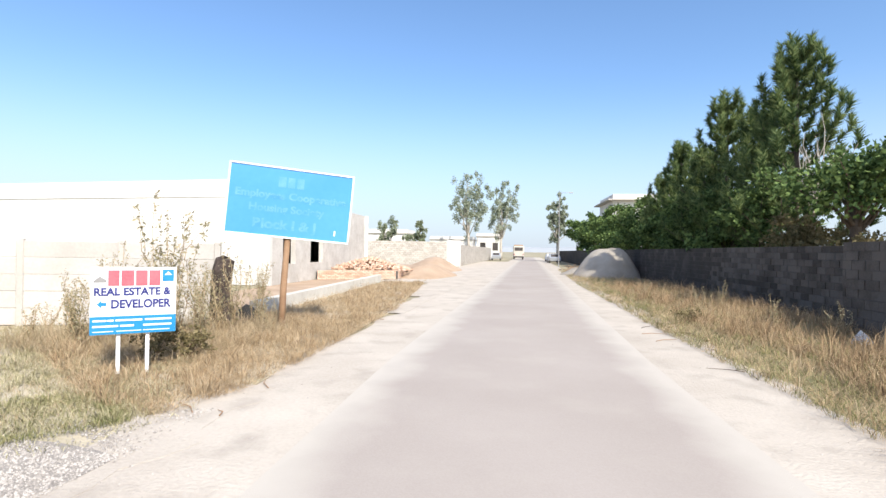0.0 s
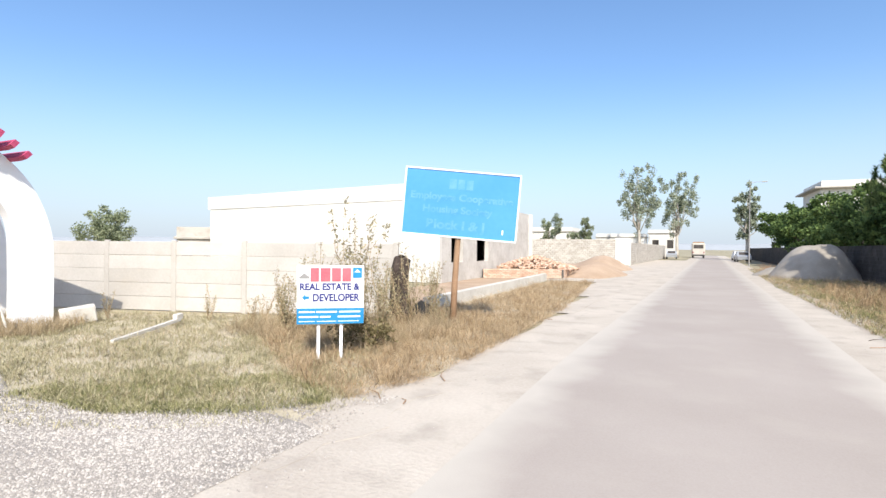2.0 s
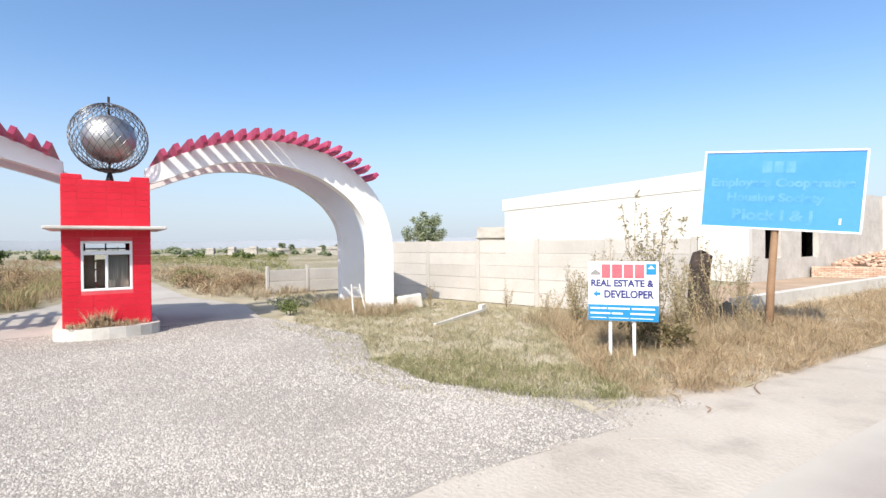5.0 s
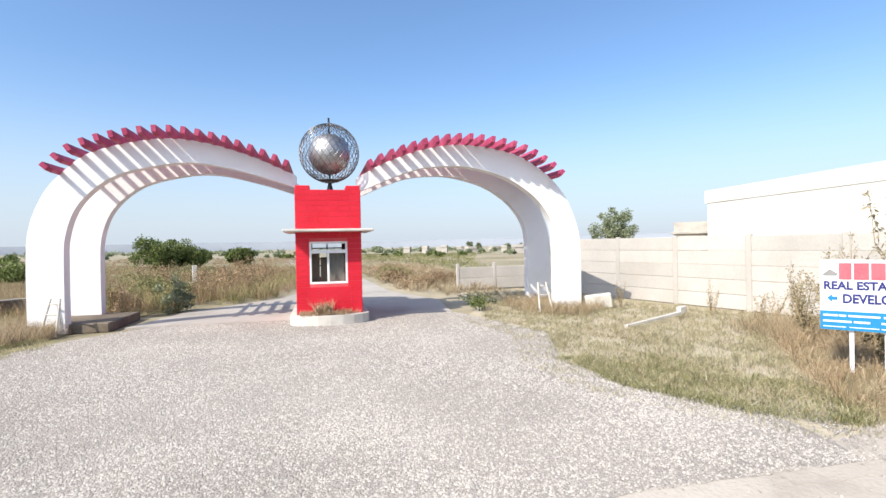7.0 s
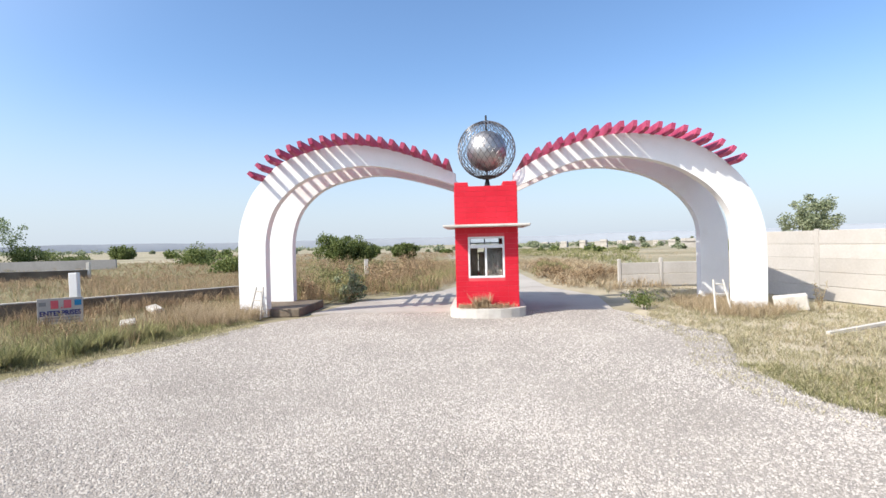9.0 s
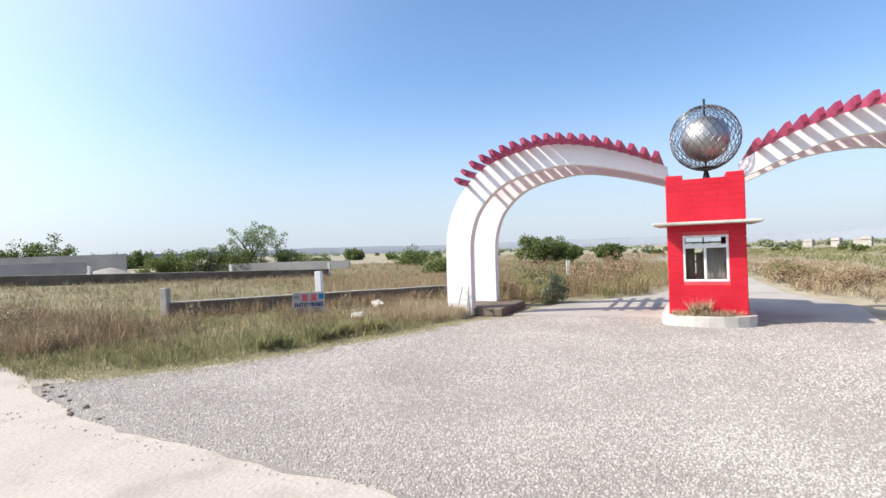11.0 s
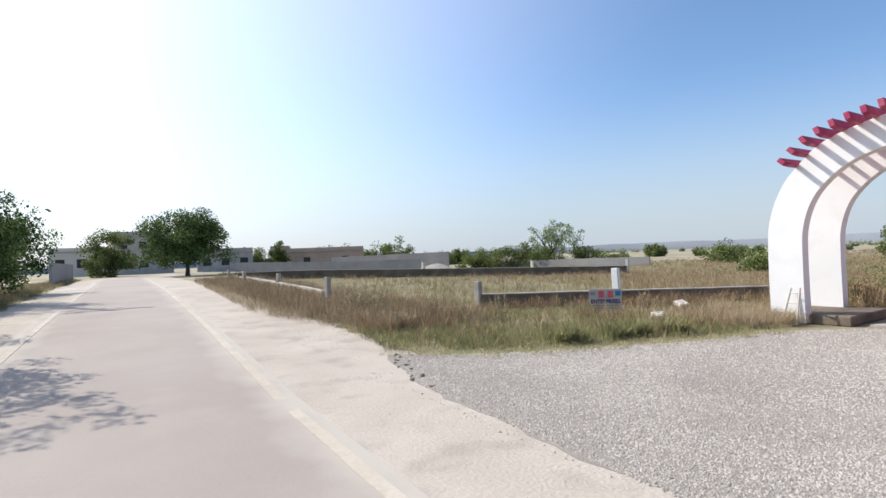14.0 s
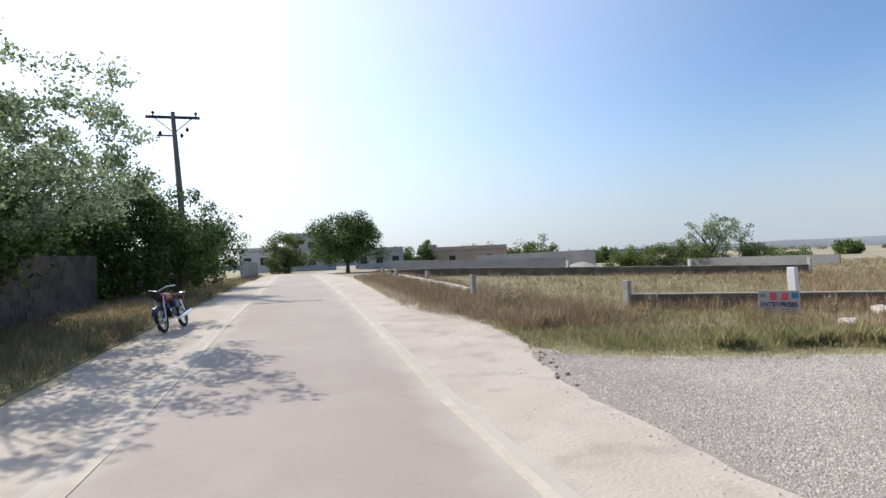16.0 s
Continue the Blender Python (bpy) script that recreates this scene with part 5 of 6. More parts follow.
blades("sparse_grass_verge", [(-3.1, 5.2), (-3.5, 4.0), (-4.2, 3.5), (-5.3, 2.9), (-6.8, 2.8), (-8.7, 3.4), (-11.0, 3.0), (-11.2, 3.7), (-8.7, 4.3), (-6.8, 3.6), (-5.2, 3.8), (-4.2, 4.5), (-3.5, 5.4)], 5000, 0.02, 0.07, 0.005, M_GREENGRASS, "sparse grass creeping over the gravel", 29, 0.35, 0, 1.3)
blades("grass_dry_verge", VERGE_NW, 16000, 0.05, 0.17, 0.0035, M_DRYGRASS, "dry standing grass on the verge", 2, 1.1, 8, 1.6)
EDGE_NW = [(-3.05, 6.0), (-3.0, 9.0), (-3.1, 14.6), (-4.2, 26), (-6.2, 25.5), (-5.9, 13), (-6.4, 9.6), (-7.8, 8.2), (-6.6, 6.9), (-4.4, 5.2), (-3.4, 4.9)]
blades("straw", EDGE_NW, 46000, 0.03, 0.13, 0.0045, M_STRAW, "flattened pale straw along the road edge", 3, 0.8, 9, 4.5)
blades("dead_stalks", EDGE_NW, 9000, 0.05, 0.3, 0.004, M_STALK, "brown dead stalks along the road edge", 22, 0.7, 9, 2.6)
blades("tall_dry_grass", [(-8.2, 8.9), (-8.0, 7.2), (-5.4, 6.7), (-4.3, 7.6), (-4.3, 10.2), (-6.2, 10.4)], 9000, 0.12, 0.5, 0.0035, M_DRYGRASS, "tall dry grass before the panel wall", 4, 0.6, 0, 1.2)
blades("grass_field", FIELD_SW, 90000, 0.03, 0.11, 0.009, M_FIELDGRASS, "half-green field grass", 5, 2.2, 9, 1.1)
blades("fresh_grass_field", [(-3.8, -7.8), (-5.2, -6.9), (-8.45, -5.5), (-10.8, -4.9), (-11.0, -6.4), (-10.5, -11), (-7.0, -15), (-4.6, -11)], 30000, 0.03, 0.13, 0.0065, M_FRESHGRASS, "fresh green grass beside the gravel", 23, 1.4, 0, 1.1)
blades("dry_grass_field", FIELD_SW, 22000, 0.05, 0.26, 0.0045, M_DRYGRASS, "standing dry field grass", 6, 1.6, 10, 0.9)
blades("sparse_grass_field", [(-3.6, -7.6), (-5.0, -6.3), (-8.3, -4.9), (-10.6, -4.3), (-10.8, -5.1), (-8.45, -5.7), (-5.3, -7.1), (-4.0, -8.2)], 5000, 0.02, 0.08, 0.005, M_GREENGRASS, "sparse grass creeping over the gravel", 30, 0.35, 0, 1.3)
blades("dead_stalks_field", [(-4.2, -8.6), (-8.6, -6.4), (-11.2, -5.6), (-24, -8), (-22, -22), (-9, -24), (-4.8, -16)], 8000, 0.15, 0.5, 0.005, M_STALK, "brown dead stalks standing in the field", 24, 1.0, 12, 0.45)
blades("tall_dry_grass_field", [(-10.8, -5.0), (-11.4, -5.6), (-20, -6), (-30, -9), (-24, -20), (-14, -11), (-9, -8.5), (-8.5, -6.0)], 14000, 0.12, 0.45, 0.0045, M_BRUSH, "tall seeding dry grass by the gate", 7, 1.2, 14, 0.6)
blades("dry_grass_road_edge", [(-3.0, -14.5), (-4.0, -10.4), (-5.4, -9.4), (-6.6, -16), (-7, -33), (-3.6, -33)], 22000, 0.1, 0.4, 0.005, M_DRYGRASS, "tall dry grass along the road edge", 17, 0.9, 14, 0.8)
blades("dead_stalks_road_edge", [(-3.6, -14.5), (-4.2, -10.4), (-5.6, -9.0), (-7.2, -9.4), (-6.6, -16), (-7, -33), (-3.8, -33)], 15000, 0.2, 0.65, 0.005, M_STALK, "brown dead weeds along the road edge", 25, 0.8, 14, 0.8)
blades("dry_grass_arch_foot", [(-11.0, -4.9), (-11.7, -4.7), (-12.4, -5.6), (-12.4, -7.0), (-10.6, -6.8), (-10.4, -5.2)], 9000, 0.12, 0.45, 0.0045, M_DRYGRASS, "dry grass round the foot of the arch", 18, 0.5, 0, 0.9)
blades("dry_grass_arch_north", [(-11.2, 4.6), (-13.4, 4.9), (-13.6, 6.8), (-11.4, 6.9), (-10.2, 5.6)], 9000, 0.08, 0.35, 0.0045, M_DRYGRASS, "dry grass round the foot of the arch", 19, 0.5, 0, 1.0)
blades("green_tufts", [(-3.9, -8.0), (-5.2, -7.0), (-8.45, -5.6), (-10.8, -5.0), (-10.0, -6.6), (-6, -9), (-4.2, -10)], 16000, 0.05, 0.2, 0.0055, M_FRESHGRASS, "green tufts along the gravel", 8, 0.9, 0, 0.7)
for k, (x, y, r) in enumerate(((-6.9, -6.6, 0.35), (-7.9, -6.3, 0.4), (-9.0, -5.9, 0.35), (-8.4, -6.2, 0.3), (-5.0, -9.6, 0.5), (-5.9, -10.3, 0.45))):
    blades("green_weed_clump", [(x + r * math.cos(a), y + 0.7 * r * math.sin(a)) for a in (0, 1.05, 2.1, 3.14, 4.2, 5.25)], 900, 0.12, 0.42, 0.010, M_FRESHGRASS if k < 4 else M_STALK, "leafy weed clump at the field edge", 40 + k, 0.0, 0, 0.9)
blades("fresh_grass_east", VERGE_NE, 26000, 0.04, 0.17, 0.006, M_FRESHGRASS, "green grass below the wall", 26, 0.9, 9, 1.1)
blades("dead_stalks_east", VERGE_NE, 15000, 0.06, 0.4, 0.005, M_STALK, "brown dead stalks below the wall", 27, 0.6, 9, 2.4)
blades("dead_stalks_south", VERGE_SE, 14000, 0.1, 0.5, 0.005, M_STALK, "brown dead stalks below the wall", 28, 0.8, 14, 1.4)
blades("grass_verge_east", VERGE_NE, 24000, 0.03, 0.12, 0.006, M_FIELDGRASS, "short half-dry grass below the wall", 9, 1.2, 9, 1.1)
blades("straw_east", VERGE_NE, 20000, 0.03, 0.13, 0.0045, M_STRAW, "pale flattened straw below the wall", 10, 1.0, 9, 4.5)
blades("grass_verge_south", VERGE_SE, 40000, 0.05, 0.24, 0.0045, M_FRESHGRASS, "half-green grass below the wall", 11, 1.1, 12, 1.0)
blades("brush_beyond", [(-14.6, -4.2), (-22, -1.4), (-40, 4.2), (-90, 12), (-90, -30), (-40, -22), (-22, -12), (-16, -7)], 34000, 0.05, 0.24, 0.007, M_FIELDGRASS, "brown brush beyond the gate", 12, 3.0, 22, 0.7)
blades("brush_north", [(-14.5, 4.4), (-19, 4.8), (-27, 5.6), (-40, 10), (-90, 20), (-120, 60), (-60, 40), (-30, 22), (-18.5, 11), (-17, 7.8)], 11000, 0.04, 0.16, 0.010, M_DRYGRASS, "dry grass beyond the gate", 13, 4.0, 22, 0.9)
blades("scrub_beyond", [(-15.2, 3.9), (-20, 3.6), (-32, 3.9), (-45, 3.5), (-85, -1.5), (-120, 12), (-90, 20), (-40, 10), (-27, 5.6), (-19, 4.8)], 9000, 0.04, 0.18, 0.010, M_DRYGRASS, "dry scrub beside the drive beyond the gate", 31, 2.0, 20, 0.9)
blades("green_scrub_beyond", [(-15.2, 3.9), (-20, 3.6), (-32, 3.9), (-45, 3.5), (-85, -1.5), (-120, 12), (-90, 20), (-40, 10), (-27, 5.6), (-19, 4.8)], 7000, 0.04, 0.2, 0.012, M_GREENGRASS, "half-green scrub beside the drive beyond the gate", 32, 3.0, 20, 0.9)
blades("grass_island", [(-11.35, -0.35), (-11.1, -0.3), (-11.08, 0.6), (-11.35, 0.95)], 900, 0.05, 0.16, 0.008, M_STRAW, "dry grass on the booth island", 14, 0, 0, 0.7, 0.2)
blades("grass_island_tuft", [(-11.34, 0.0), (-11.15, 0.0), (-11.15, 0.35), (-11.34, 0.35)], 350, 0.15, 0.42, 0.008, M_STRAW, "dry tuft against the booth", 15, 0, 0, 0.9, 0.2)

# bunch grass: tufts standing out of the shorter turf
DRIVE_SOUTH = [(-13.9, -5.0), (-14.5, -3.7), (-17.3, -1.4), (-20, -0.7), (-27, -1.0), (-36, -1.4), (-38, -4.0), (-27, -6.4), (-19, -7.0), (-14.4, -7.0)]
tufts("tall_brush_tufts", DRIVE_SOUTH, 560, 40, 0.2, 0.95, 0.0048, M_BRUSH, "tall brown brush beside the drive", 50, 1.6, 0, 0.9, 0.35)
tufts("straw_tufts_beyond", DRIVE_SOUTH, 170, 24, 0.2, 0.9, 0.007, M_DRYGRASS, "tall pale dry grass beside the drive", 51, 1.2, 0, 0.6, 0.3)
tufts("olive_brush_tufts", DRIVE_SOUTH, 520, 40, 0.15, 0.9, 0.006, M_OLIVE, "olive-green brush beside the drive", 68, 1.9, 0, 0.9, 0.35)
for k, (x, y, h, w) in enumerate(((-15.3, -5.3, 0.75, 0.7), (-16.9, -4.4, 0.9, 0.8), (-18.4, -3.3, 0.8, 0.9), (-21.0, -2.6, 0.95, 1.0), (-19.6, -5.6, 1.0, 1.1), (-23.6, -3.9, 1.0, 1.2), (-26.5, -2.4, 1.0, 1.2), (-16.4, -6.3, 0.8, 0.8), (-22.2, -6.0, 1.05, 1.2), (-29.5, -3.4, 1.1, 1.5), (-25.0, -5.6, 1.1, 1.3), (-19.6, 3.8, 0.5, 0.8), (-22.6, 3.5, 0.6, 1.0), (-25.5, 3.7, 0.65, 1.1), (-21.4, 5.0, 0.6, 1.0), (-29.0, 4.0, 0.7, 1.4))):
    tree("dry_bush", x, y, h, w, -0.35, "rounded bush of brown and olive dry brush", M_OLIVE if k % 3 == 1 else M_BRUSH, M_BARK, 400 + k, 46, 110, 0.034, 0.012, 0.9, clump_r=0.3, category="bush", group="brush beside the drive")
tufts("brush_tufts_north", [(-16, 4.2), (-18.3, 2.9), (-27.5, 2.5), (-38, 2.5), (-40, 7.5), (-29, 7.6), (-19.5, 6.6), (-16.5, 6.2)], 760, 26, 0.12, 0.55, 0.008, M_DRYGRASS, "pale brush beside the drive beyond the gate", 52, 1.5, 0, 0.8, 0.22)
tufts("scrub_tufts_plain", [(-24, 9), (-40, 12), (-110, 34), (-170, 60), (-170, 5), (-100, 2), (-42, 8), (-28, 7)], 1300, 16, 0.2, 0.7, 0.012, M_OLIVE, "olive scrub dotted over the dry plain", 53, 7.0, 40, 1.2, 0.5)
tufts("scrub_tufts_west", [(-16, -9), (-30, -7), (-60, -2), (-120, -6), (-120, -60), (-58, -40), (-30, -24), (-17, -26)], 2600, 18, 0.12, 0.5, 0.006, M_BRUSH, "brown scrub dotted over the dry plots", 54, 4.0, 26, 0.9, 0.35)
tufts("olive_tufts_field", FIELD_SW, 2800, 20, 0.08, 0.38, 0.0045, M_OLIVE, "olive tufts in the field", 55, 1.7, 9, 0.8, 0.13)
tufts("brown_tufts_field", FIELD_SW, 2600, 18, 0.12, 0.55, 0.004, M_BRUSH, "brown seeding tufts in the field", 56, 1.3, 9, 0.7, 0.12)
tufts("tufts_before_wall", [(-8.0, -10.6), (-12.0, -8.6), (-16.2, -6.5), (-16.4, -7.1), (-12.3, -9.4), (-8.4, -11.3)], 230, 22, 0.2, 0.55, 0.0045, M_BRUSH, "brown grass leaning on the plot wall", 57, 0.7, 0, 0.7, 0.15)
tufts("brown_tufts_road_edge", [(-4.1, -9.6), (-5.8, -8.8), (-7.6, -9.6), (-7.0, -20), (-6.8, -36), (-3.9, -36), (-3.8, -14)], 1500, 20, 0.2, 0.6, 0.006, M_BRUSH, "brown dead tufts along the road edge", 58, 0.9, 14, 0.8, 0.14)
tufts("straw_tufts_verge", EDGE_NW, 900, 20, 0.08, 0.4, 0.0045, M_STRAW, "dry straw tufts along the road edge", 59, 0.7, 9, 1.6, 0.12)
tufts("brown_tufts_verge", EDGE_NW, 400, 18, 0.1, 0.5, 0.0045, M_BRUSH, "brown dead tufts along the road edge", 60, 0.9, 9, 1.3, 0.13)
tufts("pale_tufts_verge", VERGE_LAWN, 1300, 18, 0.06, 0.24, 0.0045, M_GREENGRASS, "pale dry tufts over the verge", 61, 0.8, 7, 1.2, 0.1)
tufts("olive_tufts_east", VERGE_NE, 900, 20, 0.06, 0.3, 0.006, M_OLIVE, "olive grass tufts below the wall", 70, 1.1, 9, 1.1, 0.14)
tufts("straw_tufts_east", VERGE_NE, 520, 20, 0.1, 0.45, 0.005, M_STRAW, "dry straw tufts below the wall", 62, 0.7, 9, 1.5, 0.14)
tufts("brown_tufts_east", [(4.2, 4), (4.4, 26), (8.2, 30), (8.2, 13.6), (7.1, 12.4), (7.1, 4)], 1100, 20, 0.15, 0.7, 0.0055, M_BRUSH, "brown dead brush below the wall", 63, 0.7, 9, 1.0, 0.16)
tufts("olive_tufts_south", VERGE_SE, 1300, 20, 0.1, 0.5, 0.006, M_OLIVE, "olive grass tufts below the wall", 64, 0.9, 14, 0.9, 0.15)
tufts("brown_tufts_south", VERGE_SE, 900, 20, 0.15, 0.55, 0.006, M_BRUSH, "brown grass tufts below the wall", 65, 0.8, 14, 0.9, 0.15)
tufts("straw_tufts_south", [(3.7, -9), (6.6, -9), (6.8, -22), (4.6, -24), (3.6, -16)], 520, 20, 0.12, 0.5, 0.006, M_STRAW, "dry straw tufts below the wall", 69, 0.9, 0, 1.0, 0.14)
blades("straw_mat", EDGE_NW, 5200, 0.04, 0.12, 0.0085, M_STRAW, "coarse pale straw matted on the verge", 71, 0.6, 9, 5.0)
blades("fallen_stalks", EDGE_NW, 4200, 0.03, 0.1, 0.0055, M_STALK, "long fallen stalks matted on the verge", 66, 0.7, 9, 7.0)
blades("fallen_stalks_east", VERGE_NE, 3000, 0.03, 0.1, 0.006, M_STALK, "long fallen stalks matted below the wall", 67, 0.7, 9, 7.0)

# gravel stones on the forecourt
rng = np.random.default_rng(12)
p = np.vstack([scatter(FORECOURT, 190000, rng, 0.0, 4.5), scatter([(-2.9, -8.6), (-3.9, -8.9), (-4.0, -10.8), (-3.2, -11.2), (-2.8, -9.8)], 900, rng, 0.4), scatter([(-3.0, 5.0), (-3.2, -7.2), (-2.7, -7.0), (-2.65, 4.2)], 600, rng, 0.5), scatter([(-2.9, 4.2), (-3.1, -7.2), (-2.2, -7.0), (-2.2, 4.2)], 260, rng, 0.6), scatter([(-3.0, 5.3), (-3.0, 3.9), (-4.3, 3.6), (-4.4, 4.4), (-3.6, 5.0)], 1800, rng, 0.6), scatter([(-4.2, -6.0), (-4.3, -24), (-3.0, -24), (-2.4, -6.0)], 900, rng, 0.7), scatter([(-3.7, 4), (-3.2, 24), (-2.2, 24), (-2.2, 4)], 260, rng, 0.7), scatter([(2.1, 3), (2.1, 24), (3.4, 24), (3.4, 3)], 260, rng, 0.7), scatter([(2.1, -3), (3.6, -3), (3.6, -24), (2.1, -24)], 300, rng, 0.7)])
n = len(p)
r = (0.0038 + 0.0105 * rng.random(n) ** 1.8) * (1 + 0.03 * np.hypot(p[:, 0], p[:, 1]))
yaw = rng.uniform(0, 2 * np.pi, n)
corner = np.array([(1, 0, 0), (0, 1, 0), (-1, 0, 0), (0, -1, 0), (0, 0, 0.9)], float)[None] * rng.uniform(0.6, 1.3, (n, 5, 1)) * r[:, None, None]
cx = corner[:, :, 0] * np.cos(yaw)[:, None] - corner[:, :, 1] * np.sin(yaw)[:, None]
cy = corner[:, :, 0] * np.sin(yaw)[:, None] + corner[:, :, 1] * np.cos(yaw)[:, None]
vv = np.stack([cx + p[:, :1], cy + p[:, 1:], corner[:, :, 2] - 0.002 + np.array([ground_z(u, v) - (0.008 if u > -3.0 or v < -8 else 0.0) for u, v in p])[:, None]], 2).reshape(-1, 3)
me = bpy.data.meshes.new("gravel_stones")
me.vertices.add(n * 5)
me.vertices.foreach_set("co", vv.astype(np.float32).ravel())
tri = np.array([(0, 1, 4), (1, 2, 4), (2, 3, 4), (3, 0, 4)])
idx = (np.arange(n)[:, None, None] * 5 + tri[None]).ravel().astype(np.int32)
me.loops.add(len(idx))
me.loops.foreach_set("vertex_index", idx)
me.polygons.add(n * 4)
me.polygons.foreach_set("loop_start", np.arange(0, n * 12, 3, dtype=np.int32))
me.update(calc_edges=True)
me.materials.append(M_STONE)
tagged(part("gravel_stones", me, None), "loose angular pale gravel stones", "gravel", "", "stuff")

# ---- field walls and posts of the south-west ----
def low_wall(p0, p1, height, label, material=M_CONCRETE, thick=0.2, sunk=0.0):
    """A low plastered wall that follows the land."""
    g = Geo()
    a, b = Vector((*p0, 0)), Vector((*p1, 0))
    n = max(2, int((b - a).length / 1.2))
    side = Vector((-(b - a).y, (b - a).x, 0)).normalized() * thick / 2
    for i in range(n + 1):
        p = a.lerp(b, i / n)
        z = ground_z(p.x, p.y)
        w = 0.02 * noise.noise((p.x * 0.7, p.y * 0.7, 1.0))
        for s, h in ((-1, -0.15), (-1, height + w), (1, height + w), (1, -0.15)):
            q = p + side * s
            g.v.append((q.x, q.y, z + h))
    for i in range(n):
        for k in range(4):
            g.f.append((i * 4 + k, i * 4 + (k + 1) % 4, i * 4 + 4 + (k + 1) % 4, i * 4 + 4 + k))
    g.f += [(3, 2, 1, 0), tuple(n * 4 + k for k in range(4))]
    ob = setting("wall_low", g, material, label, "wall")
    if material is M_STAINED:
        cap = Geo()
        for i in range(n + 1):
            p = a.lerp(b, i / n)
            z = ground_z(p.x, p.y) + height + 0.02 * noise.noise((p.x * 0.7, p.y * 0.7, 1.0))
            for s, h in ((-1.05, -0.014), (-1.05, 0.014), (1.05, 0.014), (1.05, -0.014)):
                q = p + side * s
                cap.v.append((q.x, q.y, z + h))
        for i in range(n):
            for k in range(4):
                cap.f.append((i * 4 + k, i * 4 + (k + 1) % 4, i * 4 + 4 + (k + 1) % 4, i * 4 + 4 + k))
        cap.f += [(3, 2, 1, 0), tuple(n * 4 + k for k in range(4))]
        part("coping", cap, M_CONCRETE, ob, "pale mortar coping")
    return ob


def fence_post(x, y, h, w, material, label, turn=0.3):
    ob = part("fence_post", Geo().rounded((0, 0, h / 2 - 0.1), (w, w, h + 0.2), 0.012), material)
    ob.matrix_basis = Matrix.Translation((x, y, ground_z(x, y))) @ Euler((0.02, -0.015, turn)).to_matrix().to_4x4()
    return tagged(ob, label, "post", "field posts")


low_wall((-8.5, -11.45), (-16.4, -7.3), 0.36, "low stained concrete plot wall in the grass", M_STAINED)
low_wall((-16.5, -7.25), (-31.0, -2.5), 0.26, "low stained concrete plot wall in the grass", M_STAINED)
low_wall((-6.2, -34.2), (-28.6, -22.6), 0.52, "low stained boundary wall across the field", M_STAINED, 0.25)
low_wall((-5.9, -17.0), (-6.3, -34.0), 0.3, "pale low wall strip beside the road verge", M_PALECONC)
fence_post(-8.42, -11.47, 0.72, 0.17, M_CONCRETE, "short square concrete post at a plot corner")
fence_post(-5.4, -15.2, 0.86, 0.15, M_CONCRETE, "square concrete post standing in dry grass")
fence_post(-13.2, -10.7, 0.92, 0.2, M_WHITE, "white painted square post behind the low wall")
for x, y in ((-6.1, -23.9), (-5.7, -29.8), (-6.0, -36.5)):
    fence_post(x, y, 0.7, 0.16, M_CONCRETE, "square concrete post along the road verge")
for x, y in ((-16.6, -28.9), (-23.0, -25.6), (-28.6, -22.5), (-16.6, -7.0), (-18.2, -6.9), (-23.5, -5.0)):
    fence_post(x, y, 0.95, 0.18, M_PALECONC, "pale concrete post on the plot wall")
# grey compound walls, tan house, far village
low_wall((-15.5, -94.0), (-36.6, -65.0), 1.55, "long grey rendered compound wall", M_GREYWALL)
low_wall((-34.0, -95.0), (-46.0, -72.0), 2.5, "grey rendered compound wall behind", M_GREYWALL)
low_wall((-38.3, -53.8), (-43.2, -31.5), 0.85, "low pale grey wall across the field", M_GREYWALL)
mound("rubble_heap", (-35.8, -59.5, 0), 2.6, 3.0, 0.7, M_SAND, "spread heap of pale rubble", "rubble", 12)


def house(x, y, w, d, h, turn, wall_m, label, rows=1, cols=3, roof_over=0.25, extra=0.0):
    """A flat-roofed house with parapet, flat dark plates for shaded windows and a slab roof."""
    top = thing("house", label, "house", "houses", (x, y, ground_z(x, y) - 0.1), turn)
    part("wall", Geo().box((0, 0, h / 2), (w, d, h)), wall_m, top)
    part("roof", Geo().rounded((0, 0, h + 0.09), (w + 2 * roof_over, d + 2 * roof_over, 0.18), 0.03), M_CONCRETE, top)
    part("parapet", Geo().box((0, -d / 2 + 0.1, h + 0.5), (w, 0.2, 0.64)).box((0, d / 2 - 0.1, h + 0.5), (w, 0.2, 0.64)).box((-w / 2 + 0.1, 0, h + 0.5), (0.2, d - 0.4, 0.64)).box((w / 2 - 0.1, 0, h + 0.5), (0.2, d - 0.4, 0.64)), wall_m, top)
    if extra:
        part("roof_room", Geo().box((-w * 0.2, 0, h + 0.18 + extra / 2), (w * 0.35, d * 0.6, extra)), wall_m, top)
    for r in range(rows):
        for c in range(cols):
            cx, cz = -w / 2 + w * (c + 0.5) / cols, h * (r + 0.55) / rows
            for s in (-1, 1):
                part("window", Geo().box((cx, s * (d / 2 + 0.012), cz), (min(1.3, w / cols * 0.45), 0.03, h / rows * 0.36)), M_DARK, top)
    return top


house(-36, -104, 15, 8, 3.9, -0.33, M_TAN, "long tan rendered house behind the compound wall", 1, 2, 0.3)
house(-27.5, -107, 3.5, 6, 4.4, -0.33, M_TAN, "tan rendered house corner with small windows", 1, 2, 0.2)
house(-15.5, -99, 9, 6, 3.4, -0.1, M_PALEBLOCK, "pale unfinished house beyond the thorn tree", 1, 3)
house(-2.6, -104, 9, 8, 6.4, 0.1, M_PALEBLOCK, "two-storey pale house at the end of the road", 2, 3)
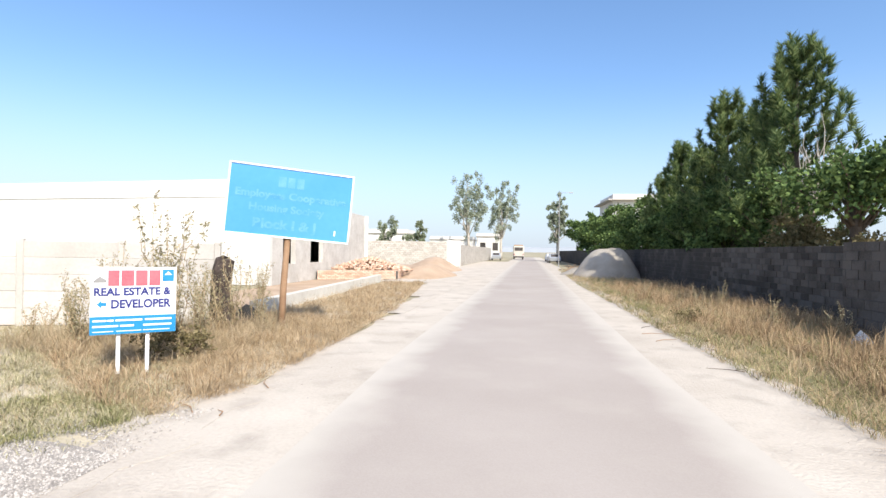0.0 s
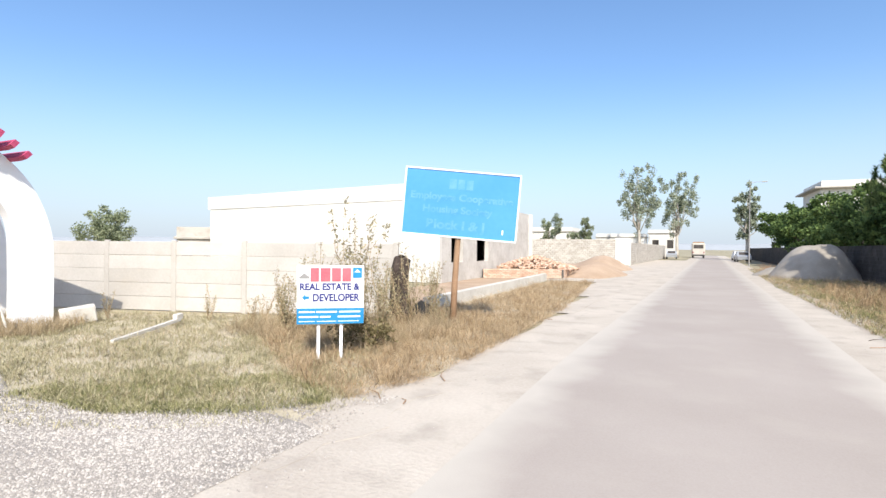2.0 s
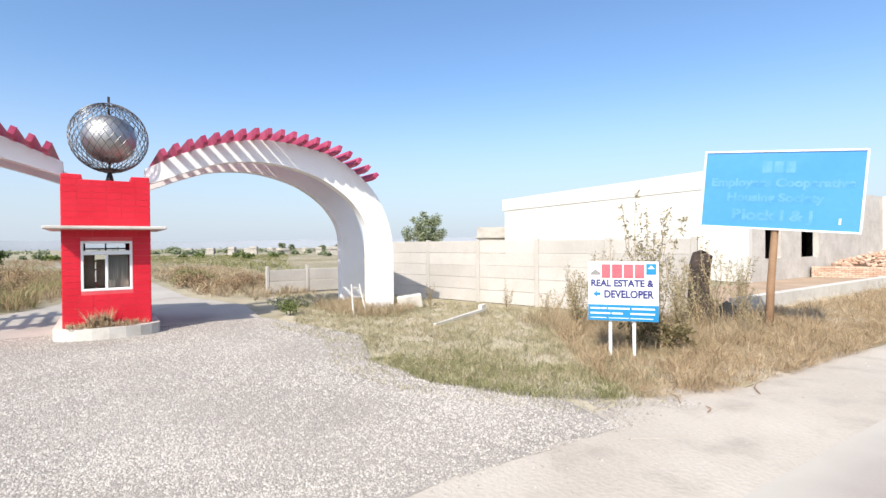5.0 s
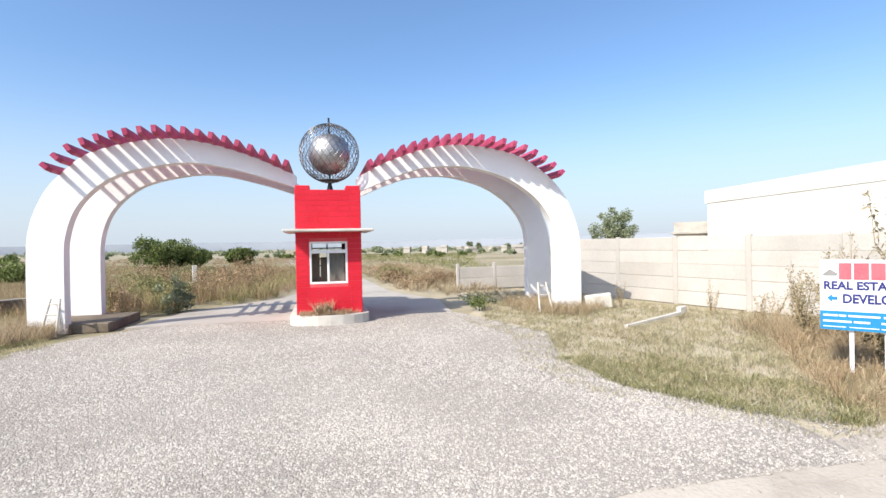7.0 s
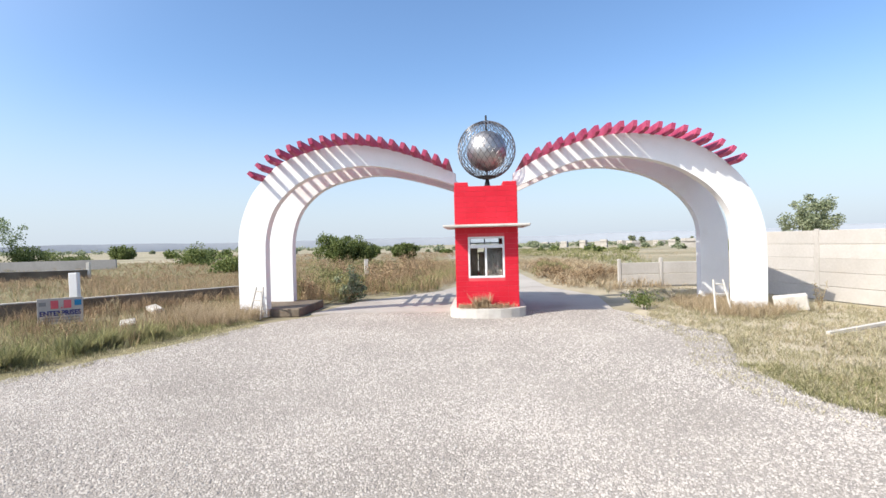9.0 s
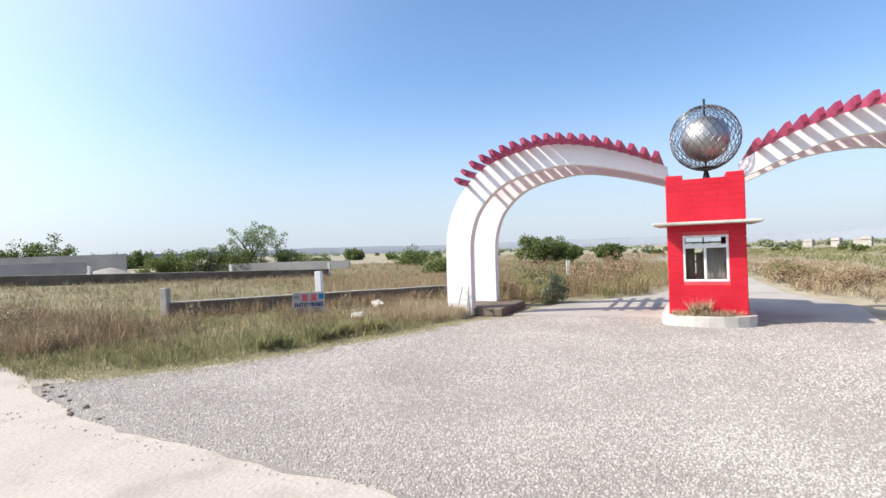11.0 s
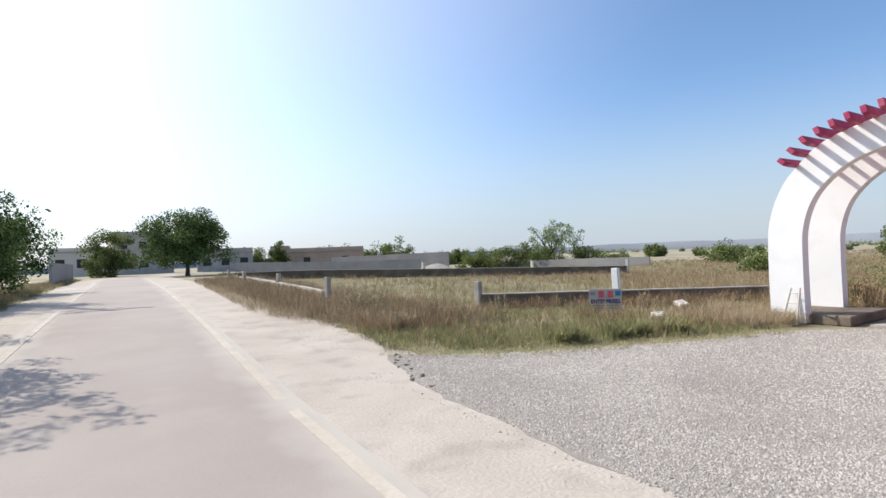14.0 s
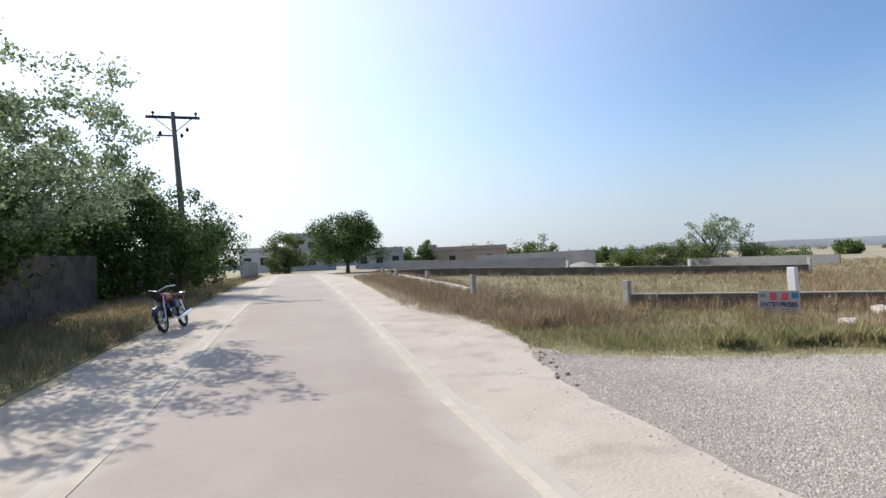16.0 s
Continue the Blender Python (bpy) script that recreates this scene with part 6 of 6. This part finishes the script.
house(6.5, -112, 9, 8, 4.2, 0.1, M_PLASTER, "white house at the end of the road", 1, 3)
low_wall((4.2, -44.0), (4.8, -70.0), 1.6, "grey roadside compound wall", M_GREYWALL)
house(16.6, 70.0, 8, 9, 8.2, 0.0, M_PLASTER, "tall white house behind the garden trees", 2, 3, 0.7)
house(-30.4, 25.6, 2.7, 2.6, 2.1, 0.6, M_PALEBLOCK, "small bare brick hut behind the wall", 1, 2, 0.15)
house(-4.6, 128.0, 6, 8, 5.2, 0.0, M_PLASTER, "white building at the far end of the road", 1, 2)
house(-13.0, 122.0, 10, 8, 4.2, 0.0, M_PLASTER, "white building behind the boundary wall", 1, 4)
house(-25.0, 95.0, 14, 8, 4.6, 0.0, M_PLASTER, "white building behind the boundary wall", 1, 4)
rng = random.Random(31)
for k, (az, r, w, h) in enumerate(((78.5, 205, 4.5, 3.6), (76.4, 215, 5.0, 4.0), (68.2, 160, 6.5, 3.0), (73.5, 190, 6.0, 2.6), (69.8, 230, 5.0, 3.4), (80.5, 300, 7.0, 4.0), (66.5, 260, 8.0, 4.5), (86.2, 380, 9.0, 4.5), (82.5, 420, 9, 4.5), (74.5, 420, 11, 5), (71.0, 450, 12, 5), (77.0, 460, 10, 5))):
    a = radians(az)
    house(-math.sin(a) * r, math.cos(a) * r, w * 0.65, w * 0.5, h * 0.6, rng.uniform(-0.5, 0.5), M_PALEBLOCK, "far pale house out on the plain", 1 if h < 3.5 else 2, 2)

# ---- small things on the verges ----
ob = part("old_stump", Geo().tube([(0, 0, -0.1), (0.02, 0.01, 0.3), (-0.03, 0.02, 0.75), (0.04, -0.02, 1.15), (0.09, -0.03, 1.4), (0.11, -0.03, 1.46)], [0.27, 0.23, 0.21, 0.22, 0.19, 0.08], 11), M_BURNT)
ob.location = (-5.95, 10.35, 0)
for v in ob.data.vertices:
    v.co += Vector((noise.noise(v.co * 5), noise.noise(v.co * 5 + Vector((7, 0, 0))), noise.noise(v.co * 4 + Vector((0, 9, 0))))) * 0.05
tagged(ob, "charred dark brown tree stump beside the wall", "stump")
mound("tar_lump", (-5.55, 10.75, -0.02), 0.5, 0.35, 0.42, M_RUBBER, "black lump of old tar on the verge", "rubble", 15, 16)
mound("litter_bag", (6.75, 11.2, 0.0), 0.22, 0.16, 0.2, M_WHITE, "crumpled white plastic bag on dry grass", "litter", 17, 14)
ob = part("concrete_slab", Geo().rounded((0, 0, 0), (0.62, 0.2, 0.34), 0.02), M_PALECONC)
ob.matrix_basis = Matrix.Translation((-11.5, 6.75, 0.17)) @ Euler((0.12, -0.14, 1.1)).to_matrix().to_4x4()
tagged(ob, "broken pale concrete slab lying in grass", "rubble")
ob = part("fallen_post", Geo().rounded((0, 0, 0), (1.95, 0.07, 0.065), 0.008).rounded((0.95, 0.02, 0.06), (0.22, 0.1, 0.12), 0.01), M_PALECONC)
ob.matrix_basis = Matrix.Translation((-9.0, 6.55, 0.09)) @ Euler((0.0, -0.05, 1.95)).to_matrix().to_4x4()
tagged(ob, "broken pale concrete post lying in grass", "rubble")
ob = part("concrete_slab", Geo().rounded((0, 0, 0), (0.5, 0.3, 0.09), 0.02), M_PALECONC)
ob.matrix_basis = Matrix.Translation((-10.6, -7.4, 0.08)) @ Euler((0.12, 0.1, 0.6)).to_matrix().to_4x4()
tagged(ob, "flat broken concrete piece in the grass", "rubble")
ob = part("concrete_slab", Geo().rounded((0, 0, 0), (0.42, 0.26, 0.12), 0.02), M_PALECONC)
ob.matrix_basis = Matrix.Translation((-12.45, -8.0, 0.15)) @ Euler((0.15, 0.2, 1.0)).to_matrix().to_4x4()
tagged(ob, "broken concrete piece before the plot wall", "rubble")


# Broken asphalt lumps, added dark for the shade along the shoulder's step.
rng = random.Random(91)
for k in range(26):
    f = rng.random()
    x, y, r = -3.3 - 0.55 * f + rng.uniform(-0.12, 0.12), -5.4 - 2.2 * f + rng.uniform(-0.1, 0.1), rng.uniform(0.012, 0.04)
    bm = bmesh.new()
    bmesh.ops.create_icosphere(bm, subdivisions=1, radius=r)
    for v in bm.verts:
        v.co *= rng.uniform(0.7, 1.2)
        v.co.z *= 0.45
    me = bpy.data.meshes.new("asphalt_chunk")
    bm.to_mesh(me)
    bm.free()
    me.materials.append(M_STAINED)
    ob = part("asphalt_chunk", me, None)
    ob.location = (x, y, ground_z(x, y) + r * 0.2)
    tagged(ob, "broken asphalt chunk, dark for the shaded gravel edge", "rubble", "asphalt chunks")


def barrier_stand(x, y, turn, label):
    top = thing("barrier_stand", label, "stand", "stands by the gate", (x, y, 0), turn)
    for s in (-0.13, 0.13):
        part("leg", Geo().tube([(s * 1.35, -0.14, 0), (s * 0.8, 0.05, 0.72)], 0.02, 7), M_PALECONC, top)
    part("rung", Geo().tube([(-0.15, -0.03, 0.42), (0.15, -0.03, 0.42)], 0.016, 6), M_PALECONC, top)
    part("rung", Geo().tube([(-0.13, 0.03, 0.62), (0.13, 0.03, 0.62)], 0.016, 6), M_PALECONC, top)


barrier_stand(-11.2, 5.15, 1.7, "white welded barrier stand in grass by the arch")
barrier_stand(-11.6, -4.95, 1.2, "white welded barrier stand in grass by the arch")

sign = sign_frame("enterprise_sign", "small white sign with red mark in dry grass", (-10.3, -8.65, ground_z(-10.3, -8.65) - 0.12), (-0.64, 0.77))
part("board", Geo().rounded((0, 0, 0.42), (0.78, 0.025, 0.55), 0.004), M_PRECAST, sign, "dull greyish white sheet")
for x in (-0.28, 0.28):
    part("post", Geo().rounded((x, 0.03, 0.15), (0.04, 0.03, 0.6), 0.004), M_IRON, sign)
part("red_mark", Geo().box((-0.1, -0.015, 0.56), (0.13, 0.005, 0.17)), M_PRINTRED, sign)
part("red_mark", Geo().box((0.02, -0.015, 0.49), (0.03, 0.005, 0.03)), M_PRINTRED, sign)
part("red_mark", Geo().box((0.12, -0.015, 0.56), (0.13, 0.005, 0.17)), M_PRINTRED, sign)
part("logo_patch", Geo().box((0.3, -0.015, 0.58), (0.12, 0.005, 0.12)), M_BANDBLUE, sign, "small blue logo patch")
part("grey_mark", Geo().box((-0.3, -0.015, 0.58), (0.12, 0.005, 0.08)), M_GREYWALL, sign)
fit_text("lettering", "ENTERPRISES", -0.35, 0.35, 0.335, 0.10, -0.0155, M_INK, sign, "dark capital lettering")
for z in (0.28, 0.22):
    part("print_bar", Geo().box((0, -0.015, z), (0.62, 0.005, 0.03)), M_GREYWALL, sign)

# ---- utility pole ----
PX, PY = 5.25, -27.2
top = thing("utility_pole", "weathered utility pole with crossarm above the shrubs", "pole", "", (PX, PY, ground_z(PX, PY) + 0.3))
part("pole", Geo().tube([(-0.15, 0, -0.4), (0.05, 0, 4.5), (0.28, 0, 8.6)], [0.17, 0.14, 0.10], 10), M_OLDPOLE, top, "", True)
part("crossarm", Geo().rounded((0.27, 0, 8.35), (2.4, 0.12, 0.13), 0.012), M_IRON, top)
for x in (-0.75, 0.27, 1.15):
    part("insulator", Geo().tube([(x, 0, 8.41), (x, 0, 8.5), (x, 0, 8.53), (x, 0, 8.63)], [0.03, 0.03, 0.09, 0.05], 8), M_IRON, top)
for s in (-1, 1):
    part("brace", Geo().tube([(0.25, -0.06, 7.6), (0.27 + s * 0.8, -0.06, 8.3)], 0.025, 6), M_IRON, top)
part("lower_arm", Geo().rounded((0.55, 0, 7.45), (0.9, 0.08, 0.08), 0.01), M_IRON, top)
for x, z in ((-0.35, 7.75), (-0.1, 7.45), (0.85, 7.55)):
    part("insulator", Geo().tube([(x, 0, z - 0.1), (x, 0, z), (x, 0, z + 0.12)], [0.03, 0.09, 0.04], 8), M_IRON, top)

# ---- motorcycle, nose towards the gate, leaning on its stand ----
bike = new("motorcycle")
bike.empty_display_size = 0.2
bike.matrix_basis = Matrix.Translation((2.88, -13.6, ground_z(2.88, -13.6))) @ Matrix.Rotation(radians(82), 4, "Z") @ Matrix.Rotation(radians(13), 4, "X") @ Matrix.Scale(1.02, 4)
tagged(bike, "parked dark blue and red motorcycle leaning on its stand", "motorcycle")


def ring(c, r, t, n=28, k=8):
    g = Geo()
    pts = [(c[0] + r * math.cos(2 * math.pi * i / n), c[1], c[2] + r * math.sin(2 * math.pi * i / n)) for i in range(n + 1)]
    return g.tube(pts, t, k, False)


for wx in (-0.62, 0.64):
    wheel = part("wheel", Geo().tube([(wx, -0.06, 0.3), (wx, 0.06, 0.3)], 0.05, 10), M_CHROME, bike)
    part("tyre", ring((wx, 0, 0.3), 0.26, 0.042), M_RUBBER, wheel)
    part("rim", ring((wx, 0, 0.3), 0.22, 0.014, 28, 6), M_CHROME, wheel)
    g = Geo()
    for i in range(14):
        a = 2 * math.pi * i / 14
        g.tube([(wx, 0.02 * (-1) ** i, 0.3), (wx + 0.21 * math.cos(a + 0.2), 0, 0.3 + 0.21 * math.sin(a + 0.2))], 0.003, 4, False)
    part("spokes", g, M_CHROME, wheel)
    g = Geo()
    for i in range(9):
        a = radians(25 + (130 if wx > 0 else 140) * i / 8)
        for s in (-0.06, 0.06):
            g.v.append((wx + 0.33 * math.cos(a), s, 0.3 + 0.33 * math.sin(a)))
    for i in range(8):
        g.f.append((i * 2, i * 2 + 1, i * 2 + 3, i * 2 + 2))
    f = part("mudguard", g, M_BIKEBLUE, bike)
    sol = f.modifiers.new("thick", "SOLIDIFY")
    sol.thickness = 0.012
for s in (-0.09, 0.09):
    part("fork_leg", Geo().tube([(0.66, s, 0.3), (0.45, s, 0.86)], [0.026, 0.02], 8), M_CHROME, bike)
    part("shock", Geo().tube([(-0.58, s * 1.2, 0.34), (-0.45, s * 1.2, 0.68)], 0.028, 8), M_CHROME, bike)
part("frame", Geo().tube([(0.45, 0, 0.84), (0.3, 0, 0.4), (-0.1, 0, 0.28), (-0.62, 0, 0.3)], 0.022, 8).tube([(0.45, 0, 0.82), (-0.2, 0, 0.62), (-0.75, 0, 0.7)], 0.022, 8), M_IRON, bike)
part("tank", Geo().rounded((0.2, 0, 0.8), (0.46, 0.24, 0.2), 0.06), M_BIKERED, bike, "dark red fuel tank")
part("side_panel", Geo().rounded((-0.22, 0, 0.6), (0.28, 0.24, 0.2), 0.04), M_BIKEBLUE, bike)
part("seat", Geo().rounded((-0.35, 0, 0.8), (0.68, 0.24, 0.09), 0.035), M_RUBBER, bike, "black padded seat")
part("engine", Geo().rounded((0.12, 0, 0.42), (0.3, 0.26, 0.24), 0.04).rounded((0.24, 0, 0.58), (0.14, 0.16, 0.16), 0.02), M_IRON, bike)
part("exhaust", Geo().tube([(0.3, 0.12, 0.5), (0.32, 0.14, 0.3), (0.0, 0.15, 0.24), (-0.3, 0.16, 0.28), (-0.85, 0.16, 0.36)], [0.02, 0.02, 0.022, 0.04, 0.04], 8), M_CHROME, bike)
lamp = part("headlight", Geo().tube([(0.46, 0, 0.88), (0.6, 0, 0.87), (0.63, 0, 0.87)], [0.06, 0.1, 0.085], 12), M_RUBBER, bike)
part("rack", Geo().tube([(-0.6, -0.1, 0.84), (-0.95, -0.1, 0.86), (-0.95, 0.1, 0.86), (-0.6, 0.1, 0.84)], 0.012, 6), M_CHROME, bike)
part("tail_light", Geo().rounded((-0.88, 0, 0.74), (0.07, 0.12, 0.08), 0.015), M_BIKERED, bike)
part("handlebar", Geo().tube([(0.3, -0.36, 1.0), (0.4, -0.2, 1.02), (0.45, 0, 0.95), (0.4, 0.2, 1.02), (0.3, 0.36, 1.0)], 0.014, 8), M_CHROME, bike)
for s in (-1, 1):
    part("grip", Geo().tube([(0.32, s * 0.27, 1.01), (0.29, s * 0.37, 1.0)], 0.02, 8), M_RUBBER, bike)
    m = part("mirror", Geo().tube([(0.36, s * 0.24, 1.02), (0.36, s * 0.34, 1.18)], 0.007, 6), M_IRON, bike)
    part("mirror_head", Geo().tube([(0.37, s * 0.36, 1.22), (0.345, s * 0.36, 1.22)], [0.06, 0.07], 14), M_RUBBER, m)
part("side_stand", Geo().tube([(0.0, -0.1, 0.28), (-0.05, -0.27, 0.06)], 0.012, 6), M_IRON, bike)

lamp_post = thing("street_lamp", "thin grey street lamp with a single arm", "street lamp", "", (5.85, 62.0, 0))
part("pole", Geo().tube([(0, 0, -0.2), (0, 0, 4.0), (0, 0, 8.6)], [0.07, 0.05, 0.035], 10), M_GREYWALL, lamp_post)
part("arm", Geo().tube([(0, 0, 8.55), (0.5, 0, 8.66), (1.1, 0, 8.68)], [0.03, 0.025, 0.02], 8), M_GREYWALL, lamp_post)
part("lamp_head", Geo().rounded((1.3, 0, 8.66), (0.5, 0.2, 0.09), 0.03), M_CONCRETE, lamp_post)

# ---- vehicles up the road ----
def car(x, y, turn, paint, label):
    top = thing("car", label, "car", "parked cars", (x, y, 0), turn)
    prof = [(-2.05, 0.35), (-2.1, 0.75), (-1.5, 0.92), (-0.95, 1.38), (0.35, 1.42), (1.05, 0.98), (1.95, 0.82), (2.1, 0.6), (2.08, 0.32)]
    g = Geo()
    for s in (-0.82, 0.82):
        g.v += [(a, s * (1.0 if z < 1.0 else 0.86), z) for a, z in prof]
    n = len(prof)
    g.f = [tuple(range(n)), tuple(reversed(range(n, 2 * n)))] + [(i, n + i, n + (i + 1) % n, (i + 1) % n) for i in range(n)]
    part("body", g, paint, top)
    for s in (-1, 1):
        part("side_window", Geo().add([(-0.9, s * 0.79, 1.0), (0.75, s * 0.79, 1.0), (0.3, s * 0.73, 1.34), (-0.75, s * 0.73, 1.32)], [(0, 1, 2, 3)]), M_DARK, top)
        for a in (-1.3, 1.3):
            w = part("wheel", Geo().tube([(a, s * 0.66, 0.31), (a, s * 0.84, 0.31)], 0.31, 16), M_RUBBER, top)
            part("rim", Geo().tube([(a, s * 0.83, 0.31), (a, s * 0.855, 0.31)], 0.19, 12), M_CHROME, w)
    part("rear_window", Geo().add([(-1.46, -0.6, 0.96), (-1.46, 0.6, 0.96), (-1.02, 0.55, 1.35), (-1.02, -0.55, 1.35)], [(0, 1, 2, 3)]), M_DARK, top)
    part("windscreen", Geo().add([(1.02, -0.62, 1.02), (1.02, 0.62, 1.02), (0.42, 0.56, 1.4), (0.42, -0.56, 1.4)], [(0, 1, 2, 3)]), M_DARK, top)


car(-2.2, 96.0, radians(90), M_CARSILVER, "silver saloon car parked beside the road")
car(7.0, 82.0, radians(92), M_CARSILVER, "silver car parked by the wall")
car(7.4, 92.0, radians(92), M_SIGNWHITE, "white car parked by the wall")
bus = thing("bus", "dusty grey-beige bus on the road far off", "bus", "", (2.2, 112.0, 0))
part("body", Geo().rounded((0, 2.5, 1.65), (2.3, 6.5, 2.5), 0.15), M_BUS, bus)
part("rear_window", Geo().box((0, -0.77, 2.2), (1.7, 0.04, 0.7)), M_DARK, bus)
part("bumper", Geo().rounded((0, -0.82, 0.55), (2.2, 0.16, 0.25), 0.03), M_IRON, bus)
part("roof_rack", Geo().box((0, 2.3, 3.02), (1.9, 5.0, 0.22)), M_WOOD, bus)
for s in (-0.95, 0.95):
    part("tail_light", Geo().box((s, -0.78, 1.1), (0.16, 0.05, 0.3)), M_BIKERED, bus)
    for yy in (0.9, 4.6):
        part("wheel", Geo().tube([(s - 0.12, yy, 0.48), (s + 0.12, yy, 0.48)], 0.48, 16), M_RUBBER, bus)

pile = thing("brushwood_pile", "tangled heap of dry cut branches by the sand", "branches", "", (5.1, 40.6, 0))
rng = random.Random(52)
for k in range(16):
    g, a, b = Geo(), rng.uniform(0, math.pi), rng.uniform(-0.5, 0.5)
    L = rng.uniform(0.7, 1.5)
    d = Vector((math.cos(a), 0.5 * math.sin(a), 0)) * L / 2
    pts = limb(g, Vector((b, b * 0.5, 0.04)) - d, Vector((b, b * 0.5, rng.uniform(0.15, 0.75))) + d, 0.03, 0.008, rng, 0.1, 5)
    for p in pts[2:4]:
        limb(g, p, p + Vector((rng.uniform(-0.4, 0.4), rng.uniform(-0.3, 0.3), rng.uniform(0.05, 0.4))), 0.014, 0.004, rng, 0.0, 4)
    part("branch", g, M_WOOD, pile)

# twigs and dry stalks dropped along the shoulders
rng = random.Random(77)
for k in range(22):
    x, y = rng.choice(((-3.3, rng.uniform(5, 16)), (3.3, rng.uniform(4, 14)), (-3.2, rng.uniform(5, 10))))
    x += rng.uniform(-0.35, 0.35)
    L = rng.uniform(0.15, 0.55)
    a = rng.uniform(0, math.pi)
    g = Geo().tube([(-L / 2, 0, 0.008), (-L * 0.1, rng.uniform(-0.05, 0.05), 0.02), (L / 2, 0, 0.008)], [0.006, 0.006, 0.003], 5)
    ob = part("twig", g, M_WOOD if k % 2 else M_BARK)
    ob.matrix_basis = Matrix.Translation((x, y, 0.0)) @ Matrix.Rotation(a, 4, "Z")
    tagged(ob, "thin dry twig lying on the dusty shoulder", "twig", "dropped twigs")
